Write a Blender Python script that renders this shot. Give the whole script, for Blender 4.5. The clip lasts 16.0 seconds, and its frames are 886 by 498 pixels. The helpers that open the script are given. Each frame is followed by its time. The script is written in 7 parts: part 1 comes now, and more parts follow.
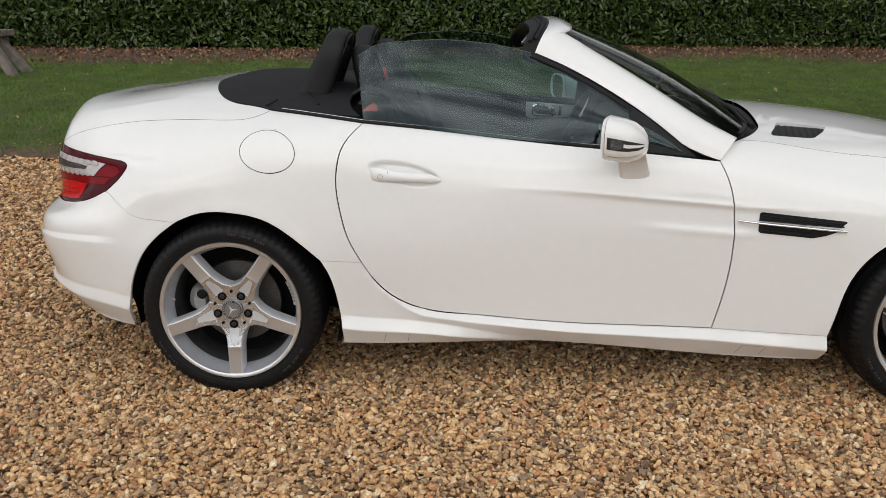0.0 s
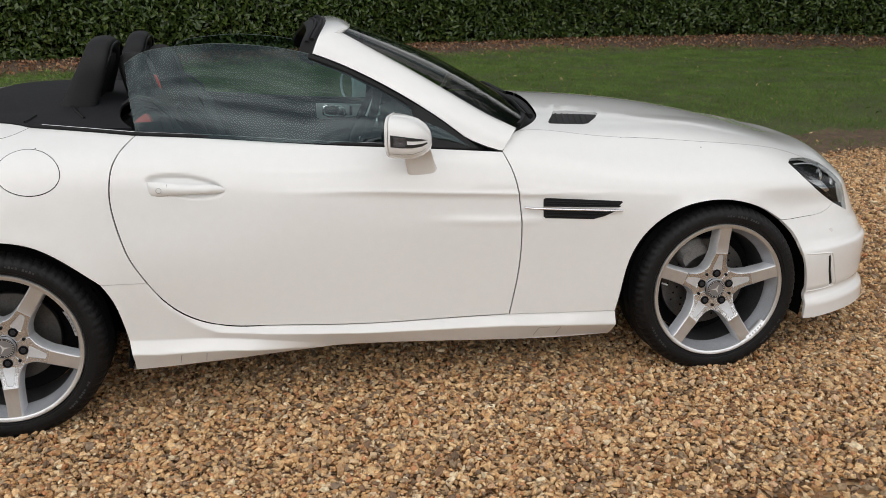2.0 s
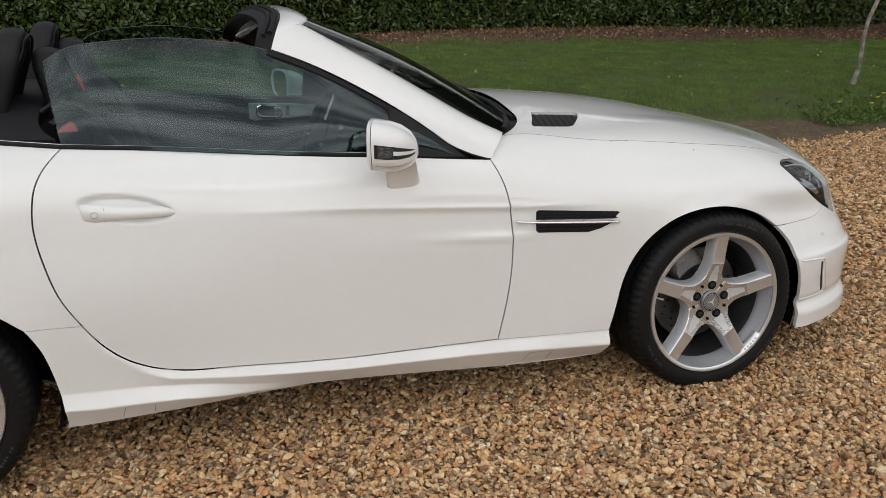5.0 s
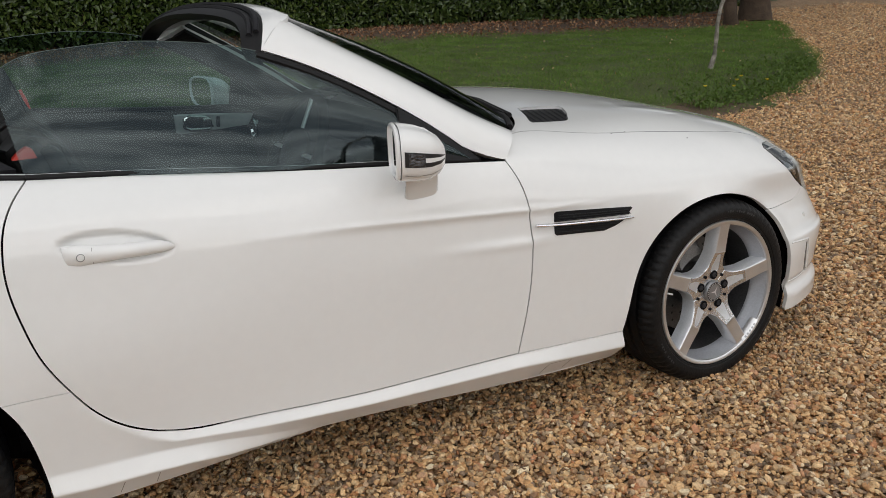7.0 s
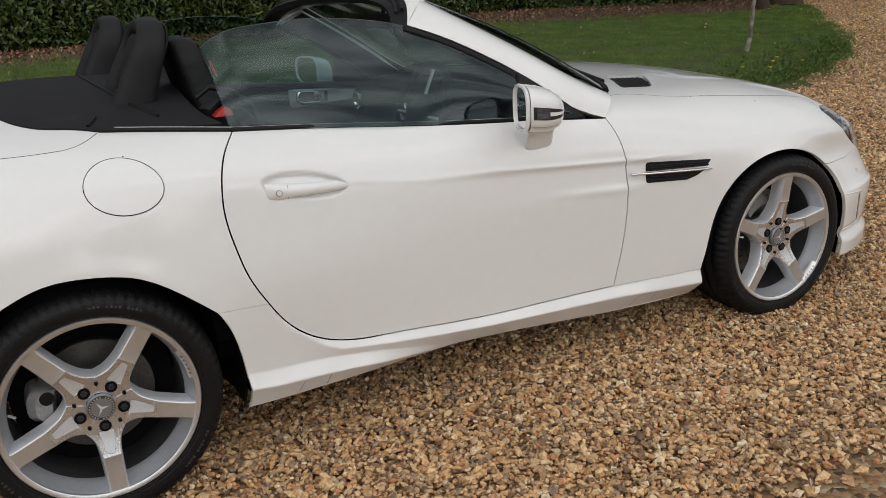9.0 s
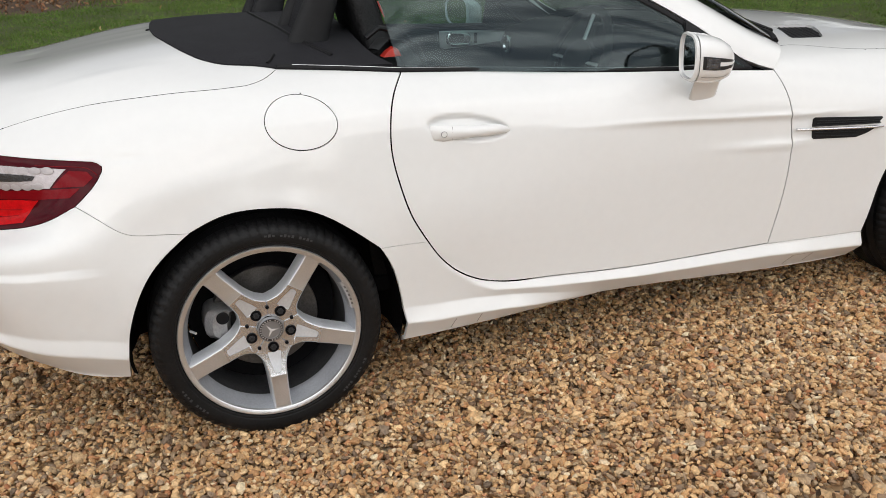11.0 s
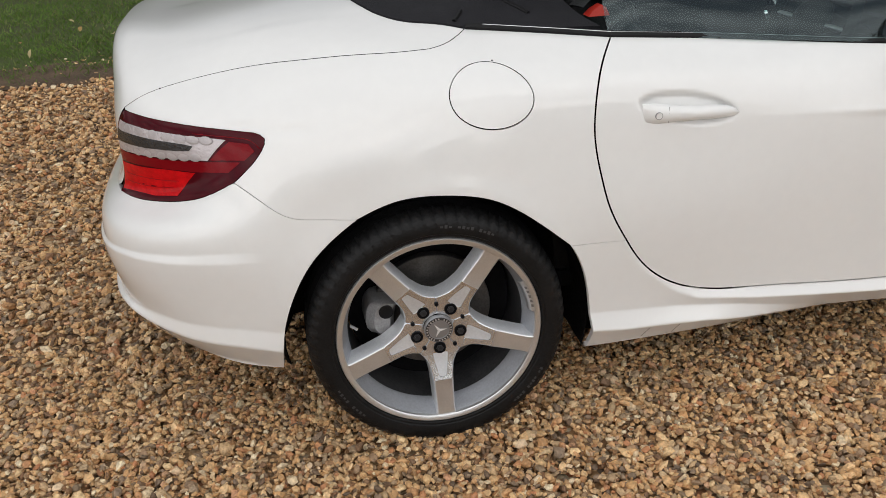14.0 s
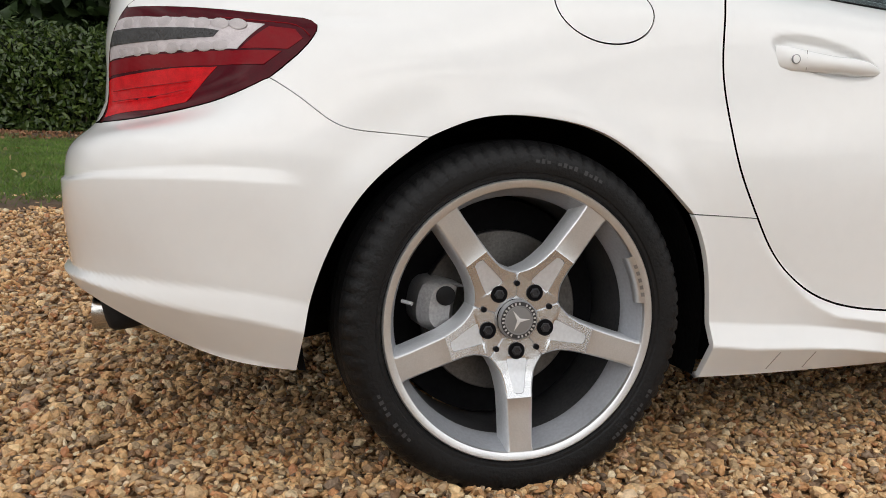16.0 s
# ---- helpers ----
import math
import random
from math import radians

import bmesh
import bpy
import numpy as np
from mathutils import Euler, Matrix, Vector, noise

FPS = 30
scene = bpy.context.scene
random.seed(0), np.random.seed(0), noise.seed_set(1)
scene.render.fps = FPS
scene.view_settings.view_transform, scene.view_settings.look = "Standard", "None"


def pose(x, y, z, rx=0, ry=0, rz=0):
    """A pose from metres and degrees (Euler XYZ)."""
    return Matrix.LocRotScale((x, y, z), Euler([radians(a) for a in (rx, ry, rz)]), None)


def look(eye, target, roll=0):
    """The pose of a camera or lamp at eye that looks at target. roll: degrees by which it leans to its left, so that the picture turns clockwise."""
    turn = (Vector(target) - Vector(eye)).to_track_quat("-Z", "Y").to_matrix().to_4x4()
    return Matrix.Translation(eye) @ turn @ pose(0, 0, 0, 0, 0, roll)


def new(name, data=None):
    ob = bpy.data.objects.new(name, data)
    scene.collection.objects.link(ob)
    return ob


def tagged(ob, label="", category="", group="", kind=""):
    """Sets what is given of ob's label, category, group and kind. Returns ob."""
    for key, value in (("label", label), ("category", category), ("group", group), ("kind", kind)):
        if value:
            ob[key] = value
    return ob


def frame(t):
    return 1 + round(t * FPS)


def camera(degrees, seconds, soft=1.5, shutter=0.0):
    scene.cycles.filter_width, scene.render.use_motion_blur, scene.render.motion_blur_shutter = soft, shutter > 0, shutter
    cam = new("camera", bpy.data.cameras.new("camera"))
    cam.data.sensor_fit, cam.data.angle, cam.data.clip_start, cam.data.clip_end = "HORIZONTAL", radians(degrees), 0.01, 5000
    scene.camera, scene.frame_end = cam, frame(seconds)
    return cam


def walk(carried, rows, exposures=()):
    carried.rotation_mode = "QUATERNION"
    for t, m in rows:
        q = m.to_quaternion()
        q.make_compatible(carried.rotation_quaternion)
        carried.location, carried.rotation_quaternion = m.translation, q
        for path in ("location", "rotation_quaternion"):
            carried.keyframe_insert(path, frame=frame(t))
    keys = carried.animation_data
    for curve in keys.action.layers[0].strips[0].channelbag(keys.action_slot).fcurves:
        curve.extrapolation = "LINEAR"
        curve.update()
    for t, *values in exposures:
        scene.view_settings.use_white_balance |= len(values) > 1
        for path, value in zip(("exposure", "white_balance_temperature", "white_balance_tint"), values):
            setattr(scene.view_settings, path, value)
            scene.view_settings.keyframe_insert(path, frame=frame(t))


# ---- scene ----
cam = camera(54.8, 16.0, soft=0.65)
PATH = [
    (0, (0.854, -3.652, 1.309), (0.771, -1.728, 0.771), 0.4),
    (0.5, (0.89, -3.644, 1.31), (0.879, -1.718, 0.773), -0.0),
    (1, (0.908, -3.63, 1.304), (1.03, -1.707, 0.768), -0.3),
    (1.5, (0.92, -3.627, 1.311), (1.16, -1.717, 0.77), -0.8),
    (2, (0.937, -3.616, 1.307), (1.273, -1.72, 0.765), -1.3),
    (2.5, (0.943, -3.597, 1.303), (1.362, -1.717, 0.762), -1.4),
    (3, (0.927, -3.557, 1.302), (1.403, -1.694, 0.755), -1.3),
    (3.5, (0.872, -3.482, 1.306), (1.398, -1.633, 0.754), -1.2),
    (4, (0.796, -3.394, 1.314), (1.379, -1.562, 0.765), -1.1),
    (4.5, (0.742, -3.32, 1.31), (1.344, -1.496, 0.752), -0.6),
    (5, (0.732, -3.208, 1.31), (1.314, -1.38, 0.743), -0.9),
    (5.2, (0.742, -3.104, 1.304), (1.327, -1.278, 0.735), -1.4),
    (7.3, (0.294, -2.799, 1.287), (1.223, -1.123, 0.714), -2.5),
    (7.5, (0.252, -2.881, 1.284), (1.172, -1.197, 0.72), -2.4),
    (8, (0.183, -2.988, 1.287), (1.066, -1.285, 0.723), -2.4),
    (8.5, (0.057, -3.021, 1.291), (0.927, -1.313, 0.718), -2.8),
    (9, (-0.099, -3.051, 1.284), (0.766, -1.347, 0.692), -3.4),
    (9.5, (-0.172, -3.068, 1.281), (0.668, -1.357, 0.675), -3.4),
    (10, (-0.206, -3.059, 1.283), (0.571, -1.321, 0.67), -3.1),
    (10.2, (-0.212, -3.055, 1.28), (0.525, -1.303, 0.656), -3.0),
    (12.3, (-0.251, -3.0, 1.346), (0.226, -1.225, 0.556), -3.0),
    (12.5, (-0.261, -2.994, 1.342), (0.202, -1.214, 0.559), -2.9),
    (13, (-0.299, -2.963, 1.342), (0.105, -1.169, 0.555), -2.7),
    (13.5, (-0.298, -2.874, 1.334), (0.04, -1.077, 0.522), -2.3),
    (14, (-0.266, -2.641, 1.336), (0.024, -0.849, 0.497), -2.8),
    (14.5, (-0.295, -2.442, 1.324), (0.013, -0.65, 0.491), -3.5),
    (15, (-0.459, -2.198, 1.185), (0.015, -0.397, 0.457), -2.6),
    (15.5, (-0.508, -2.163, 0.857), (0.061, -0.303, 0.391), 0.05),
    (16, (-0.519, -2.27, 0.572), (0.003, -0.349, 0.37), 1.5),
]
EXPOSURES = [(0, 0.0), (3.0, 0.02), (4.0, -0.04), (5.2, -0.14), (7.3, -0.18), (9.0, -0.23), (10.2, -0.15), (12.0, 0.50), (12.6, 0.50), (13.0, 0.02), (13.5, -0.07), (14.5, -0.03), (15.0, -0.2), (15.5, -0.2), (16, 0.12)]
walk(cam, [(t, look(eye, target, roll)) for t, eye, target, roll in PATH], EXPOSURES)

# ---- light ----
world = bpy.data.worlds.new("overcast_sky")
scene.world = world
world.use_nodes = True
wn, wl = world.node_tree.nodes, world.node_tree.links
SUN_UP, SUN_ROUND = radians(34), radians(205)
sky = wn.new("ShaderNodeTexSky")
sky.sky_type, sky.sun_disc, sky.sun_elevation, sky.sun_rotation = "NISHITA", False, SUN_UP, SUN_ROUND
cloud_co, cloud_map, cloud = wn.new("ShaderNodeTexCoord"), wn.new("ShaderNodeMapping"), wn.new("ShaderNodeTexNoise")
cloud_map.inputs["Scale"].default_value = (1.2, 1.2, 4.5)
cloud.inputs["Scale"].default_value, cloud.inputs["Detail"].default_value, cloud.inputs["Roughness"].default_value = 2.2, 6, 0.6
cloud_ramp = wn.new("ShaderNodeValToRGB")
cloud_ramp.color_ramp.elements[0].position, cloud_ramp.color_ramp.elements[0].color = 0.40, (2.8, 3.05, 3.4, 1)
cloud_ramp.color_ramp.elements[1].position, cloud_ramp.color_ramp.elements[1].color = 0.68, (18.6, 18.0, 17.2, 1)
cloud_mix = wn.new("ShaderNodeMixRGB")
cloud_mix.inputs[0].default_value = 0.85
wl.new(cloud_co.outputs["Generated"], cloud_map.inputs[0])
wl.new(cloud_map.outputs[0], cloud.inputs["Vector"])
wl.new(cloud.outputs["Fac"], cloud_ramp.inputs[0])
wl.new(sky.outputs[0], cloud_mix.inputs[1])
wl.new(cloud_ramp.outputs[0], cloud_mix.inputs[2])
split, fade, dim = wn.new("ShaderNodeSeparateXYZ"), wn.new("ShaderNodeMapRange"), wn.new("ShaderNodeMixRGB")
fade.inputs["From Min"].default_value, fade.inputs["From Max"].default_value = 0.15, 1.0
fade.inputs["To Min"].default_value, fade.inputs["To Max"].default_value = 1.12, 0.84
dim.blend_type, dim.inputs[0].default_value = "MULTIPLY", 1.0
wl.new(cloud_co.outputs["Generated"], split.inputs[0])
wl.new(split.outputs[2], fade.inputs[0])
wl.new(cloud_mix.outputs[0], dim.inputs[1])
wl.new(fade.outputs[0], dim.inputs[2])
# the cloud is thinner, and so brighter, towards the low sun
glow_dot, glow, lit = wn.new("ShaderNodeVectorMath"), wn.new("ShaderNodeMapRange"), wn.new("ShaderNodeMixRGB")
glow_dot.operation, glow_dot.inputs[1].default_value = "DOT_PRODUCT", (-0.14, -0.86, 0.49)
glow.interpolation_type = "SMOOTHSTEP"
glow.inputs["From Min"].default_value, glow.inputs["From Max"].default_value = -0.1, 1.0
glow.inputs["To Min"].default_value, glow.inputs["To Max"].default_value = 0.75, 2.2
lit.blend_type, lit.inputs[0].default_value = "MULTIPLY", 1.0
wl.new(cloud_co.outputs["Generated"], glow_dot.inputs[0])
wl.new(glow_dot.outputs["Value"], glow.inputs[0])
wl.new(dim.outputs[0], lit.inputs[1])
wl.new(glow.outputs[0], lit.inputs[2])
wl.new(lit.outputs[0], wn["Background"].inputs[0])
wn["Background"].inputs[1].default_value = 0.0755
sun_data = bpy.data.lights.new("sun", "SUN")
sun_data.energy, sun_data.angle, sun_data.color = 0.5, radians(180), (1.0, 0.955, 0.90)
sun = new("sun", sun_data)
sun.matrix_world = look((0.2, -8, 5.9), (1.6, 0.5, 0.4))

# ---- materials ----


def material(name, color, rough=0.5, metal=0.0, coat=0.0, spec=0.5, vary=0.0, scale=8.0, bump=0.0, bump_scale=60.0, second=None, transmission=0.0):
    """A principled material whose colour drifts at two scales, with fine relief."""
    m = bpy.data.materials.new(name)
    m.use_nodes = True
    n, l = m.node_tree.nodes, m.node_tree.links
    b = n["Principled BSDF"]
    b.inputs["Base Color"].default_value = (*color, 1)
    b.inputs["Roughness"].default_value, b.inputs["Metallic"].default_value = rough, metal
    b.inputs["Coat Weight"].default_value, b.inputs["Coat Roughness"].default_value = coat, 0.04
    b.inputs["Specular IOR Level"].default_value = spec
    b.inputs["Transmission Weight"].default_value = transmission
    co = n.new("ShaderNodeTexCoord")
    if vary or second:
        a, c = n.new("ShaderNodeTexNoise"), n.new("ShaderNodeTexNoise")
        a.inputs["Scale"].default_value, a.inputs["Detail"].default_value = scale, 6
        c.inputs["Scale"].default_value, c.inputs["Detail"].default_value = scale * 11, 3
        both = n.new("ShaderNodeMath")
        both.operation = "ADD"
        half = n.new("ShaderNodeMath")
        half.operation, half.inputs[1].default_value = "MULTIPLY", 0.5
        ramp = n.new("ShaderNodeValToRGB")
        lo = second or tuple(max(0, v * (1 - vary)) for v in color)
        hi = color if second else tuple(min(1, v * (1 + vary)) for v in color)
        ramp.color_ramp.elements[0].position, ramp.color_ramp.elements[0].color = 0.36, (*lo, 1)
        ramp.color_ramp.elements[1].position, ramp.color_ramp.elements[1].color = 0.64, (*hi, 1)
        for k in (a, c):
            l.new(co.outputs["Object"], k.inputs["Vector"])
        l.new(a.outputs["Fac"], both.inputs[0])
        l.new(c.outputs["Fac"], both.inputs[1])
        l.new(both.outputs[0], half.inputs[0])
        l.new(half.outputs[0], ramp.inputs[0])
        l.new(ramp.outputs[0], b.inputs["Base Color"])
    if bump:
        g, bm_node = n.new("ShaderNodeTexNoise"), n.new("ShaderNodeBump")
        g.inputs["Scale"].default_value, g.inputs["Detail"].default_value = bump_scale, 4
        bm_node.inputs["Strength"].default_value, bm_node.inputs["Distance"].default_value = bump, 0.01
        l.new(co.outputs["Object"], g.inputs["Vector"])
        l.new(g.outputs["Fac"], bm_node.inputs["Height"])
        l.new(bm_node.outputs[0], b.inputs["Normal"])
    return m


def pane_material(name, tint, rough=0.0, floor_gloss=0.05, shine=(1.0, 1.0, 1.0)):
    """Thin sheet glass: tinted clear, with a Fresnel gloss."""
    m = bpy.data.materials.new(name)
    m.use_nodes = True
    n, l = m.node_tree.nodes, m.node_tree.links
    n.remove(n["Principled BSDF"])
    clear, gloss, mix, facing = n.new("ShaderNodeBsdfTransparent"), n.new("ShaderNodeBsdfGlossy"), n.new("ShaderNodeMixShader"), n.new("ShaderNodeLayerWeight")
    clear.inputs[0].default_value, gloss.inputs["Roughness"].default_value, facing.inputs[0].default_value = (*tint, 1), rough, 0.5
    gloss.inputs[0].default_value = (*shine, 1)
    power, spread = n.new("ShaderNodeMath"), n.new("ShaderNodeMapRange")
    power.operation, power.inputs[1].default_value = "POWER", 5.0
    spread.inputs["To Min"].default_value, spread.inputs["To Max"].default_value = floor_gloss, 1.0
    l.new(facing.outputs["Facing"], power.inputs[0])
    l.new(power.outputs[0], spread.inputs[0])
    l.new(spread.outputs[0], mix.inputs[0])
    l.new(clear.outputs[0], mix.inputs[1])
    l.new(gloss.outputs[0], mix.inputs[2])
    l.new(mix.outputs[0], n["Material Output"].inputs[0])
    return m


def island_material(name, ramp_colors, rough=0.7, bump=0.0, bump_scale=120.0, translucent=0.0, spec=0.4, tone_range=(0.62, 1.3)):
    """Colour picked piece by piece from a ramp, with small stains."""
    m = material(name, ramp_colors[0], rough, bump=bump, bump_scale=bump_scale, spec=spec)
    n, l = m.node_tree.nodes, m.node_tree.links
    b = n["Principled BSDF"]
    geo, ramp = n.new("ShaderNodeNewGeometry"), n.new("ShaderNodeValToRGB")
    ramp.color_ramp.interpolation = "LINEAR"
    e = ramp.color_ramp.elements
    while len(e) < len(ramp_colors):
        e.new(0.5)
    for i, c in enumerate(ramp_colors):
        e[i].position, e[i].color = i / (len(ramp_colors) - 1), (*c, 1)
    l.new(geo.outputs["Random Per Island"], ramp.inputs[0])
    co, tone, mul = n.new("ShaderNodeTexCoord"), n.new("ShaderNodeTexNoise"), n.new("ShaderNodeMixRGB")
    tone.inputs["Scale"].default_value = bump_scale * 0.7
    l.new(co.outputs["Object"], tone.inputs["Vector"])
    soft = n.new("ShaderNodeMapRange")
    soft.inputs["To Min"].default_value, soft.inputs["To Max"].default_value = tone_range
    l.new(tone.outputs["Fac"], soft.inputs[0])
    mul.blend_type, mul.inputs[0].default_value = "MULTIPLY", 1.0
    l.new(ramp.outputs[0], mul.inputs[1])
    l.new(soft.outputs[0], mul.inputs[2])
    l.new(mul.outputs[0], b.inputs["Base Color"])
    if translucent:
        tr, mix = n.new("ShaderNodeBsdfTranslucent"), n.new("ShaderNodeMixShader")
        mix.inputs[0].default_value = translucent
        l.new(mul.outputs[0], tr.inputs[0])
        l.new(b.outputs[0], mix.inputs[1])
        l.new(tr.outputs[0], mix.inputs[2])
        l.new(mix.outputs[0], n["Material Output"].inputs[0])
    return m


PAINT = material("white_paint", (0.83, 0.835, 0.83), 0.38, coat=1.0, vary=0.012, scale=3.0, bump=0.006, bump_scale=260)
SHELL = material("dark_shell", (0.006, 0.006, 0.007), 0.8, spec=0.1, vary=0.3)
LINER = material("arch_liner_felt", (0.008, 0.008, 0.009), 0.95, spec=0.1, vary=0.35, bump=0.4, bump_scale=90)
TRIM = material("black_plastic_trim", (0.012, 0.0125, 0.014), 0.55, spec=0.25, vary=0.15, scale=20, bump=0.08, bump_scale=300)
SOFT = material("black_grained_cover", (0.015, 0.015, 0.018), 0.7, spec=0.22, vary=0.2, scale=14, bump=0.25, bump_scale=420)
LEATHER = material("black_leather", (0.010, 0.010, 0.011), 0.55, spec=0.25, vary=0.25, scale=10, bump=0.3, bump_scale=180)
RUBBER = material("tyre_rubber", (0.006, 0.006, 0.0065), 0.52, spec=0.26, vary=0.35, scale=14, bump=0.2, bump_scale=160)
SEAL = material("rubber_seal", (0.005, 0.005, 0.006), 0.5, spec=0.25)
CHROME = material("chrome", (0.78, 0.78, 0.8), 0.12, 1.0, vary=0.05)
ALLOY = material("machined_alloy", (0.70, 0.705, 0.71), 0.30, 0.8, vary=0.05, scale=30, bump=0.04, bump_scale=500)
ALLOY_PAINT = material("silver_wheel_paint", (0.66, 0.68, 0.71), 0.30, 0.35, coat=0.5, vary=0.08, scale=16)
BARREL = material("silver_wheel_barrel", (0.50, 0.52, 0.56), 0.4, 0.5, coat=0.2, vary=0.1, scale=16)
IRON = material("brake_iron", (0.12, 0.115, 0.11), 0.45, 0.8, vary=0.25, scale=22, bump=0.1, bump_scale=200)
CALIPER = material("caliper_grey", (0.36, 0.36, 0.365), 0.45, 0.4, vary=0.2, scale=20)
# steel darkened: the pocket's shade is put into the bolt's colour
BOLT = material("shaded_bolt_steel", (0.045, 0.045, 0.05), 0.45, 0.7)
BADGE = material("badge_grey", (0.30, 0.305, 0.315), 0.3, 0.6)
SILVER = material("satin_silver_trim", (0.64, 0.65, 0.66), 0.35, 0.7, vary=0.06)
RED = material("red_belt_plastic", (0.62, 0.035, 0.02), 0.45, vary=0.12)
BELT = material("dark_belt_webbing", (0.022, 0.023, 0.025), 0.7, vary=0.15, bump=0.3, bump_scale=400)
GLASS = pane_material("tinted_side_glass", (0.44, 0.565, 0.55), 0.012, 0.046, (0.80, 0.95, 1.0))
SCREEN = pane_material("windscreen_glass", (0.19, 0.235, 0.22), 0.04, 0.035)
LENS = pane_material("clear_lamp_lens", (0.82, 0.84, 0.84), 0.0, 0.04)
MIRROR = material("mirror_silver", (0.85, 0.86, 0.87), 0.03, 1.0)
TAIL_RED = material("tail_red_lens", (0.19, 0.002, 0.006), 0.14, coat=0.18, spec=0.06, vary=0.08, scale=50, bump=0.08, bump_scale=140)
TAIL_BRIGHT = material("tail_bright_red_reflector", (0.54, 0.004, 0.007), 0.2, coat=0.18, spec=0.06, vary=0.25, scale=60, bump=0.04, bump_scale=60)
TAIL_DEEP = material("tail_deep_red_rim", (0.060, 0.001, 0.005), 0.12, coat=0.18, spec=0.06, vary=0.2, scale=40)
TAIL_CLEAR = material("tail_clear_reflector", (0.52, 0.475, 0.485), 0.25, 0.25, coat=0.2, vary=0.12, scale=70, bump=0.12, bump_scale=150)
TAIL_SMOKE = material("tail_smoked_strip", (0.020, 0.019, 0.020), 0.25, coat=0.2, vary=0.3, scale=90, bump=0.4, bump_scale=200)
LAMP_BLACK = material("headlamp_black", (0.02, 0.021, 0.023), 0.3, vary=0.2)
PIPE = material("exhaust_steel", (0.55, 0.54, 0.52), 0.18, 1.0, vary=0.1)

# ---- building helpers ----


def finish(ob, mat_, parent=None, label=""):
    if mat_ is not None and not ob.data.materials:
        ob.data.materials.append(mat_)
    if parent is not None:
        ob.parent = parent
    return tagged(ob, label)


def part(name, bm, mat_, parent, label="", smooth=True):
    """One mesh object from a bmesh, under a thing or a part."""
    bmesh.ops.recalc_face_normals(bm, faces=bm.faces)
    me = bpy.data.meshes.new(name)
    bm.to_mesh(me)
    bm.free()
    for p in me.polygons:
        p.use_smooth = smooth
    if smooth:
        me.set_sharp_from_angle(angle=radians(38))
    return finish(new(name, me), mat_, parent, label)


def from_arrays(name, vs, fs, mat_, parent=None, label="", normals=None, smooth=True):
    me = bpy.data.meshes.new(name)
    me.from_pydata([tuple(map(float, v)) for v in vs], [], [tuple(map(int, f)) for f in fs])
    me.polygons.foreach_set("use_smooth", [smooth] * len(me.polygons))
    if normals is not None:
        me.normals_split_custom_set_from_vertices([tuple(map(float, n)) for n in normals])
    return finish(new(name, me), mat_, parent, label)


def tri_cloud(name, vs, fs, mat_, parent=None, label="", smooth=False):
    """A large triangle mesh straight from arrays."""
    vs, fs = np.ascontiguousarray(vs, np.float32), np.ascontiguousarray(fs, np.int32)
    me = bpy.data.meshes.new(name)
    me.vertices.add(len(vs))
    me.vertices.foreach_set("co", vs.ravel())
    me.loops.add(fs.size)
    me.loops.foreach_set("vertex_index", fs.ravel())
    me.polygons.add(len(fs))
    me.polygons.foreach_set("loop_start", np.arange(0, fs.size, 3, dtype=np.int32))
    me.update(calc_edges=True)
    me.polygons.foreach_set("use_smooth", [smooth] * len(fs))
    return finish(new(name, me), mat_, parent, label)


def loft_rings(bm, rings, closed=True, caps=True):
    """Skins a list of rings, each the same count of points."""
    made = [[bm.verts.new(p) for p in r] for r in rings]
    k = len(made[0])
    for a, b in zip(made, made[1:]):
        for i in range(k if closed else k - 1):
            j = (i + 1) % k
            bm.faces.new((a[i], a[j], b[j], b[i]))
    if caps and closed:
        bm.faces.new(made[0][::-1])
        bm.faces.new(made[-1])
    return made


def tube(path, radius, sides=10, flat=1.0):
    """A round or flattened bar along a path; radius may be a list."""
    bm = bmesh.new()
    path = [Vector(p) for p in path]
    rings = []
    for i, p in enumerate(path):
        d = (path[min(i + 1, len(path) - 1)] - path[max(i - 1, 0)]).normalized()
        side = d.cross(Vector((0, 0, 1)))
        side = side.normalized() if side.length > 1e-4 else Vector((1, 0, 0))
        up = side.cross(d).normalized()
        r = radius[i] if isinstance(radius, (list, tuple)) else radius
        rings.append([p + side * r * math.cos(a) + up * r * flat * math.sin(a) for a in (2 * math.pi * k / sides for k in range(sides))])
    loft_rings(bm, rings)
    return bm


def block(size, at=(0, 0, 0), turn=(0, 0, 0), bevel=0.004, segments=2):
    bm = bmesh.new()
    bmesh.ops.create_cube(bm, size=1)
    bmesh.ops.scale(bm, vec=size, verts=bm.verts)
    if bevel:
        bmesh.ops.bevel(bm, geom=bm.edges, offset=bevel, segments=segments, affect="EDGES", profile=0.6)
    bmesh.ops.transform(bm, matrix=pose(*at, *turn), verts=bm.verts)
    return bm


def revolve(profile, centre, n=96, notch=None):
    """Turns (radius, y) pairs round the y axis through centre."""
    bm = bmesh.new()
    rings = []
    for k in range(n):
        a = 2 * math.pi * k / n
        ring = []
        for i, (r, y) in enumerate(profile):
            rr = r - (notch(i, k) if notch else 0)
            ring.append((centre[0] + rr * math.cos(a), y, centre[2] + rr * math.sin(a)))
        rings.append(ring)
    made = [[bm.verts.new(p) for p in r] for r in rings]
    for k in range(n):
        a, b = made[k], made[(k + 1) % n]
        for i in range(len(profile) - 1):
            bm.faces.new((a[i], a[i + 1], b[i + 1], b[i]))
    return bm


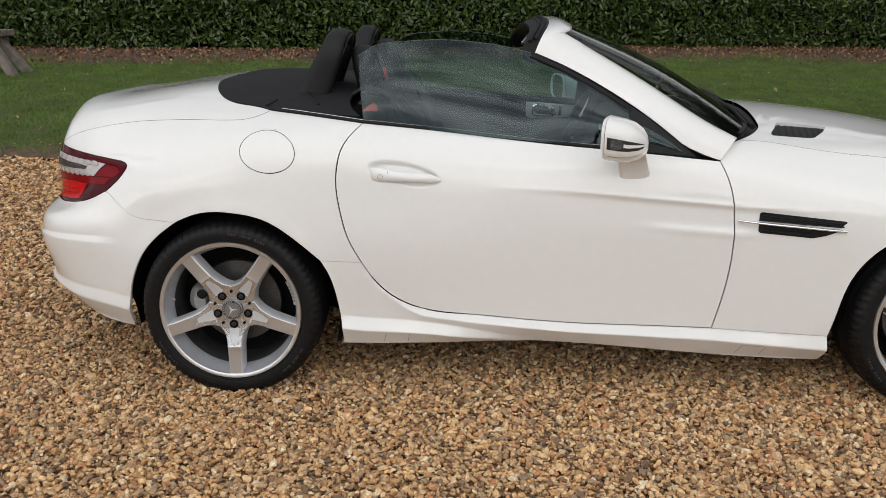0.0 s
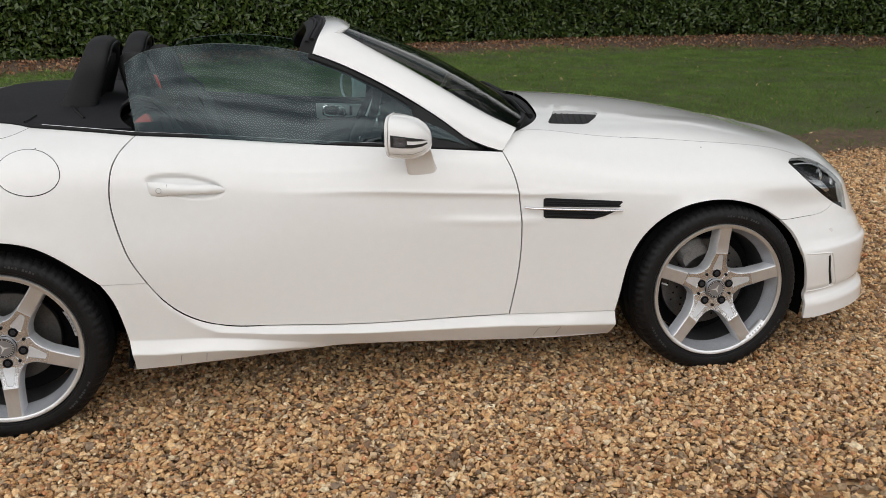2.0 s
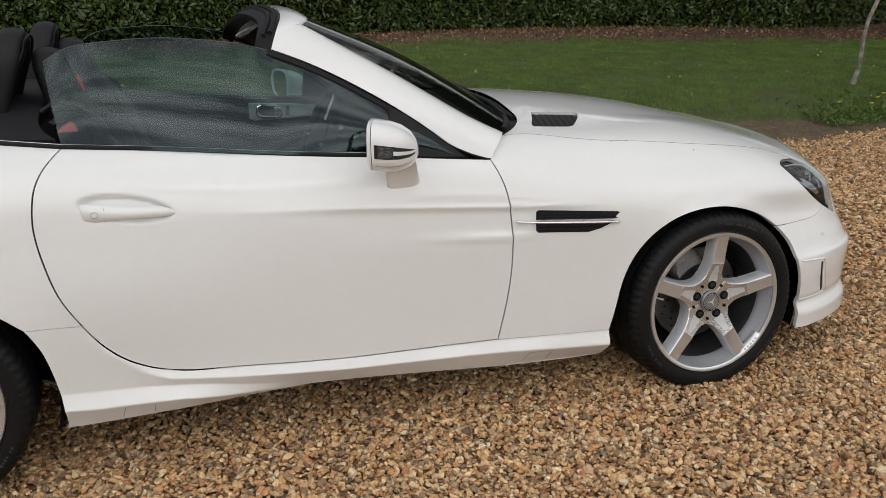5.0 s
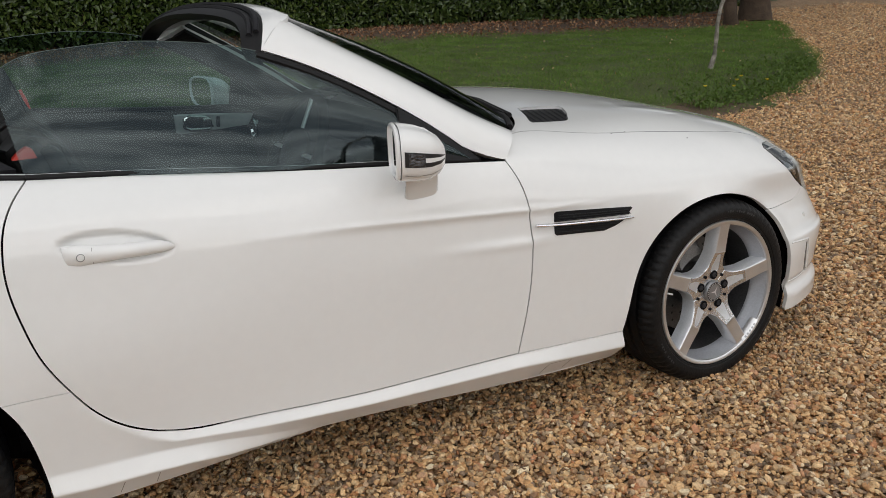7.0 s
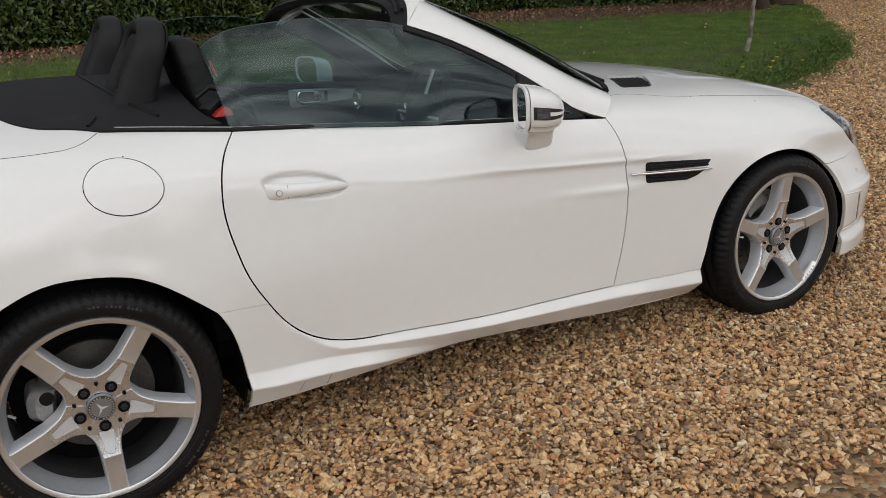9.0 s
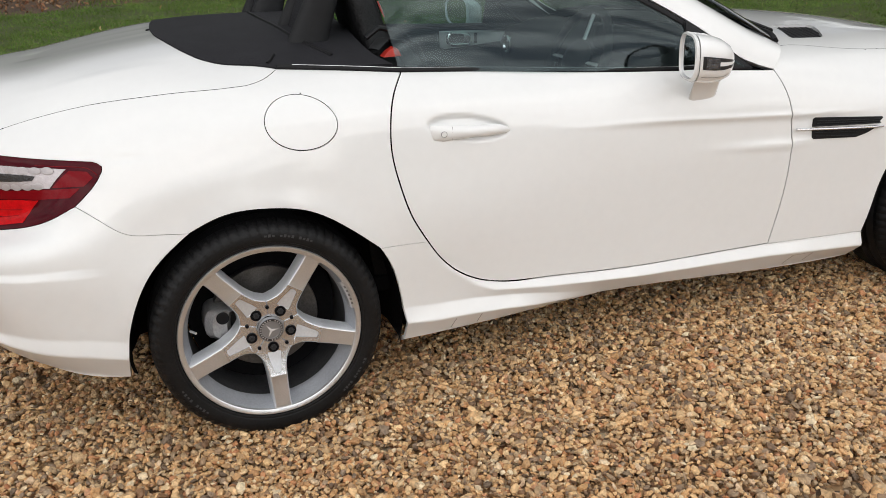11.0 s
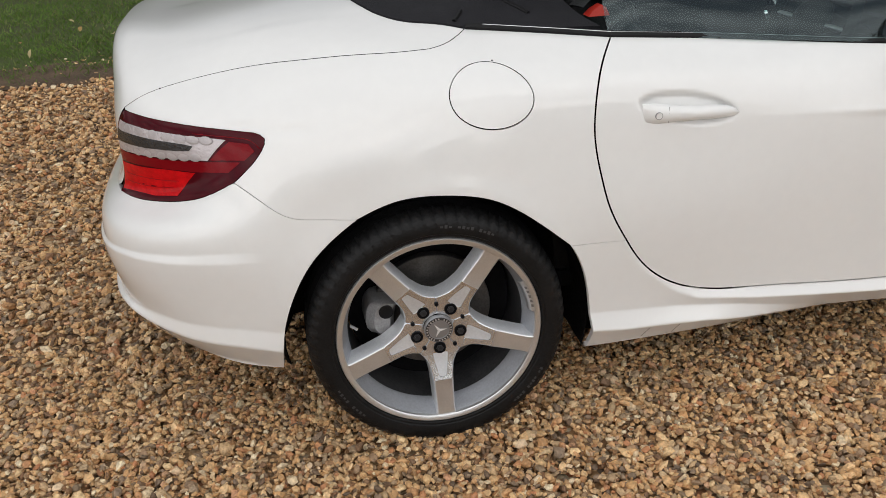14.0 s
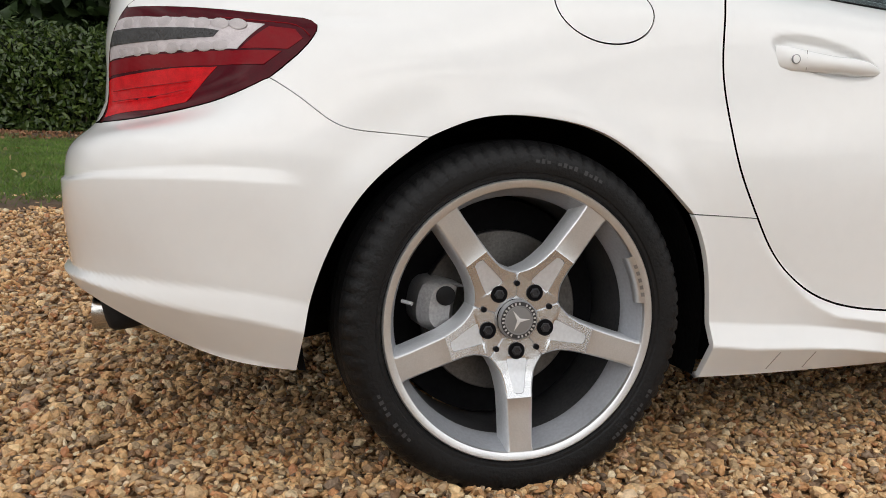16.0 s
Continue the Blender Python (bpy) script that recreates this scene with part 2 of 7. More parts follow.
def smooth_line(pts, step=0.012):
    """Points along a rounded curve through pts."""
    p = np.array(pts, float)
    t = np.concatenate([[0], np.cumsum(np.maximum(1e-6, np.linalg.norm(np.diff(p, axis=0), axis=1)))])
    if len(p) < 3:
        s = np.linspace(0, t[-1], max(2, int(t[-1] / step) + 1))
        return np.stack([np.interp(s, t, p[:, i]) for i in range(p.shape[1])], 1)
    return spline(t, p, np.linspace(0, t[-1], max(4, int(t[-1] / step) + 1)))

# longitudinal lines of the half body, rear centre -> front centre: (x, half width, z)
LINES = dict(
 bottom=[(-.80,0,.33),(-.79,.40,.33),(-.725,.63,.315),(-.60,.74,.25),(-.376,.822,.202),(0,.85,.185),(.385,.862,.172),(1.05,.856,.187),(1.65,.856,.152),(2.045,.85,.134),(2.43,.86,.15),(2.78,.85,.15),(3.12,.70,.155),(3.25,.40,.16),(3.29,0,.165)],
 low=[(-.81,0,.43),(-.80,.42,.43),(-.735,.66,.42),(-.615,.795,.40),(-.36,.858,.345),(0,.88,.33),(.45,.868,.30),(1.05,.862,.29),(1.65,.865,.285),(2.05,.873,.28),(2.43,.88,.30),(2.77,.875,.30),(3.10,.725,.31),(3.245,.42,.32),(3.285,0,.32)],
 mid=[(-.806,0,.505),(-.796,.42,.505),(-.749,.660,.50),(-.637,.80,.495),(-.36,.88,.50),(0,.898,.48),(.45,.890,.46),(1.05,.873,.46),(1.65,.88,.46),(2.05,.885,.46),(2.43,.895,.46),(2.77,.878,.45),(3.085,.745,.45),(3.235,.42,.45),(3.275,0,.45)],
 crease=[(-.797,0,.588),(-.787,.42,.588),(-.740,.652,.588),(-.63,.790,.606),(-.36,.870,.642),(0,.900,.655),(.45,.892,.64),(1.05,.882,.64),(1.65,.892,.63),(2.05,.895,.62),(2.43,.897,.615),(2.77,.835,.60),(3.03,.72,.575),(3.19,.42,.57),(3.24,0,.57)],
 belt=[(-.745,0,.632),(-.74,.42,.632),(-.702,.60,.632),(-.60,.727,.642),(-.36,.855,.710),(0,.897,.725),(.45,.880,.725),(1.05,.882,.70),(1.65,.893,.675),(2.05,.892,.67),(2.43,.89,.665),(2.765,.84,.65),(3.01,.71,.635),(3.16,.42,.625),(3.21,0,.625)],
 upper=[(-.73,0,.78),(-.722,.42,.78),(-.685,.597,.775),(-.60,.706,.775),(-.36,.822,.785),(0,.879,.80),(.45,.872,.81),(1.05,.876,.755),(1.65,.89,.715),(2.05,.885,.71),(2.43,.875,.705),(2.74,.825,.69),(2.97,.69,.675),(3.13,.42,.665),(3.19,0,.66)],
 shoulder=[(-.73,0,.865),(-.72,.38,.86),(-.680,.562,.851),(-.614,.633,.864),(-.35,.715,.905),(0,.790,.918),(.45,.750,.938),(1.05,.792,.885),(1.65,.84,.84),(2.05,.775,.835),(2.43,.73,.815),(2.72,.70,.777),(2.90,.58,.75),(3.05,.38,.735),(3.11,0,.735)],
 deck=[(-.730,0,.925),(-.720,.32,.922),(-.677,.46,.920),(-.60,.53,.928),(-.35,.56,.985),(0,.58,1.005),(.45,.60,.995),(1.05,.60,.96),(1.65,.62,.93),(2.05,.55,.898),(2.43,.50,.875),(2.70,.44,.825),(2.83,.38,.795),(2.96,.25,.77),(3.02,0,.77)],
 centre=[(-.70,0,.945),(-.66,0,.953),(-.60,0,.965),(-.52,0,.985),(-.35,0,1.02),(0,0,1.045),(.45,0,1.04),(1.05,0,.99),(1.65,0,.955),(2.05,0,.945),(2.43,0,.895),(2.65,0,.855),(2.80,0,.825),(2.88,0,.805),(2.94,0,.79)],
)
def spline(t, p, s):
    """Natural cubic spline through p (n,3) at knots t, read at s."""
    n=len(t); h=np.diff(t); A=np.zeros((n,n)); b=np.zeros((n,p.shape[1])); A[0,0]=A[-1,-1]=1
    for i in range(1,n-1):
        A[i,i-1],A[i,i],A[i,i+1]=h[i-1],2*(h[i-1]+h[i]),h[i]
        b[i]=6*((p[i+1]-p[i])/h[i]-(p[i]-p[i-1])/h[i-1])
    m=np.linalg.solve(A,b)
    k=np.clip(np.searchsorted(t,s,side='right')-1,0,n-2); hh=h[k][:,None]; a=(t[k+1]-s)[:,None]; c=(s-t[k])[:,None]
    return (m[k]*a**3+m[k+1]*c**3)/(6*hh)+(p[k]/hh-m[k]*hh/6)*a+(p[k+1]/hh-m[k+1]*hh/6)*c
FLIP=np.array((1,-1,1.))
def loft(nu=300,nv=120):
    net=np.array([LINES[k] for k in LINES],float)          # lines, stations, 3
    def knots(chain): return np.concatenate([[0],np.cumsum(np.linalg.norm(np.diff(chain,axis=0),axis=1))])
    ku=np.mean([knots(l) for l in net],axis=0)
    su=np.linspace(0,ku[-1],nu)
    rows=[]
    for l in net:
        p=np.concatenate([l[2:0:-1]*FLIP,l,l[-2:-4:-1]*FLIP])
        t=np.concatenate([-ku[2:0:-1],ku,2*ku[-1]-ku[-2:-4:-1]])
        rows.append(spline(t,p,su))
    rows=np.array(rows)                                     # lines, nu, 3
    kv=knots(np.concatenate([net[:,4:11].mean(1)],0)); sv=np.linspace(0,kv[-1],nv)
    grid=np.zeros((nu,nv,3))
    for i in range(nu):
        c=rows[:,i]; p=np.concatenate([c,c[-2:-4:-1]*FLIP])
        own=np.clip((-0.25-c[:,0].max())/0.25,0,1) if c[:,0].max()<1 else 0.0   # true chord lengths round the tail
        k=kv+own*(knots(c)-kv); t=np.concatenate([k,2*k[-1]-k[-2:-4:-1]])
        grid[i]=spline(t,p,np.interp(sv,kv,k))
    return su,sv,grid*FLIP    # right-hand half: y negative

# ---- the car's skin: one smooth surface, from which the panels are cut ----


def step(a, b, x):
    t = np.clip((x - a) / (b - a), 0, 1)
    return t * t * (3 - 2 * t)


def bevel_between(z, lo, hi):
    """0 above hi, 1 below lo, a straight bevel between them."""
    return np.clip((hi - z) / np.maximum(0.004, hi - lo), 0, 1)


def relief(x, z):
    """Creases, flares and hollows pressed into the flank, in metres outwards."""
    line = np.interp(x, [0.9, 1.2, 1.7, 2.1], [0.752, 0.735, 0.699, 0.672])
    d = -0.007 * step(0.95, 1.30, x) * (1 - step(1.72, 2.05, x)) * (1 - step(-0.010, 0.005, z - line)) * step(-0.14, -0.03, z - line)
    d = d + 0.0050 * step(0.80, 1.30, x) * (1 - step(1.72, 2.05, x)) * np.exp(-((z - line + 0.004) / 0.010) ** 2)
    line2 = np.interp(x, [1.35, 1.7], [0.627, 0.605])
    d = d + 0.005 * step(1.30, 1.62, x) * (1 - step(1.70, 1.85, x)) * np.exp(-((z - line2) / 0.016) ** 2)
    # flares round the wheel arches
    for cx, cz, r in ((0.0, 0.29, 0.365), (2.43, 0.27, 0.358)):
        q = np.hypot(x - cx, z - cz)
        d = d + 0.006 * np.exp(-((q - r) / 0.035) ** 2) * step(0.2, 0.4, z)
    # handle hollow
    e = ((x - 0.603) / 0.125) ** 2 + ((z - 0.787 + 0.16 * (x - 0.6)) / 0.036) ** 2
    d = d - 0.013 * step(0.0, 0.42, 1 - e)
    # rear bumper: pressed line with a bright bevel under it, and the lower lip
    back = 1 - step(-0.47, -0.36, x)
    hi, lo = np.interp(x, [-0.76, -0.70, -0.62, -0.51, -0.42, -0.36], [0.530, 0.543, 0.552, 0.557, 0.554, 0.546]), np.interp(x, [-0.76, -0.70, -0.62, -0.53, -0.45, -0.36], [0.524, 0.533, 0.536, 0.536, 0.533, 0.527])
    d = d + 0.0075 * back * bevel_between(z, lo, hi) * step(-0.15, -0.02, z - lo)
    behind = 1 - step(-0.30, -0.20, x)
    hi, lo = np.interp(x, [-0.73, -0.635, -0.55, -0.47, -0.364], [0.360, 0.365, 0.360, 0.353, 0.333]), np.interp(x, [-0.73, -0.635, -0.55, -0.467, -0.368], [0.352, 0.338, 0.324, 0.311, 0.287])
    d = d + behind * (0.016 * bevel_between(z, lo, hi) - 0.034 * np.clip((lo - z) / 0.09, 0, 1))
    d = d - 0.0035 * np.exp(-((z - 0.812 + 0.06 * (x + 0.35)) / 0.009) ** 2) * step(-0.50, -0.36, x) * (1 - step(-0.33, -0.18, x))
    # front bumper: step under the seam and lower lip
    nose = step(2.70, 2.85, x)
    d = d + 0.012 * nose * (1 - step(-0.006, 0.012, z - 0.425)) - 0.006 * nose * step(0.43, 0.46, z) * (1 - step(0.50, 0.56, z))
    d = d - 0.012 * nose * (1 - step(0.245, 0.275, z)) + 0.026 * nose * (1 - step(0.205, 0.245, z))
    # sill: a bevel under the door, and a blade that runs out of its rear half
    along = step(0.34, 0.38, x) * (1 - step(2.06, 2.10, x))
    shut = np.interp(x, [0.46, 0.52, 0.60, 0.665, 0.83, 1.0, 1.173, 1.4, 1.657, 1.85, 2.047], [0.46, 0.40, 0.342, 0.313, 0.293, 0.280, 0.270, 0.266, 0.262, 0.253, 0.244])
    low_edge = shut - np.interp(x, [0.46, 0.56, 0.62, 0.70, 0.80, 1.0, 1.4, 1.8, 2.05], [0.002, 0.016, 0.022, 0.022, 0.022, 0.024, 0.030, 0.038, 0.043])
    proud = np.interp(x, [0.44, 0.56, 0.70, 1.0, 1.4, 2.05], [0.0, 0.008, 0.014, 0.015, 0.017, 0.018])
    foot_z = np.interp(x, [0.38, 1.05, 1.65, 2.05], [0.172, 0.187, 0.152, 0.134])
    bevel = proud * bevel_between(z, low_edge, shut)
    front = bevel - (proud + 0.036) * np.clip((low_edge - z) / np.maximum(0.02, low_edge - foot_z), 0, 1)
    blade_top = np.interp(x, [0.385, 0.47, 0.60, 0.72, 0.80, 0.98, 1.1], [0.287, 0.280, 0.274, 0.262, 0.250, 0.214, 0.190])
    blade_mid = np.interp(x, [0.385, 0.47, 0.60, 0.69, 0.80, 0.98, 1.1], [0.244, 0.234, 0.231, 0.227, 0.213, 0.195, 0.170])
    rear = bevel + (0.003 - proud) * np.clip((low_edge - z) / np.maximum(0.012, low_edge - blade_top), 0, 1)
    rear = rear + 0.019 * np.clip((blade_top - z) / np.maximum(0.012, blade_top - blade_mid), 0, 1) - 0.042 * np.clip((blade_mid - z) / np.maximum(0.02, blade_mid - foot_z), 0, 1)
    part_rear = 1 - step(0.66, 1.06, x)
    d = d + along * (rear * part_rear + front * (1 - part_rear))
    return d


SU, SV, GRID = loft(640, 480)


def boot_height(x, y):
    """Smooth crown of the boot lid's top."""
    q = y * y
    return 0.018 * (1 - step(-0.70, -0.52, x)) + 1.0462 + 0.0121 * x - 0.2583 * x ** 2 - 0.1209 * x ** 3 + q * (0.0479 - 0.1201 * x - 0.3229 * x ** 2) - 0.5133 * q * q


rear_lag = 26 * (1 - step(-0.66, -0.46, GRID[..., 0]))
on_boot = step(290, 308 + 3 * rear_lag, np.arange(480)[None, :]) * (1 - step(0.0, 0.2, GRID[..., 0]))


def bonnet_height(x, y):
    """Smooth crown of the bonnet."""
    a, q = x - 2.2, y * y
    return 0.9251 - 0.1007 * a - 0.0867 * a ** 2 - 0.0773 * a ** 3 + q * (-0.1459 + 0.0443 * a + 0.0828 * a ** 2) + 0.1139 * q * q


on_bonnet = step(276, 332, np.arange(480))[None, :] * step(1.60, 1.80, GRID[..., 0]) * (1 - step(2.70, 2.88, GRID[..., 0]))
GRID[..., 2] += on_bonnet * (bonnet_height(GRID[..., 0], GRID[..., 1]) - GRID[..., 2])
GRID[..., 2] += on_boot * (boot_height(GRID[..., 0], GRID[..., 1]) - GRID[..., 2])

# the flanks are fair: small ripples of the loft are ironed out between the corners
calm = (step(-0.52, -0.38, GRID[..., 0]) * (1 - step(2.25, 2.5, GRID[..., 0])) * step(0.34, 0.44, GRID[..., 2]) * (1 - step(0.78, 0.86, GRID[..., 2])) * (GRID[..., 1] < -0.6))[..., None]
lid_calm = step(-0.62, -0.50, GRID[..., 0]) * (1 - step(0.02, 0.12, GRID[..., 0])) * (step(300, 330, np.arange(480)) * (1 - step(430, 460, np.arange(480))))[None, :]
calm = np.maximum(calm, lid_calm[..., None])
for _ in range(240):
    ave = GRID.copy()
    ave[1:-1, 1:-1] = 0.25 * (GRID[:-2, 1:-1] + GRID[2:, 1:-1] + GRID[1:-1, :-2] + GRID[1:-1, 2:])
    GRID = GRID + calm * (ave - GRID)


def normals_of(g):
    du, dv = np.gradient(g, axis=0), np.gradient(g, axis=1)
    n = np.cross(du, dv)
    n /= np.maximum(1e-9, np.linalg.norm(n, axis=2, keepdims=True))
    return n


NORM = normals_of(GRID)
if NORM[320, 120, 1] > 0:
    NORM = -NORM
GRID = GRID + NORM * (relief(GRID[..., 0], GRID[..., 2]) * (np.arange(480) < 330)[None, :])[..., None]
flip_n = normals_of(GRID)
NORM = flip_n if flip_n[320, 120, 1] < 0 else -flip_n


def sample(table, u, v):
    a = np.clip(np.asarray(u) / SU[-1] * (len(SU) - 1), 0, len(SU) - 1.001)
    b = np.clip(np.asarray(v) / SV[-1] * (len(SV) - 1), 0, len(SV) - 1.001)
    i, j = a.astype(int), b.astype(int)
    fa, fb = (a - i)[:, None], (b - j)[:, None]
    return (table[i, j] * (1 - fa) * (1 - fb) + table[i + 1, j] * fa * (1 - fb) + table[i, j + 1] * (1 - fa) * fb + table[i + 1, j + 1] * fa * fb)


from mathutils.bvhtree import BVHTree
from mathutils.geometry import delaunay_2d_cdt

CO = GRID[::3, ::4]
CU, CV = SU[::3], SV[::4]
mu, mv = CO.shape[:2]
TREE = BVHTree.FromPolygons([tuple(p) for p in CO.reshape(-1, 3)], [(i * mv + j, (i + 1) * mv + j, (i + 1) * mv + j + 1, i * mv + j + 1) for i in range(mu - 1) for j in range(mv - 1)])


def to_uv(hit):
    place, _, index, _ = hit
    i, j = divmod(index, mv - 1)
    c = CO[i, j]
    A = np.stack([CO[i + 1, j] - c, CO[i, j + 1] - c], 1)
    ab = np.clip(np.linalg.lstsq(A, np.array(place) - c, rcond=None)[0], 0, 1)
    return CU[i] + ab[0] * (CU[i + 1] - CU[i]), CV[j] + ab[1] * (CV[j + 1] - CV[j])


def side(pts, curve=True):
    """Points given as (x, z) in the side view, laid on the skin."""
    out = []
    for x, z in (smooth_line(pts) if curve else smooth_line(pts) if len(pts) == 2 else np.array(pts)):
        h = TREE.ray_cast(Vector((x, -3, z)), Vector((0, 1, 0)))
        out.append(to_uv(h if h[0] is not None else TREE.find_nearest(Vector((x, -0.75, z)))))
    return out


def top(pts, curve=True):
    """Points given as (x, y) in the view from above."""
    out = []
    for x, y in (smooth_line(pts) if curve else np.array(pts)):
        h = TREE.ray_cast(Vector((x, min(y, -1e-4), 3)), Vector((0, 0, -1)))
        out.append(to_uv(h if h[0] is not None else TREE.find_nearest(Vector((x, y, 0.9)))))
    return out


def above(x, y):
    """The skin's point under (x, y)."""
    h = TREE.ray_cast(Vector((x, min(y, -0.004), 3)), Vector((0, 0, -1)))[0]
    return h if h is not None else TREE.find_nearest(Vector((x, min(y, -0.004), 1.0)))[0]


def beside(x, z):
    """The skin's point beside (x, z), on the right-hand flank."""
    h = TREE.ray_cast(Vector((x, -3, z)), Vector((0, 1, 0)))[0]
    return h if h is not None else TREE.find_nearest(Vector((x, -0.85, z)))[0]


def near(pts):
    return [to_uv(TREE.find_nearest(Vector(p))) for p in smooth_line(pts)]


def straight(a, b, n=30):
    return [(a[0] + (b[0] - a[0]) * t, a[1] + (b[1] - a[1]) * t) for t in np.linspace(0, 1, n)]


def inside(poly, pts):
    """Which of pts lie in the polygon."""
    res = np.zeros(len(pts), bool)
    x, y = pts[:, 0], pts[:, 1]
    for (x0, y0), (x1, y1) in zip(poly, np.roll(poly, -1, axis=0)):
        if y0 != y1:
            res ^= ((y0 > y) != (y1 > y)) & (x < (x1 - x0) * (y - y0) / (y1 - y0) + x0)
    return res


def tidy(loop, least=0.0022):
    out = []
    for p in loop:
        if not out or math.hypot(p[0] - out[-1][0], p[1] - out[-1][1]) > least:
            out.append(p)
    while len(out) > 3 and math.hypot(out[0][0] - out[-1][0], out[0][1] - out[-1][1]) <= least:
        out.pop()
    return np.array(out, float)


def shrink(loop, gap):
    """Moves a closed loop inwards, but for its points on the car's centre line."""
    area = 0.5 * np.sum(loop[:, 0] * np.roll(loop[:, 1], -1) - np.roll(loop[:, 0], -1) * loop[:, 1])
    d1 = loop - np.roll(loop, 1, axis=0)
    d2 = np.roll(loop, -1, axis=0) - loop
    n = np.stack([-(d1[:, 1] / np.hypot(*d1.T) + d2[:, 1] / np.hypot(*d2.T)), d1[:, 0] / np.hypot(*d1.T) + d2[:, 0] / np.hypot(*d2.T)], 1)
    n /= np.maximum(1e-6, np.linalg.norm(n, axis=1, keepdims=True))
    moved = loop + n * gap * np.sign(area)
    end_u, end_v = SU[-1], SV[-1]
    for i, (u, v) in enumerate(loop):
        if u < 1e-3 or u > end_u - 1e-3:
            moved[i, 0] = u
        if v > end_v - 1e-3:
            moved[i, 1] = v
    return moved


def panel(name, outline, mat_, parent, label="", gap=0.0033, holes=(), raise_by=0.0, depth=0.014, pitch=0.02, both=False, mirrored=False, dome=0.0, dome_edge=None, pitch_v=None):
    """A pressed panel: the skin inside an outline, with turned-in edges. both: one mesh with its mirror half."""
    loops = [shrink(tidy(outline), gap)] + [shrink(tidy(h), -gap) for h in holes]
    lo, hi = loops[0].min(0), loops[0].max(0)
    gx, gy = np.meshgrid(np.arange(lo[0], hi[0], pitch), np.arange(lo[1], hi[1], pitch_v or pitch), indexing="ij")
    inner = np.stack([gx.ravel(), gy.ravel()], 1)
    keep = inside(loops[0], inner)
    for h in loops[1:]:
        keep &= ~inside(h, inner)
    edge_pts = np.concatenate(loops)
    inner = inner[keep]
    far = np.array([np.min(np.sum((edge_pts - p) ** 2, axis=1)) > (0.45 * (pitch_v or pitch)) ** 2 for p in inner], bool) if len(inner) else np.zeros(0, bool)
    inner = inner[far] if len(inner) else inner
    pts2, edges, o = [tuple(p) for p in edge_pts], [], 0
    for lp in loops:
        edges += [(o + i, o + (i + 1) % len(lp)) for i in range(len(lp))]
        o += len(lp)
    pts2 += [tuple(p) for p in inner]
    v2, _, tris, *_ = delaunay_2d_cdt([Vector(p) for p in pts2], edges, [], 0, 1e-6)
    v2 = np.array([tuple(p) for p in v2])
    tris = np.array([t for t in tris if len(t) == 3])
    mid = v2[tris].mean(1)
    ok = inside(loops[0], mid)
    for h in loops[1:]:
        ok &= ~inside(h, mid)
    tris = tris[ok]
    P, N = sample(GRID, v2[:, 0], v2[:, 1]), sample(NORM, v2[:, 0], v2[:, 1])
    N /= np.linalg.norm(N, axis=1, keepdims=True)
    lift = np.full(len(P), raise_by)
    if dome:
        ref = edge_pts if dome_edge is None else tidy(dome_edge)
        rise = lambda q: dome * step(0, 0.05, np.array([math.sqrt(np.min(np.sum((ref - p) ** 2, axis=1))) for p in q]))
        lift = lift + rise(v2)
    P = P + N * lift[:, None]
    a, b, c = P[tris[:, 0]], P[tris[:, 1]], P[tris[:, 2]]
    wrong = np.sum(np.cross(b - a, c - a) * N[tris[:, 0]], axis=1) < 0
    tris[wrong] = tris[wrong][:, ::-1]
    verts, faces, norms = [P], [tris], [N]
    quads, count = [], len(P)
    for lp in loops:
        Q, M = sample(GRID, lp[:, 0], lp[:, 1]), sample(NORM, lp[:, 0], lp[:, 1])
        M /= np.linalg.norm(M, axis=1, keepdims=True)
        Q = Q + M * (raise_by + (rise(lp)[:, None] if dome else 0.0))
        tangent = np.roll(Q, -1, axis=0) - np.roll(Q, 1, axis=0)
        W = np.cross(tangent, M)
        W /= np.maximum(1e-9, np.linalg.norm(W, axis=1, keepdims=True))
        if np.sum((Q - Q.mean(0)) * W) < 0:
            W = -W
        k = len(Q)
        verts += [Q, Q - M * depth]
        norms += [W * 0.8 + M * 0.2, W]
        for i in range(k):
            j = (i + 1) % k
            if abs(Q[i, 1]) < 1e-3 and abs(Q[j, 1]) < 1e-3:
                continue
            quads.append((count + i, count + j, count + k + j, count + k + i))
        count += 2 * k
    V, NN = np.concatenate(verts), np.concatenate(norms)
    F = [tuple(t) for t in tris] + quads
    if both:
        F = F + [tuple(i + len(V) for i in f[::-1]) for f in F]
        V, NN = np.concatenate([V, V * FLIP]), np.concatenate([NN, NN * FLIP])
    elif mirrored:
        F, V, NN = [f[::-1] for f in F], V * FLIP, NN * FLIP
    return from_arrays(name, V, F, mat_, parent, label, NN)


car = tagged(new("car"), "white two-seat roadster with roof down parked on gravel", "car")

DOOR_REAR = [(0.454, 0.938), (0.416, 0.903), (0.391, 0.862), (0.379, 0.812), (0.375, 0.763), (0.380, 0.704), (0.392, 0.645), (0.410, 0.580), (0.434, 0.527), (0.459, 0.483), (0.496, 0.426), (0.543, 0.377), (0.595, 0.342), (0.665, 0.315), (0.83, 0.296), (1.0, 0.283)]
DOOR_REAR_TOP = DOOR_REAR[:10]
DOOR_LOW = [(1.0, 0.283), (1.173, 0.273), (1.40, 0.269), (1.657, 0.265)]
DOOR_FRONT = [(1.657, 0.265), (1.686, 0.419), (1.696, 0.572), (1.688, 0.685), (1.665, 0.785), (1.640, 0.840)]
WAIST = [(1.640, 0.840), (1.553, 0.848), (1.313, 0.867), (1.053, 0.885), (0.720, 0.916), (0.454, 0.938)]
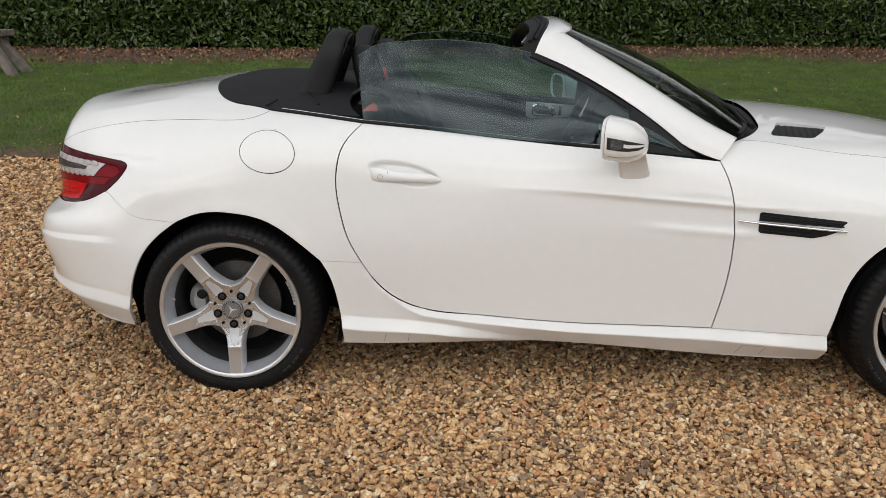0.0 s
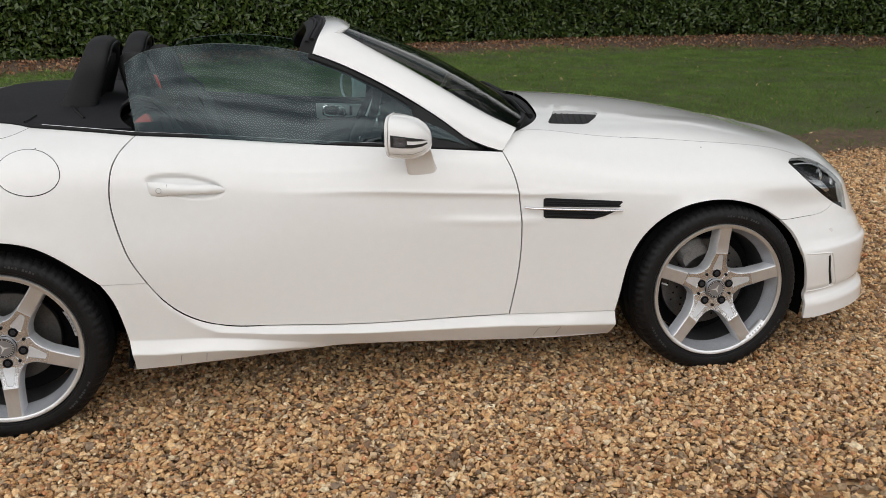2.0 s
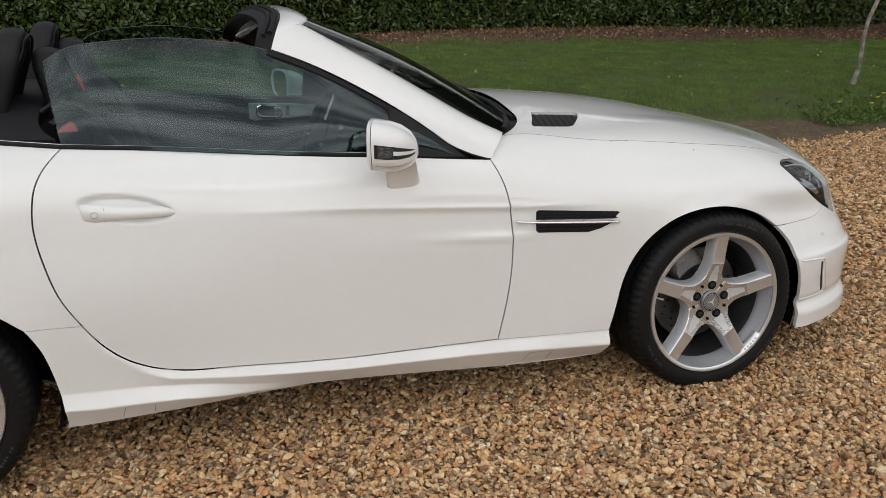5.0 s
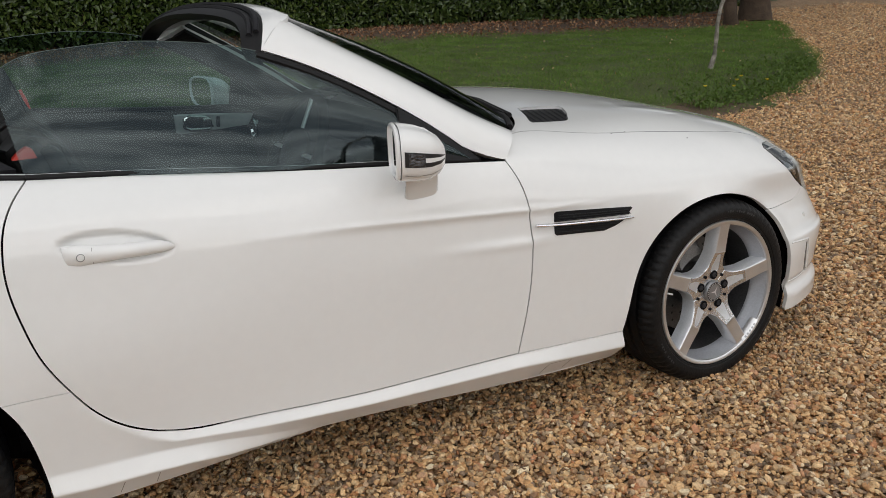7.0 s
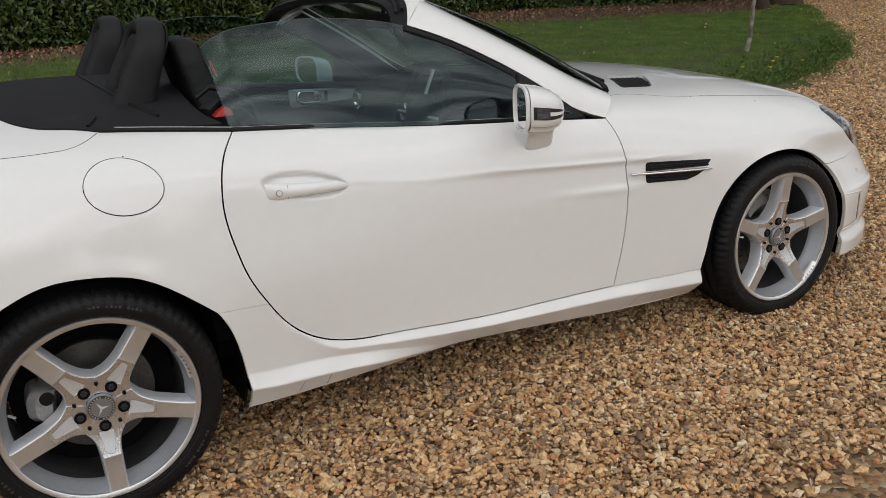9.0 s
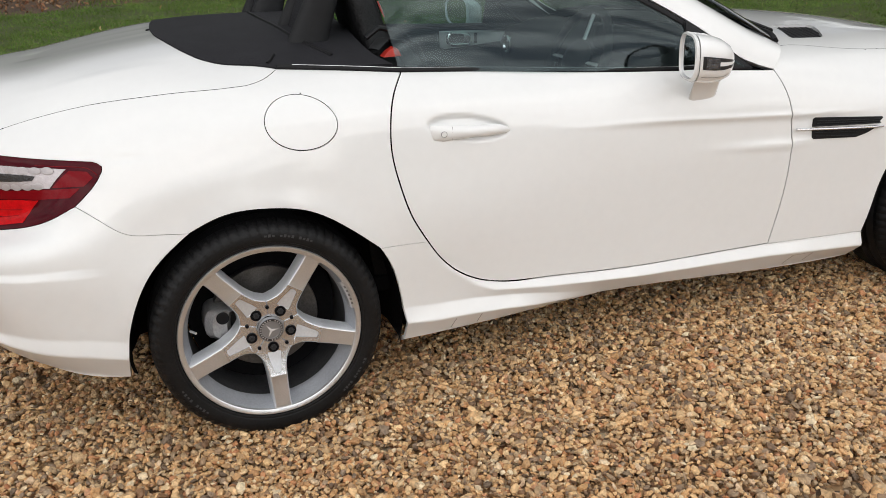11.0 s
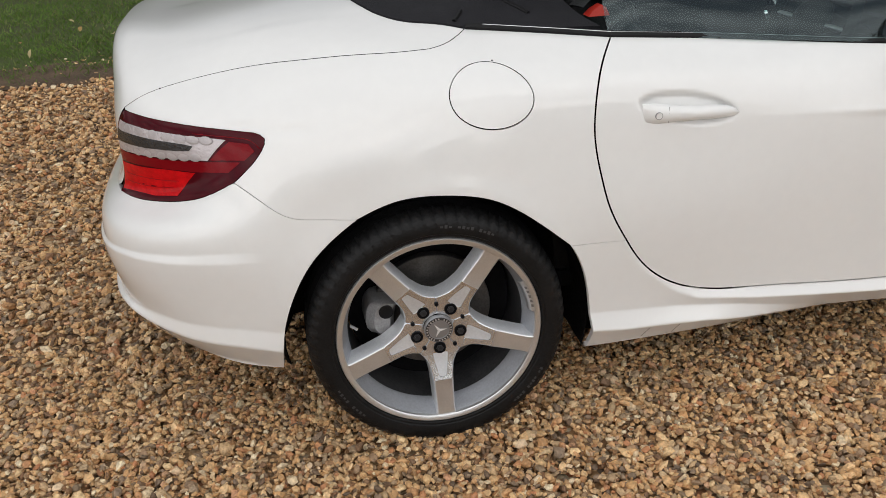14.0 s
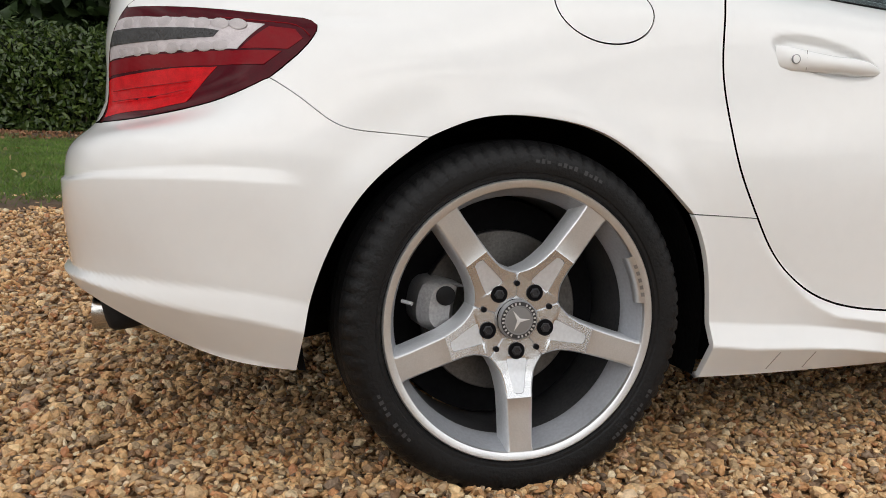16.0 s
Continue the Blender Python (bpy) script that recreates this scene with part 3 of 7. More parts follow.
ARCH_REAR = [(0.459, 0.483), (0.320, 0.490)]
ARCH_R = [(0.320, 0.490), (0.226, 0.571), (0.133, 0.628), (0.031, 0.650), (-0.083, 0.647), (-0.173, 0.612)]
ARCH_R_FRONT = [(0.320, 0.490), (0.348, 0.435), (0.365, 0.376), (0.380, 0.285), (0.385, 0.24), (0.385, 0.176)]
ARCH_R_BACK = [(-0.173, 0.612), (-0.276, 0.524), (-0.331, 0.431), (-0.361, 0.340), (-0.377, 0.222)]
SEAM_R = [(-0.173, 0.612), (-0.259, 0.618), (-0.320, 0.628), (-0.375, 0.666), (-0.428, 0.703)]
TAIL_LOW = [(-0.428, 0.703), (-0.388, 0.738), (-0.358, 0.772), (-0.350, 0.792), (-0.372, 0.804)]
TAIL_TOP = [(-0.372, 0.804), (-0.434, 0.810), (-0.520, 0.819), (-0.607, 0.827), (-0.664, 0.832)]
LID = [(-0.664, 0.838), (-0.624, 0.862), (-0.555, 0.886), (-0.447, 0.910), (-0.344, 0.926), (-0.223, 0.936), (-0.144, 0.940), (-0.042, 0.941), (0.031, 0.943)]
LID_UP = [(0.031, 0.943), (0.072, 0.950), (0.127, 0.971)]
QUARTER_TOP = [(0.127, 0.971), (0.281, 0.957), (0.454, 0.938)]
FUEL = [(0.146 + 0.093 * math.cos(a), 0.850 - 0.06 * (0.094 * math.cos(a)) + 0.066 * math.sin(a)) for a in np.linspace(0, 2 * math.pi, 72, endpoint=False)]
TAIL_REAR = [(-0.664, -0.61, 0.832), (-0.692, -0.578, 0.79), (-0.708, -0.562, 0.735), (-0.715, -0.56, 0.69), (-0.716, -0.582, 0.628)]
TAIL_UNDER = [(-0.716, -0.582, 0.628), (-0.66, -0.663, 0.632), (-0.62, -0.703, 0.637), (-0.545, -0.77, 0.654), (-0.485, -0.808, 0.676), (-0.428, -0.822, 0.703)]
ARCH_F = [(2.047, 0.247), (2.058, 0.30), (2.074, 0.390), (2.111, 0.490), (2.168, 0.561), (2.250, 0.612), (2.355, 0.637), (2.450, 0.635), (2.523, 0.618), (2.600, 0.587), (2.668, 0.544)]
ARCH_F_FRONT = [(2.668, 0.544), (2.720, 0.492), (2.752, 0.428), (2.778, 0.350), (2.796, 0.260), (2.800, 0.157)]
SEAM_F = [(2.668, 0.544), (2.70, 0.541), (2.78, 0.541), (2.846, 0.543), (2.90, 0.556), (2.931, 0.574)]
LAMP_LOW = [(2.741, 0.731), (2.772, 0.695), (2.814, 0.653), (2.870, 0.612), (2.931, 0.574), (3.015, 0.532)]
LAMP_FRONT = [(3.015, 0.532), (3.016, 0.56), (3.012, 0.598), (2.981, 0.663), (2.937, 0.702)]
LAMP_TOP = [(2.937, 0.702), (2.87, 0.727), (2.794, 0.739), (2.755, 0.738), (2.741, 0.731)]
BONNET_SIDE = [(1.712, -0.745), (1.76, -0.728), (1.939, -0.731), (2.073, -0.735), (2.211, -0.728), (2.40, -0.725), (2.59, -0.716), (2.75, -0.700), (2.87, -0.685), (2.937, -0.668)]
BONNET_REAR = [(1.905, 0.0), (1.895, -0.20), (1.868, -0.42), (1.825, -0.60), (1.77, -0.69), (1.712, -0.745)]
BONNET_FRONT = [(2.937, -0.668), (2.99, -0.585), (3.03, -0.42), (3.055, -0.2), (3.062, 0.0)]
COVER = [(0.127, -0.692), (0.059, -0.660), (-0.005, -0.640), (-0.074, -0.580), (-0.120, -0.48), (-0.148, -0.36), (-0.165, -0.2), (-0.170, 0.0)]
uv_fuel = side(FUEL, False)
centre_v = SV[-1]
u_cover = top([(-0.170, -0.001), (-0.171, -0.001)], False)[0][0]
u_bon_rear, u_bon_front = top([(1.905, -0.001), (3.062, -0.001)], False)[0][0], None
LEDGE = (-0.738, -0.46, 0.636)
v_rear = near([LEDGE, LEDGE])[0][1]
u_arch_rb, u_arch_fb, u_sill_r, u_sill_f = (side([p, p], False)[0][0] for p in ((-0.377, 0.226), (2.800, 0.160), (0.385, 0.190), (2.047, 0.155)))
nose_v = top([(3.062, -0.002), (3.062, -0.002)], False)[0]

quarter_out = (side(DOOR_REAR_TOP) + side(ARCH_REAR) + side(ARCH_R) + side(SEAM_R) + side(TAIL_LOW) + side(TAIL_TOP) + side(LID) + side(LID_UP) + side(QUARTER_TOP))
door_out = side(DOOR_REAR) + side(DOOR_LOW) + side(DOOR_FRONT) + side(WAIST)
sill_out = (side(ARCH_REAR[::-1]) + side(DOOR_REAR[9:]) + side(DOOR_LOW) + side([(1.657, 0.265), (1.85, 0.256), (2.047, 0.247)]) + side([(2.047, 0.247), (2.050, 0.20), (2.047, 0.145)]) + straight((u_sill_f, 0), (u_sill_r, 0), 90) + side(ARCH_R_FRONT[::-1]))
wing_out = side(DOOR_FRONT) + near([(1.640, -0.842, 0.840), (1.668, -0.80, 0.872), (1.712, -0.745, 0.897)]) + top(BONNET_SIDE) + side(LAMP_TOP) + side(LAMP_LOW[:5]) + side(SEAM_F[::-1]) + side(ARCH_F[::-1]) + side([(2.047, 0.247), (1.85, 0.256), (1.657, 0.265)])
bumper_r_out = (side(SEAM_R[::-1]) + side(ARCH_R_BACK) + straight((u_arch_rb, 0), (0, 0), 60) + straight((0, 0), (0, v_rear), 30) + straight((0, v_rear), near([LEDGE, LEDGE])[0], 24) + near([LEDGE, (-0.730, -0.53, 0.631), (-0.716, -0.582, 0.628)]) + near(TAIL_UNDER))
for out_, hole_, name_, lab_ in [(quarter_out, [uv_fuel], "rear_wing", ""), (door_out, [], "door", ""), (sill_out, [], "side_skirt", ""), (wing_out, [], "front_wing", "")]:
    for flip_ in (False, True):
        ob_ = panel(name_, out_, PAINT, car, lab_, holes=hole_, mirrored=flip_, gap=0.0030 if name_ == "door" else 0.0011, pitch=0.010 if name_ == "door" else 0.014, pitch_v=0.0045 if name_ == "side_skirt" else 0.006 if name_ == "door" else None)
        if name_ == "door":
            if flip_:
                door_far = ob_
            else:
                door_near = ob_
        if name_ == "rear_wing":
            panel("fuel_flap", uv_fuel, PAINT, ob_, "round white filler flap", mirrored=flip_, gap=0.0012, pitch=0.014)
panel("rear_bumper", bumper_r_out, PAINT, car, both=True, gap=0.0006, pitch=0.013, pitch_v=0.005)
lid_out = (side(LID) + side(LID_UP) + top(COVER) + straight((u_cover, centre_v), (0, centre_v), 60) + straight((0, centre_v), (0, v_rear), 40)
           + straight((0, v_rear), near([LEDGE, LEDGE])[0], 24) + near([LEDGE, (-0.724, -0.552, 0.645), (-0.718, -0.554, 0.69), (-0.711, -0.556, 0.735), (-0.695, -0.572, 0.79), (-0.666, -0.604, 0.836)]))
panel("boot_lid", lid_out, PAINT, car, both=True, gap=0.0010)
u_nose = SU[-1]
VENT_R = [(1.935, -0.462), (1.99, -0.452), (2.106, -0.448), (2.112, -0.465), (2.075, -0.54), (2.018, -0.625), (1.995, -0.640), (1.862, -0.655), (1.86, -0.64), (1.90, -0.55), (1.935, -0.462)]
vent_uv = tidy(sum((top([a, b]) for a, b in zip(VENT_R, VENT_R[1:])), []))
bonnet_out = top(BONNET_REAR) + top(BONNET_SIDE) + top(BONNET_FRONT)
bonnet_end = bonnet_out[-1]
bonnet_out = bonnet_out + straight(bonnet_end, (u_nose, bonnet_end[1]), 6) + straight((u_nose, bonnet_end[1]), (u_nose, centre_v), 20) + straight((u_nose, centre_v), (u_bon_rear, centre_v), 80)
bonnet = panel("bonnet", bonnet_out, PAINT, car, both=True, gap=0.0002, holes=[vent_uv])
for flip_ in (False, True):
    panel("bonnet_vent", vent_uv, TRIM, bonnet, "black louvred bonnet vent", mirrored=flip_, raise_by=-0.010, gap=-0.002, depth=0.004, pitch=0.012)
bumper_f_out = side(SEAM_F) + side(LAMP_LOW[4:]) + side(LAMP_FRONT) + top(BONNET_FRONT) + straight(bonnet_end, (u_nose, bonnet_end[1]), 6) + straight((u_nose, bonnet_end[1]), (u_nose, 0), 60) + straight((u_nose, 0), (u_arch_fb, 0), 60) + side(ARCH_F_FRONT[::-1])
SLOT = [(2.880, 0.390), (2.889, 0.392), (2.905, 0.33), (2.930, 0.265), (2.917, 0.263), (2.893, 0.33), (2.880, 0.390)]
slot_uv = tidy(sum((side([a, b]) for a, b in zip(SLOT, SLOT[1:])), []))
bumper_front = panel("front_bumper", bumper_f_out, PAINT, car, both=True, gap=0.0010, holes=[slot_uv], pitch=0.013)

# ---- hidden body: dark shell behind the shut lines, arches, floor pan ----
shell_v, shell_f = [], []
SN = NORM[::3, ::4]
inner_co = CO - SN * 0.022
to_middle = np.array((0.5, 0.0, 0.60)) - CO
inner_co = np.where((CO[..., 0] < -0.45)[..., None], CO + to_middle / np.linalg.norm(to_middle, axis=2, keepdims=True) * 0.030, inner_co)
flags = np.ones((mu, mv), bool)
xx, yy, zz = CO[..., 0], CO[..., 1], CO[..., 2]
for cx, cz, r in ((0.0, 0.27, 0.405), (2.43, 0.25, 0.40)):
    flags &= ~((np.hypot(xx - cx, zz - cz) < r) & (yy < -0.5) & (zz < 0.75))
flags &= ~((xx > 0.30) & (xx < 1.74) & (yy > -0.775) & (zz > 0.80))
shell_v = np.concatenate([inner_co.reshape(-1, 3), (inner_co * FLIP).reshape(-1, 3)])
for i in range(mu - 1):
    for j in range(mv - 1):
        if flags[i, j] and flags[i + 1, j] and flags[i, j + 1] and flags[i + 1, j + 1]:
            q = (i * mv + j, (i + 1) * mv + j, (i + 1) * mv + j + 1, i * mv + j + 1)
            shell_f += [q, tuple(k + mu * mv for k in q[::-1])]
from_arrays("inner_body", shell_v, shell_f, SHELL, car, "dark inner body behind the panels")
bm = bmesh.new()
for size, at in (((0.30, 1.36, 0.10), (-0.50, 0, 0.34)), ((1.64, 1.60, 0.06), (1.215, 0, 0.225)), ((0.24, 1.36, 0.10), (2.93, 0, 0.215)), ((3.5, 0.86, 0.10), (1.2, 0, 0.30))):
    tmp = block(size, at, bevel=0.01)
    me_ = bpy.data.meshes.new("tmp")
    tmp.to_mesh(me_)
    tmp.free()
    bm.from_mesh(me_)
    bpy.data.meshes.remove(me_)
part("floor_pan", bm, SHELL, car, "dark underbody floor pan")


def wheel_arch(cx, cz, r, s):
    """Felt-lined half tub over a wheel."""
    bm = bmesh.new()
    prof = [(r, -0.858), (r + 0.012, -0.84), (r + 0.015, -0.70), (r - 0.01, -0.55), (0.10, -0.53)]
    rings = []
    for a in np.linspace(radians(-16), radians(193), 65):
        tuck = 0.070 * float(step(2.85, 3.25, a)) if cx < 1 else 0.0
        rings.append([(cx + q * math.cos(a), min(-0.53, y + tuck) * s, cz + q * math.sin(a)) for q, y in prof])
    loft_rings(bm, rings, closed=False, caps=False)
    part("wheel_arch_liner", bm, LINER, car, "black felt wheel arch liner")


for s in (1, -1):
    wheel_arch(0.003, 0.285, 0.372, s)
    wheel_arch(2.425, 0.262, 0.372, s)

# ---- wheels ----


# dark colour holds both dirt and the shade deep inside the barrel
BARREL_DARK = material("shaded_dirty_barrel", (0.07, 0.07, 0.073), 0.5, 0.4, vary=0.3, scale=14)
EMBLEM = material("emblem_silver", (0.72, 0.72, 0.72), 0.35, 0.2)
CAP_DARK = material("cap_dark_ring", (0.035, 0.035, 0.038), 0.4)
CALIPER_FRONT = material("front_caliper_grey", (0.20, 0.195, 0.19), 0.5, 0.3, vary=0.3, scale=20)
MOULDED = material("moulded_marking", (0.035, 0.035, 0.037), 0.6)
ALLOY_INNER = material("bright_spoke_root", (0.66, 0.665, 0.675), 0.27, 0.85, coat=0.1, vary=0.05, scale=30)


def wheel(cx, turn, s, front):
    hub = (cx, 0, 0.30)
    barrel = revolve([(0.2475, -0.893), (0.2470, -0.8985), (0.2430, -0.9005), (0.2375, -0.8985), (0.2335, -0.893), (0.2315, -0.887), (0.2275, -0.872), (0.2210, -0.852), (0.2165, -0.842), (0.2160, -0.836), (0.226, -0.835), (0.236, -0.88)], hub, 120)
    w = part("wheel", barrel, BARREL, car, "silver five-spoke alloy wheel with machined faces")
    made = [w]

    def sub(name, bm, mat_, label="", smooth=True):
        made.append(part(name, bm, mat_, w, label, smooth))

    tread = lambda i, k: (0.006 if k % 4 == 0 else 0.0) if i in (7, 8, 16, 17) else (0.009 if i in (10, 12, 14) else 0.0)
    tyre_prof = [(0.2440, -0.885), (0.2490, -0.897), (0.2530, -0.9015), (0.2580, -0.9020), (0.2600, -0.9045), (0.2740, -0.9075), (0.2900, -0.9050), (0.3030, -0.8950), (0.3105, -0.8800), (0.3145, -0.862), (0.3150, -0.84), (0.3165, -0.82), (0.3165, -0.79), (0.3170, -0.78), (0.3165, -0.75), (0.3150, -0.72), (0.3105, -0.69), (0.3030, -0.675), (0.29, -0.665), (0.26, -0.663), (0.244, -0.68)]
    sub("inner_barrel", revolve([(0.2175, -0.838), (0.2150, -0.80), (0.2135, -0.72), (0.2145, -0.69), (0.226, -0.68), (0.236, -0.675), (0.236, -0.70), (0.226, -0.79)], hub, 90), BARREL_DARK, "inner barrel with dirt and shade in its dark colour")
    sub("rim_lip", revolve([(0.2480, -0.892), (0.2476, -0.8990), (0.2455, -0.9014), (0.2352, -0.9003), (0.2330, -0.8985), (0.2318, -0.892)], hub, 120), ALLOY, "bright machined rim lip")
    sub("tyre", revolve(tyre_prof, hub, 288, tread), RUBBER, "black low-profile tyre with moulded sidewall")
    # raised bars of moulded writing on the sidewall
    for a0, count, pitch_ in ((62, 13, 2.1), (205, 10, 2.4), (310, 12, 2.0)):
        bm = bmesh.new()
        for k in range(count):
            if k % 5 == 4:
                continue
            a = radians(a0 + k * pitch_)
            lo_r, hi_r = (0.275, 0.283) if k % 2 else (0.276, 0.281)
            bm.faces.new([bm.verts.new((cx + r * math.cos(a + t), -0.9079 + 0.05 * max(0, r - 0.278), 0.30 + r * math.sin(a + t))) for r, t in ((lo_r, -0.012), (hi_r, -0.012), (hi_r, 0.012), (lo_r, 0.012))])
        sub("sidewall_marking", bm, MOULDED, "raised bars on the tyre sidewall", False)
    # star: five spokes, wedge-shaped at the hub, each with a sunk groove in its inner half
    half_w = ((0.0, 0.001), (0.034, 0.0247), (0.050, 0.0363), (0.064, 0.0465), (0.069, 0.0470), (0.074, 0.0425), (0.082, 0.0370), (0.094, 0.0305), (0.110, 0.0264), (0.128, 0.0238), (0.137, 0.0230), (0.140, 0.0228), (0.170, 0.0217), (0.205, 0.0210), (0.226, 0.0215), (0.2345, 0.0245))
    face_y = ((0.0, -0.866), (0.034, -0.866), (0.066, -0.8685), (0.094, -0.8745), (0.128, -0.8845), (0.138, -0.8880), (0.170, -0.8905), (0.205, -0.8935), (0.2345, -0.8965))
    col = lambda table, r: float(np.interp(r, [q[0] for q in table], [q[1] for q in table]))
    for k in range(5):
        a = radians(turn + 72 * k)
        ca, sa = math.cos(a), math.sin(a)

        def at(r, t, y):
            return (cx + r * ca - t * sa, y, 0.30 + r * sa + t * ca)

        flank, plate, inner = [], [], []
        stations = sorted(set([q[0] for q in half_w[1:]] + [0.072, 0.078, 0.088, 0.101, 0.119, 0.124, 0.1275, 0.131]))
        for r in stations:
            h, y = col(half_w, r), col(face_y, r)
            w_ = 0.003 + 0.001 * np.clip((r - 0.064) / 0.02, 0, 1)
            flank.append([at(r, -h - w_ * 1.6, y + 0.050), at(r, -h - w_, y + 0.034), at(r, -h - 0.0022, y + 0.0045), at(r, -h, y + 0.0015)])
            flank[-1] += [at(r, h, y + 0.0015), at(r, h + 0.0022, y + 0.0045), at(r, h + w_, y + 0.034), at(r, h + w_ * 1.6, y + 0.050)]
            g = float(np.interp(r, [0.066, 0.090, 0.128, 0.131], [0.0170, 0.0135, 0.0062, 0.0]))
            deep = 0.0065 * float(np.clip((r - 0.069) / 0.006, 0, 1)) * float(np.clip((0.131 - r) / 0.004, 0, 1))
            row = [at(r, -h, y + 0.0015), at(r, -h + 0.0018, y), at(r, -max(g, 0.001) - 0.0030, y), at(r, -max(g, 0.001), y + deep), at(r, 0, y + deep), at(r, max(g, 0.001), y + deep), at(r, max(g, 0.001) + 0.0030, y), at(r, h - 0.0018, y), at(r, h, y + 0.0015)]
            (inner if r < 0.139 else plate).append(row)
            if 0.136 < r < 0.139:
                plate.insert(0, [(p[0], p[1] - 0.0012, p[2]) for p in row])
        bm = bmesh.new()
        loft_rings(bm, flank)
        sub("spoke", bm, ALLOY_PAINT, "silver painted spoke flank")
        bm = bmesh.new()
        loft_rings(bm, inner, closed=False, caps=False)
        sub("spoke_root", bm, ALLOY_INNER, "grooved silver root of the spoke")
        bm = bmesh.new()
        loft_rings(bm, plate, closed=False, caps=False)
        sub("spoke_face", bm, ALLOY, "machined outer spoke face")
        # bolt at the spoke's root, its round pocket's shade painted as a black disc
        px, pz = cx + 0.0565 * ca, 0.30 + 0.0565 * sa
        sub("bolt_pocket_shade", revolve([(0.0150, -0.864), (0.0150, -0.8705), (0.0140, -0.8712), (0.0136, -0.8700), (0.0, -0.8700)], (px, 0, pz), 24), SHELL, "black disc painted as the shade in a bolt pocket")
        sub("wheel_bolt", revolve([(0.0088, -0.868), (0.0092, -0.8718), (0.0075, -0.8726), (0.0055, -0.8726), (0.0045, -0.8714), (0.0, -0.8714)], (px, 0, pz), 6), BOLT, "steel wheel bolt", False)
        c2 = a + radians(36)
        # black disc in place of a small hole's shade
        sub("spoke_hole_shade", revolve([(0.0052, -0.866), (0.0047, -0.8715), (0.0, -0.8718)], (cx + 0.0640 * math.cos(c2), 0, 0.30 + 0.0640 * math.sin(c2)), 14), SHELL, "black disc painted as the shade of a small hole between two spokes")
    sub("hub_disc", revolve([(0.036, -0.864), (0.060, -0.860), (0.074, -0.852), (0.080, -0.82), (0.05, -0.80)], hub, 60), ALLOY_PAINT, "silver hub disc")
    cap = revolve([(0.0355, -0.868), (0.0355, -0.877), (0.0335, -0.8795), (0.0250, -0.8805), (0.0240, -0.8790), (0.0, -0.8800)], hub, 60)
    sub("hub_cap", cap, BADGE, "round grey hub cap")
    sub("cap_ring", revolve([(0.0330, -0.8797), (0.0325, -0.8803), (0.0262, -0.8806), (0.0258, -0.8800)], hub, 48), CAP_DARK, "dark ring round the cap")
    emblem = bmesh.new()
    for k in range(3):
        a = radians(90 + turn + 3 + 120 * k)
        vs = [emblem.verts.new(p) for p in ((cx + 0.021 * math.cos(a), -0.8812, 0.30 + 0.021 * math.sin(a)), (cx + 0.0040 * math.cos(a + 1.05), -0.8815, 0.30 + 0.0040 * math.sin(a + 1.05)), (cx + 0.0040 * math.cos(a - 1.05), -0.8815, 0.30 + 0.0040 * math.sin(a - 1.05)), (cx, -0.8820, 0.30))]
        emblem.faces.new((vs[0], vs[1], vs[3]))
        emblem.faces.new((vs[0], vs[3], vs[2]))
    sub("emblem", emblem, EMBLEM, "plain silver emblem", False)
    ring = bmesh.new()
    for k in range(26):
        if k in (12, 25):
            continue
        a = radians(90 + 360 * k / 26)
        vs = [ring.verts.new((cx + r * math.cos(a + t), -0.8810, 0.30 + r * math.sin(a + t))) for r, t in ((0.0272, -0.065), (0.0314, -0.05), (0.0314, 0.05), (0.0272, 0.065))]
        ring.faces.new(vs)
    sub("cap_marking", ring, SILVER, "pale bars round the hub cap", False)
    # sunk maker's plate on the rim's edge
    plate_at = 18.5 if not front else -46.5
    bm = bmesh.new()
    rows = []
    for a in np.linspace(radians(plate_at - 11), radians(plate_at + 11), 18):
        rows.append([(cx + r * math.cos(a), y, 0.30 + r * math.sin(a)) for r, y in ((0.2350, -0.9020), (0.2340, -0.9034), (0.2266, -0.8980), (0.2218, -0.8885), (0.2206, -0.8790))])
    loft_rings(bm, rows, closed=False, caps=False)
    sub("rim_plate", bm, ALLOY, "small raised plate on the rim edge")
    bm = bmesh.new()
    for k in range(5):
        a = radians(plate_at - 7 + 3.3 * k)
        vs = [bm.verts.new((cx + r * math.cos(a + t), y, 0.30 + r * math.sin(a + t))) for r, t, y in ((0.2276, -0.018, -0.8998), (0.2326, -0.018, -0.9035), (0.2326, 0.014, -0.9035), (0.2276, 0.014, -0.8998))]
        bm.faces.new(vs)
    sub("rim_plate_mark", bm, BADGE, "dark bars on the rim plate", False)
    sub("valve", tube([(cx + 0.212 * math.cos(radians(170)), -0.872, 0.30 + 0.212 * math.sin(radians(170))), (cx + 0.198 * math.cos(radians(170)), -0.888, 0.30 + 0.198 * math.sin(radians(170)))], 0.0035, 8), ALLOY, "tyre valve")
    # brake
    disc_r = 0.165 if front else 0.150
    sub("brake_disc", revolve([(0.060, -0.79), (0.070, -0.795), (0.078, -0.775), (disc_r - 0.002, -0.775), (disc_r, -0.773), (disc_r, -0.750), (0.07, -0.748)], hub, 72), IRON, "worn iron brake disc")
    if front:
        for k in range(40):
            a = radians(9 * k)
            r = 0.105 + 0.018 * (k % 3)
            # not cut through: a black disc paints the hole's shade
            sub("disc_hole_shade", revolve([(0.0042, -0.7758), (0.0, -0.7756)], (cx + r * math.cos(a), 0, 0.30 + r * math.sin(a)), 10), SEAL, "black disc painted as the shade in a drilled hole of the brake disc")
    mid = radians(118 if front else 172)
    spread = radians(26 if front else 24)
    bm = bmesh.new()
    rows = []
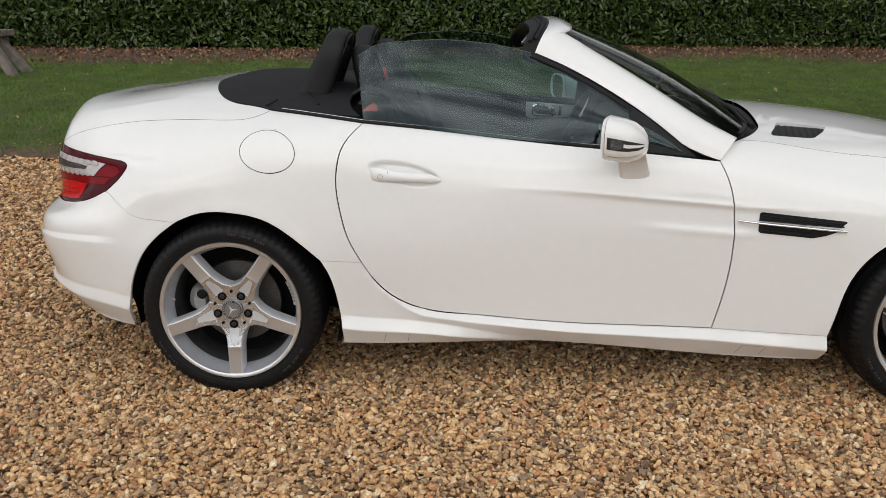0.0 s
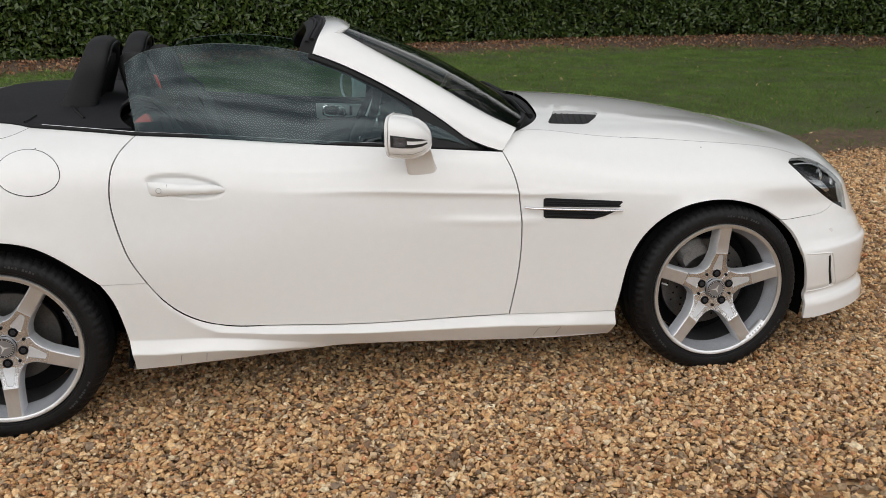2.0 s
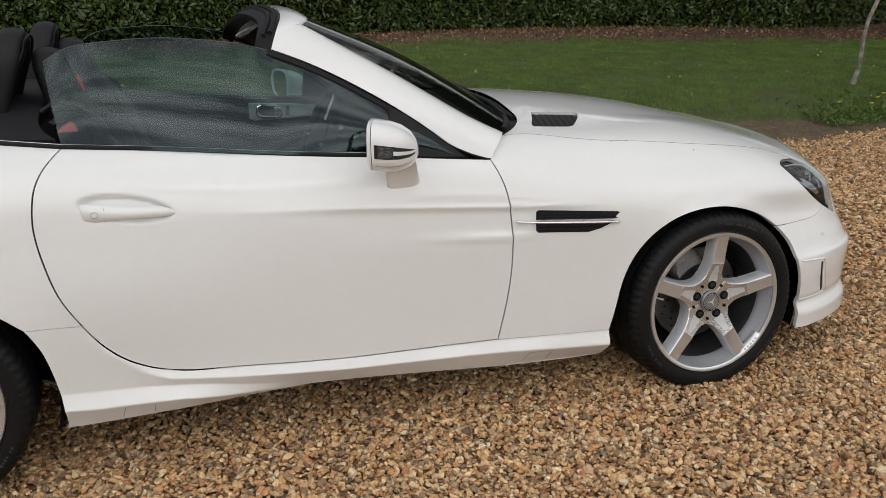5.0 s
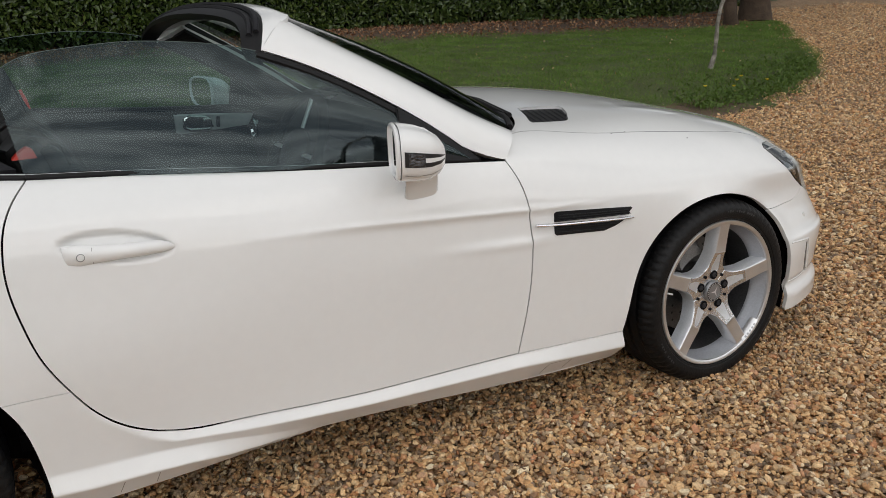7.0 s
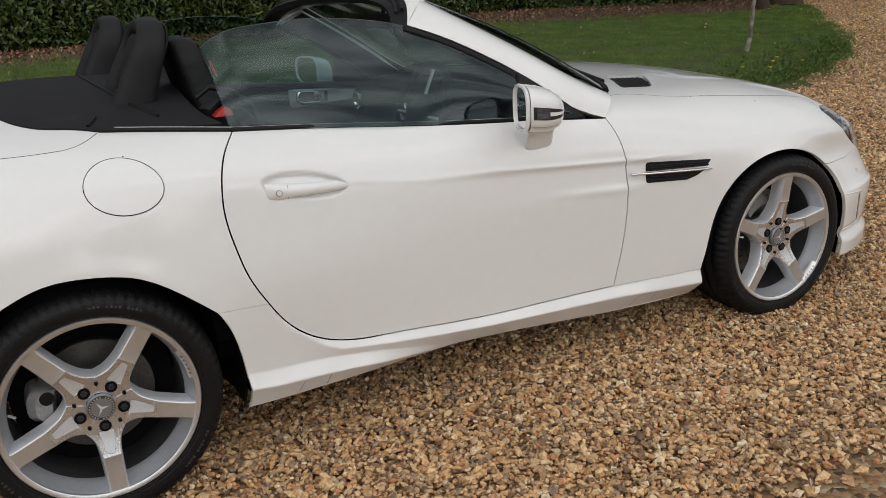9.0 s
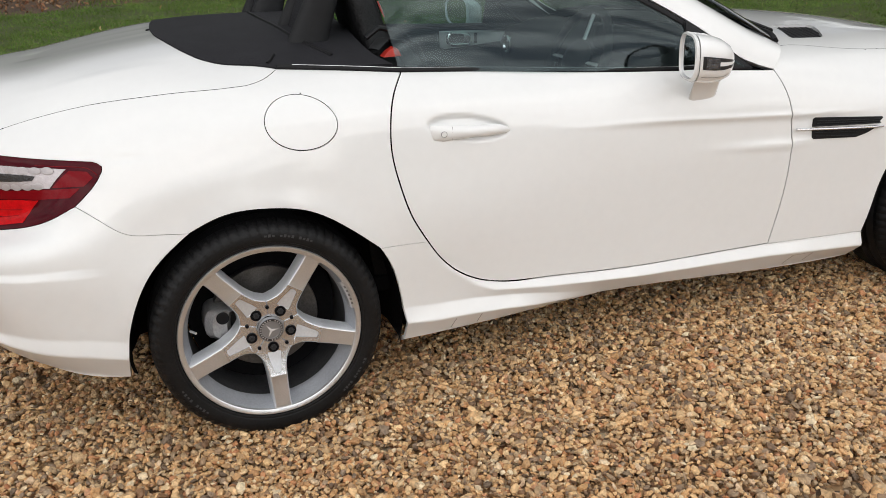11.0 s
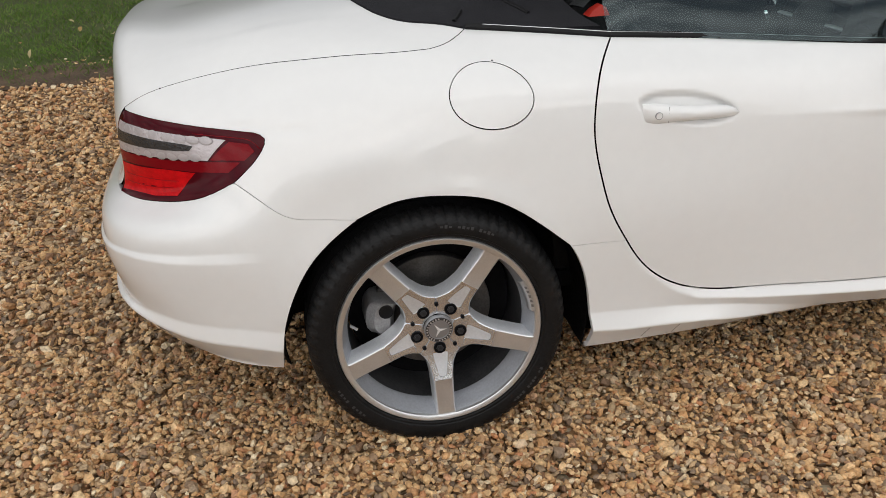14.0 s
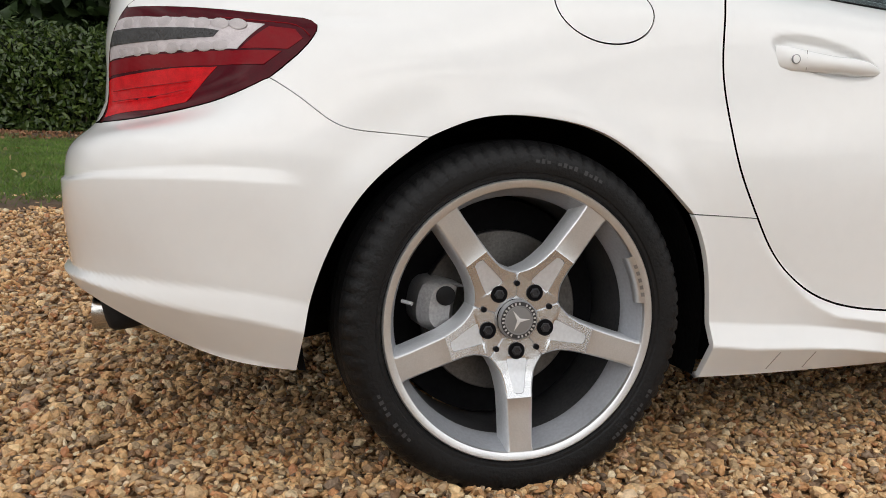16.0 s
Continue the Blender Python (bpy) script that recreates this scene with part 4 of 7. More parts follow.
    for a in np.linspace(mid - spread, mid + spread, 12):
        e = 1 - abs((a - mid) / spread) ** 4 * 0.35
        rows.append([(cx + r * math.cos(a), y, 0.30 + r * math.sin(a)) for r, y in ((disc_r * 0.66 / e ** 0.3, -0.80), (disc_r * 0.74, -0.822), (disc_r * 1.0 * e, -0.826), (disc_r * 1.13 * e, -0.81), (disc_r * 1.15 * e, -0.74), (disc_r * 0.70, -0.742))])
    loft_rings(bm, rows)
    sub("caliper", bm, CALIPER_FRONT if front else CALIPER, "grey brake caliper")
    if not front:
        # black disc on the caliper, painted as the shade in its bore
        sub("caliper_bore_shade", revolve([(0.0175, -0.820), (0.0175, -0.8285), (0.0160, -0.8292), (0.0, -0.8288)], (cx + 0.125 * math.cos(mid - 0.16), 0, 0.30 + 0.125 * math.sin(mid - 0.16)), 24), SEAL, "black disc painted as the shade in the caliper's bore")
    # added black disc: closes the wheel's back and stands for the shade there
    sub("hub_shade_disc", revolve([(0.0, -0.735), (0.206, -0.735), (0.210, -0.70), (0.0, -0.70)], hub, 48), SHELL, "black disc added for the shaded space behind the brake")
    if s < 0:
        for o in made:
            o.data.transform(Matrix.Scale(-1, 4, (0, 1, 0)))
            o.data.flip_normals()
    return w


wheel(0.0, -88.5, 1, False)
wheel(2.43, 86.0, 1, True)
wheel(0.0, -70.0, -1, False)
wheel(2.43, 40.0, -1, True)

# ---- rear lamps ----
tail_uv = side(TAIL_LOW) + side(TAIL_TOP) + near(TAIL_REAR) + near(TAIL_UNDER)


def closed_side(pts):
    return tidy(sum((side([a, b]) for a, b in zip(pts, pts[1:] + pts[:1])), []))


def closed_near(pts):
    return tidy(sum((near([a, b]) for a, b in zip(pts, pts[1:] + pts[:1])), []))


SCALLOP = material("reflector_bowl", (0.44, 0.405, 0.41), 0.3, 0.2, vary=0.1, scale=60)
BRIGHT = [(-0.711, -0.575, 0.704), (-0.652, -0.645, 0.711), (-0.577, -0.727, 0.719), (-0.509, -0.778, 0.72), (-0.529, -0.769, 0.699), (-0.547, -0.761, 0.679), (-0.562, -0.754, 0.663), (-0.618, -0.702, 0.65), (-0.667, -0.64, 0.643), (-0.708, -0.59, 0.64)]
CLEAR = [(-0.675, -0.6, 0.808), (-0.605, -0.699, 0.804), (-0.521, -0.755, 0.798), (-0.434, -0.794, 0.792), (-0.461, -0.793, 0.766), (-0.477, -0.79, 0.749), (-0.566, -0.736, 0.748), (-0.639, -0.662, 0.744), (-0.698, -0.58, 0.739), (-0.692, -0.582, 0.772)]
SMOKE = [(-0.684, -0.59, 0.788), (-0.607, -0.699, 0.786), (-0.522, -0.759, 0.78), (-0.504, -0.769, 0.777), (-0.513, -0.767, 0.768), (-0.565, -0.735, 0.766), (-0.637, -0.664, 0.764), (-0.692, -0.582, 0.762)]
DEEP = [(-0.427, -0.798, 0.788), (-0.386, -0.814, 0.784), (-0.375, -0.825, 0.77), (-0.399, -0.824, 0.751), (-0.471, -0.793, 0.7495), (-0.45, -0.796, 0.769)]
for flip_ in (False, True):
    lamp = panel("tail_light", tail_uv, TAIL_DEEP, car, "red and clear wrap-round rear lamp", gap=0.0, raise_by=0.002, depth=0.02, pitch=0.014, mirrored=flip_, dome=0.007)
    strip = [(-0.703, -0.572, 0.736), (-0.611, -0.694, 0.7425), (-0.483, -0.788, 0.7455), (-0.409, -0.822, 0.747), (-0.437, -0.817, 0.724), (-0.509, -0.778, 0.7225), (-0.613, -0.691, 0.72), (-0.71, -0.572, 0.71)]
    panel("red_band", closed_near(strip), TAIL_RED, lamp, "red lens band", gap=0.0, raise_by=0.0032, dome=0.007, dome_edge=tail_uv, depth=0.004, pitch=0.008, mirrored=flip_)
    panel("brake_segment", closed_near(BRIGHT), TAIL_BRIGHT, lamp, "bright red ribbed brake segment", gap=0.0, raise_by=0.0032, dome=0.007, dome_edge=tail_uv, depth=0.004, pitch=0.008, mirrored=flip_)
    panel("clear_segment", closed_near(CLEAR), TAIL_CLEAR, lamp, "clear ribbed reversing and indicator segment", gap=0.0, raise_by=0.0032, dome=0.007, dome_edge=tail_uv, depth=0.004, pitch=0.008, mirrored=flip_)
    panel("smoked_strip", closed_near(SMOKE), TAIL_SMOKE, lamp, "smoked strip in the clear segment", gap=0.0, raise_by=0.0042, dome=0.007, dome_edge=tail_uv, depth=0.003, pitch=0.008, mirrored=flip_)
    panel("rear_corner_lens", closed_near(DEEP), TAIL_RED, lamp, "dark red corner lens", gap=0.0, raise_by=0.0030, dome=0.007, dome_edge=tail_uv, depth=0.003, pitch=0.008, mirrored=flip_)
    # ribs across the brake segment
    for q_ in (0.36, 0.66):
        rib = []
        for w_ in np.linspace(0.06, 0.94, 9):
            hi_p, lo_p = np.array((-0.700, -0.585, 0.705)) * (1 - w_) + np.array((-0.525, -0.768, 0.716)) * w_, np.array((-0.700, -0.600, 0.642)) * (1 - w_) + np.array((-0.570, -0.745, 0.665)) * w_
            q, nrm, _, _ = TREE.find_nearest(Vector(hi_p + (lo_p - hi_p) * q_ + np.array((0, -0.03 * math.sin(math.pi * w_), 0))))
            q = q + (nrm if nrm.y < 0 else -nrm) * 0.0100
            rib.append((q.x, q.y * (-1 if flip_ else 1), q.z))
        part("lens_rib", tube(rib, 0.0006, 5), TAIL_RED, lamp, "dark rib across the brake segment")
    # red highlight along the edge of the lens, painted as a thin tube
    rim_line = []
    for p in smooth_line([(-0.66, -0.625, 0.815), (-0.60, -0.70, 0.811), (-0.52, -0.755, 0.805), (-0.413, -0.80, 0.797), (-0.378, -0.814, 0.789), (-0.363, -0.824, 0.774)], 0.015):
        q, nrm, _, _ = TREE.find_nearest(Vector(p))
        q = q + (nrm if nrm.y < 0 else -nrm) * 0.0036
        rim_line.append((q.x, q.y * (-1 if flip_ else 1), q.z))
    part("lens_edge_highlight", tube(rim_line, 0.0011, 6), TAIL_RED, lamp, "thin red line painted as the highlight on the lens edge")
    # reflector scallops along the clear segment
    for row, drop in (([(-0.662, -0.625, 0.797), (-0.462, -0.785, 0.788)], 1), ([(-0.672, -0.612, 0.751), (-0.490, -0.781, 0.756)], 0)):
        a, b = np.array(row[0]), np.array(row[1])
        for k in range(7):
            p, nrm, _, _ = TREE.find_nearest(Vector(a + (b - a) * (k + 0.5) / 7 + np.array((0, -0.03 * math.sin(math.pi * (k + 0.5) / 7), 0))))
            out = Vector((nrm.x, nrm.y, nrm.z)) if nrm.y < 0 else -Vector((nrm.x, nrm.y, nrm.z))
            along = Vector(b - a).normalized()
            along = (along - out * along.dot(out)).normalized()
            up = out.cross(along)
            up = up if up.z > 0 else -up
            up = up * (-1 if drop else 1)
            bm = bmesh.new()
            bmesh.ops.create_uvsphere(bm, u_segments=14, v_segments=8, radius=1.0)
            frame_ = Matrix((along, up, out)).transposed().to_4x4()
            frame_.translation = p + out * 0.0098 - up * 0.001
            bmesh.ops.transform(bm, matrix=frame_ @ Matrix.Diagonal((0.0160, 0.0098, 0.0010, 1)), verts=bm.verts)
            if flip_:
                bmesh.ops.transform(bm, matrix=Matrix.Scale(-1, 4, (0, 1, 0)), verts=bm.verts)
            part("reflector_scallop", bm, SCALLOP, lamp, "bright reflector bowl")

# ---- head lamps ----
head_uv = side(LAMP_LOW) + side(LAMP_FRONT) + side(LAMP_TOP)
for flip_ in (False, True):
    f_ = -1 if flip_ else 1
    lamp = panel("headlight", head_uv, LAMP_BLACK, car, "clear-lensed dark headlight unit", gap=0.0012, raise_by=-0.030, depth=0.002, pitch=0.014, mirrored=flip_)
    panel("lamp_lens", head_uv, LENS, lamp, "clear plastic lens", gap=0.0014, raise_by=0.0015, depth=0.006, pitch=0.014, mirrored=flip_).visible_shadow = False
    for (x, y, z), r in (((2.905, -0.735, 0.665), 0.030), ((2.965, -0.715, 0.628), 0.034)):
        out = Vector((0.80, -0.58 * f_, 0.12)).normalized()
        c = Vector((x, y * f_, z)) - out * 0.008
        m = Matrix.Translation(c) @ out.to_track_quat("Z", "Y").to_matrix().to_4x4()
        bm = bmesh.new()
        bmesh.ops.create_uvsphere(bm, u_segments=24, v_segments=12, radius=r * 0.8)
        bmesh.ops.transform(bm, matrix=m @ Matrix.Diagonal((1, 1, 0.55, 1)), verts=bm.verts)
        part("projector", bm, MIRROR, lamp, "round glass projector")
        bm = bmesh.new()
        bmesh.ops.create_cone(bm, cap_ends=False, segments=28, radius1=r * 0.85, radius2=r * 1.12, depth=0.012)
        bmesh.ops.transform(bm, matrix=m, verts=bm.verts)
        part("projector_ring", bm, CHROME, lamp, "chrome ring round the projector")
    panel("reflector", closed_side([(2.800, 0.690), (2.845, 0.684), (2.890, 0.662), (2.928, 0.618), (2.905, 0.614), (2.855, 0.648)]), CHROME, lamp, "bright silver reflector", gap=0, raise_by=-0.012, depth=0.003, pitch=0.012, mirrored=flip_)
    panel("side_reflector", closed_side([(2.975, 0.640), (2.990, 0.628), (3.003, 0.596), (3.005, 0.562), (2.986, 0.566), (2.974, 0.604)]), SILVER, lamp, "pale silver strip along the lamp's front", gap=0, raise_by=-0.008, depth=0.003, pitch=0.012, mirrored=flip_)
    brow = [(2.765, -0.772 * f_, 0.724), (2.83, -0.738 * f_, 0.718), (2.90, -0.705 * f_, 0.700), (2.955, -0.690 * f_, 0.668)]
    part("light_strip", tube([tuple(p) for p in smooth_line(brow, 0.02)], 0.0045, 8, 0.6), SILVER, lamp, "bright strip along the lamp's top")
    part("inner_bezel", tube([(2.79, -0.795 * f_, 0.693), (2.86, -0.782 * f_, 0.645), (2.94, -0.763 * f_, 0.588)], 0.005, 8, 0.7), TRIM, lamp, "dark bezel along the lamp's foot")

# ---- front bumper details ----
for flip_ in (False, True):
    panel("bumper_slot", slot_uv, SEAL, bumper_front, "narrow black air slot", raise_by=-0.003, gap=-0.002, depth=0.002, pitch=0.01, mirrored=flip_)
    f_ = -1 if flip_ else 1
    pts = []
    for x, z in smooth_line([(2.775, 0.411), (2.83, 0.407), (2.892, 0.402)], 0.01).tolist() + smooth_line([(2.896, 0.400), (2.915, 0.355), (2.95, 0.268)], 0.01).tolist() + smooth_line([(2.945, 0.258), (2.88, 0.254), (2.80, 0.257)], 0.01).tolist():
        h = TREE.ray_cast(Vector((x, -3, z)), Vector((0, 1, 0)))
        if h[0] is not None:
            pts.append((h[0].x, (h[0].y - 0.0005) * f_, h[0].z))
    part("bumper_rib", tube(pts, 0.0028, 6), PAINT, bumper_front, "raised white rib round the corner panel")
    h = beside(2.905, 0.478)
    part("parking_sensor", revolve([(0.0085, h.y + 0.003), (0.0085, h.y - 0.0012), (0.0078, h.y - 0.0018), (0.0, h.y - 0.002)], (2.905, 0, 0.478), 24) if f_ > 0 else block((0.016, 0.004, 0.016), (2.905, -h.y, 0.478), bevel=0.003), PAINT, bumper_front, "round white parking sensor")

# ---- side vents in the front wings ----
VENT_UP = [(1.771, 0.676), (1.778, 0.681), (2.048, 0.655), (2.053, 0.651), (2.040, 0.640), (2.047, 0.634), (1.771, 0.651)]
VENT_DN = [(1.771, 0.644), (2.030, 0.622), (1.99, 0.606), (1.948, 0.597), (1.778, 0.611), (1.771, 0.617)]
for flip_ in (False, True):
    f_ = -1 if flip_ else 1
    vent = panel("side_vent", closed_side(VENT_UP), TRIM, car, "black slatted side vent with a chrome fin", gap=0, raise_by=0.0015, depth=0.010, pitch=0.012, mirrored=flip_)
    panel("lower_vent", closed_side(VENT_DN), TRIM, vent, "lower half of the black vent", gap=0, raise_by=0.0015, depth=0.010, pitch=0.012, mirrored=flip_)
    for k in range(3):
        za, zb = 0.671 - 0.008 * k, 0.648 - 0.006 * k
        part("vent_slat", tube([(1.778, -0.8975 * f_, za), (1.90, -0.899 * f_, (za + zb) / 2 + 0.0005), (2.035, -0.899 * f_, zb)], 0.0018, 6), SEAL, vent, "thin black slat")
    for k in range(2):
        part("vent_slat", tube([(1.778, -0.8965 * f_, 0.632 - 0.011 * k), (1.99 - 0.04 * k, -0.898 * f_, 0.613 - 0.009 * k)], 0.0018, 6), SEAL, vent, "thin black slat")
    fin = [(1.702, -0.8955 * f_, 0.6535), (1.76, -0.902 * f_, 0.6480), (1.88, -0.908 * f_, 0.6385), (2.00, -0.907 * f_, 0.6285), (2.052, -0.899 * f_, 0.6235)]
    part("chrome_fin", tube([tuple(p) for p in smooth_line(fin, 0.03)], 0.0052, 10, 0.8), CHROME, vent, "slim chrome fin")

# ---- bonnet vent louvres ----
for f_ in (1, -1):
    for k in range(8):
        x0 = 1.885 + 0.024 * k
        pts = []
        for w_ in np.linspace(0, 1, 5):
            y = -(0.645 + (0.462 - 0.645) * w_)
            x = x0 + 0.045 * w_ - 0.01
            h = above(x, y)
            pts.append((x, y * f_, h.z - 0.0085))
        part("louvre", tube(pts, 0.0042, 6, 0.5), TRIM, bonnet, "black louvre blade")

# ---- lower skirt jacking covers, waist strips, door seams ----
for f_ in (1, -1):
    for x0, x1, top_z, low_z in ((0.541, 0.621, 0.232, 0.186), (1.765, 1.845, 0.206, 0.164)):
        for x, lean in ((x0, 0.012), (x1, 0.008)):
            pts = []
            for w_ in np.linspace(0, 1, 6):
                z = top_z + (low_z - top_z) * w_
                h = beside(x - lean * w_, z)
                if h is not None:
                    pts.append((h.x, (h.y + 0.0006) * f_, h.z))
            part("jacking_cover_seam", tube(pts, 0.0013, 5), material("grey_seam", (0.30, 0.29, 0.28), 0.6), car, "thin seam of a jacking cover")
        pts = []
        for x in np.linspace(x0, x1, 6):
            h = beside(x, top_z)
            pts.append((h.x, (h.y + 0.0004) * f_, h.z))
        part("jacking_cover_seam", tube(pts, 0.0010, 5), bpy.data.materials["grey_seam"], car, "thin seam of a jacking cover")


def waist_line(pts, lift, push, f_):
    out = []
    for x, z in smooth_line(pts, 0.03):
        h = TREE.ray_cast(Vector((x, -3, z - 0.004)), Vector((0, 1, 0)))
        p = h[0] if h[0] is not None else TREE.find_nearest(Vector((x, -0.8, z)))[0]
        out.append((p.x, (p.y + push) * f_, z + lift))
    return out


for f_ in (1, -1):
    d_ = door_near if f_ > 0 else door_far
    part("waist_seal", tube(waist_line(WAIST[1:], 0.004, 0.010, f_), 0.0085, 8), SEAL, d_, "black rubber waist seal")
    part("waist_chrome", tube(waist_line(WAIST[1:], 0.0100, 0.0065, f_), 0.0013, 6), SILVER, d_, "thin bright waist strip")
    part("rear_waist_seal", tube(waist_line(QUARTER_TOP, 0.004, 0.010, f_), 0.0085, 8), SEAL, car, "black rubber strip behind the door")
    part("rear_waist_chrome", tube(waist_line([(0.165, 0.968), (0.30, 0.955), (0.454, 0.938)], 0.0105, 0.0060, f_), 0.0013, 6), SILVER, car, "thin bright strip behind the door")

# ---- door handles ----
for f_ in (1, -1):
    d_ = door_near if f_ > 0 else door_far
    rings = []
    for x, z, hw, out in ((0.497, 0.785, 0.020, 0.006), (0.505, 0.783, 0.0225, 0.016), (0.53, 0.780, 0.0235, 0.022), (0.57, 0.7775, 0.0195, 0.026), (0.62, 0.7745, 0.0165, 0.028), (0.665, 0.773, 0.0165, 0.026), (0.70, 0.771, 0.0145, 0.019), (0.722, 0.768, 0.0095, 0.010), (0.732, 0.7665, 0.003, 0.003)):
        base = np.interp(x, [0.49, 0.73], [-0.872, -0.8735])
        rings.append([(x - 0.006, (base + 0.005 - 0.78 * out * max(0, math.cos(a)) ** 0.7 - (0.003 * math.cos(a) if math.cos(a) < 0 else 0) * -1) * f_, z + hw * math.sin(a)) for a in np.linspace(0, 2 * math.pi, 16, endpoint=False)])
    bm = bmesh.new()
    loft_rings(bm, rings)
    part("door_handle", bm, PAINT, d_, "white pull handle in a pressed hollow")
    y = -0.8855 * f_
    part("lock_ring", revolve([(0.0086, y + 0.004 * f_), (0.0086, y - 0.0008 * f_), (0.0078, y - 0.0010 * f_), (0.0076, y + 0.0010 * f_)], (0.525, 0, 0.7790), 28), BADGE, d_, "dark ring round the lock")
    part("lock_cylinder", revolve([(0.0074, y + 0.003 * f_), (0.0072, y - 0.0008 * f_), (0.0, y - 0.0012 * f_)], (0.525, 0, 0.7790), 24), PAINT, d_, "round white lock cover")
    part("handle_split", tube([(0.5505, -0.8815 * f_, 0.797), (0.5485, -0.8855 * f_, 0.782), (0.5495, -0.8825 * f_, 0.760)], 0.0007, 5), bpy.data.materials["grey_seam"], d_, "thin split line across the handle")

# ---- windscreen frame, glass and cabin ----
PIL_LOW = [(1.033, -0.674, 1.173), (1.10, -0.695, 1.147), (1.25, -0.738, 1.073), (1.40, -0.785, 0.980), (1.50, -0.815, 0.905), (1.562, -0.834, 0.852)]
PIL_UP = [(1.125, -0.585, 1.243), (1.21, -0.612, 1.195), (1.35, -0.660, 1.115), (1.50, -0.712, 1.023), (1.62, -0.752, 0.950), (1.704, -0.775, 0.908)]
lowc, upc = smooth_line(PIL_LOW, 0.02), smooth_line(PIL_UP, 0.02)
k_ = 40
lowc = np.stack([np.interp(np.linspace(0, 1, k_), np.linspace(0, 1, len(lowc)), lowc[:, i]) for i in range(3)], 1)
upc = np.stack([np.interp(np.linspace(0, 1, k_), np.linspace(0, 1, len(upc)), upc[:, i]) for i in range(3)], 1)
foot = np.array((1.640, -0.842, 0.843))
for f_ in (1, -1):
    bm = bmesh.new()
    rings = []
    for i, (a, b) in enumerate(zip(lowc, upc)):
        w_ = i / (k_ - 1)
        low_ = a + (foot - a) * step(0.90, 1.0, w_) if w_ > 0.9 else a
        d = b - low_
        bulge = np.array((0.15, -0.75, 0.65)) * 0.020
        row = [low_ + np.array((0.012, 0.03, -0.012)), low_ + np.array((0.002, 0.006, -0.003)), low_]
        row += [low_ + d * q + bulge * math.sin(math.pi * q) for q in (0.15, 0.32, 0.5, 0.68, 0.85)]
        row += [b, b + np.array((0.004, 0.008, -0.004)), b + np.array((-0.006, 0.035, -0.035))]
        rings.append([(p[0], p[1] * f_, p[2]) for p in row])
    loft_rings(bm, rings, closed=True, caps=True)
    pil = part("windscreen_pillar", bm, PAINT, car, "white windscreen pillar")
    bm = bmesh.new()
    rings = []
    for a, b in zip(lowc[1:], upc[1:]):
        ring = [a + np.array((0.004, 0.010, -0.014)), a + np.array((0.012, 0.040, -0.020)), b + np.array((-0.012, 0.045, -0.045)), b + np.array((-0.002, 0.014, -0.006)), (a + b) / 2 + np.array((0, 0.03, -0.03))]
        rings.append([(p[0], p[1] * f_, p[2]) for p in ring])
    loft_rings(bm, rings)
    part("pillar_trim", bm, LEATHER, pil, "black inner trim of the pillar")
    part("pillar_seal", tube([(p[0] - 0.012, (p[1] + 0.004) * f_, p[2] - 0.012) for p in lowc[:36]], 0.012, 8), SEAL, pil, "black rubber seal under the pillar")
# header rail across the top of the windscreen
HEAD_REAR = [(1.033, 0.674, 1.173), (1.052, 0.640, 1.215), (1.075, 0.57, 1.248), (1.092, 0.46, 1.268), (1.100, 0.25, 1.283), (1.102, 0.0, 1.288)]
HEAD_FRONT = [(1.125, 0.600, 1.240), (1.132, 0.592, 1.243), (1.150, 0.56, 1.249), (1.172, 0.46, 1.256), (1.190, 0.25, 1.262), (1.195, 0.0, 1.265)]


def full(pts, n):
    half = smooth_line(pts, 0.01)
    half = np.stack([np.interp(np.linspace(0, 1, n), np.linspace(0, 1, len(half)), half[:, i]) for i in range(3)], 1)
    return np.concatenate([half * np.array((1, -1, 1)), half[::-1][1:]])


hr, hf = full(HEAD_REAR, 24), full(HEAD_FRONT, 24)
bm = bmesh.new()
rings = []
for a, b in zip(hr, hf):
    d = b - a
    rings.append([a + np.array((0.004, 0, -0.030)), a + np.array((-0.001, 0, -0.004)), a] + [a + d * q + np.array((0, 0, 0.010 * math.sin(math.pi * q))) for q in (0.2, 0.4, 0.6, 0.8)] + [b, b + np.array((0.004, 0, -0.006)), b + np.array((-0.01, 0, -0.030))])
loft_rings(bm, [[tuple(p) for p in r] for r in rings])
header = part("windscreen_header", bm, PAINT, car, "white header rail with open roof latch seal")
bm = bmesh.new()
rings = []
for i, a in enumerate(hr):
    e = math.sin(math.pi * i / (len(hr) - 1)) ** 0.35
    grow = 0.55 + 0.45 * e
    rings.append([tuple(a + np.array(o)) for o in ((0.006, 0, -0.006), (-0.006, 0, 0.0), (-0.018 * grow, 0, -0.003), (-0.030 * grow, 0, -0.008), (-0.052 * grow, 0, -0.013 * grow), (-0.076 * grow, 0, -0.027 * grow), (-0.073 * grow, 0, -0.042 * grow), (-0.03, 0, -0.048 * grow), (0.0, 0, -0.040))])
loft_rings(bm, rings)
part("header_trim", bm, SEAL, header, "black rubber and cloth trim behind the header")
for dx, dz in ((-0.022, -0.002), (-0.046, -0.010)):
    part("header_seal_bead", tube([tuple(a + np.array((dx * 0.8, 0, dz))) for a in hr[2:-2]], 0.008, 6), SOFT, header, "rubber seal bead")
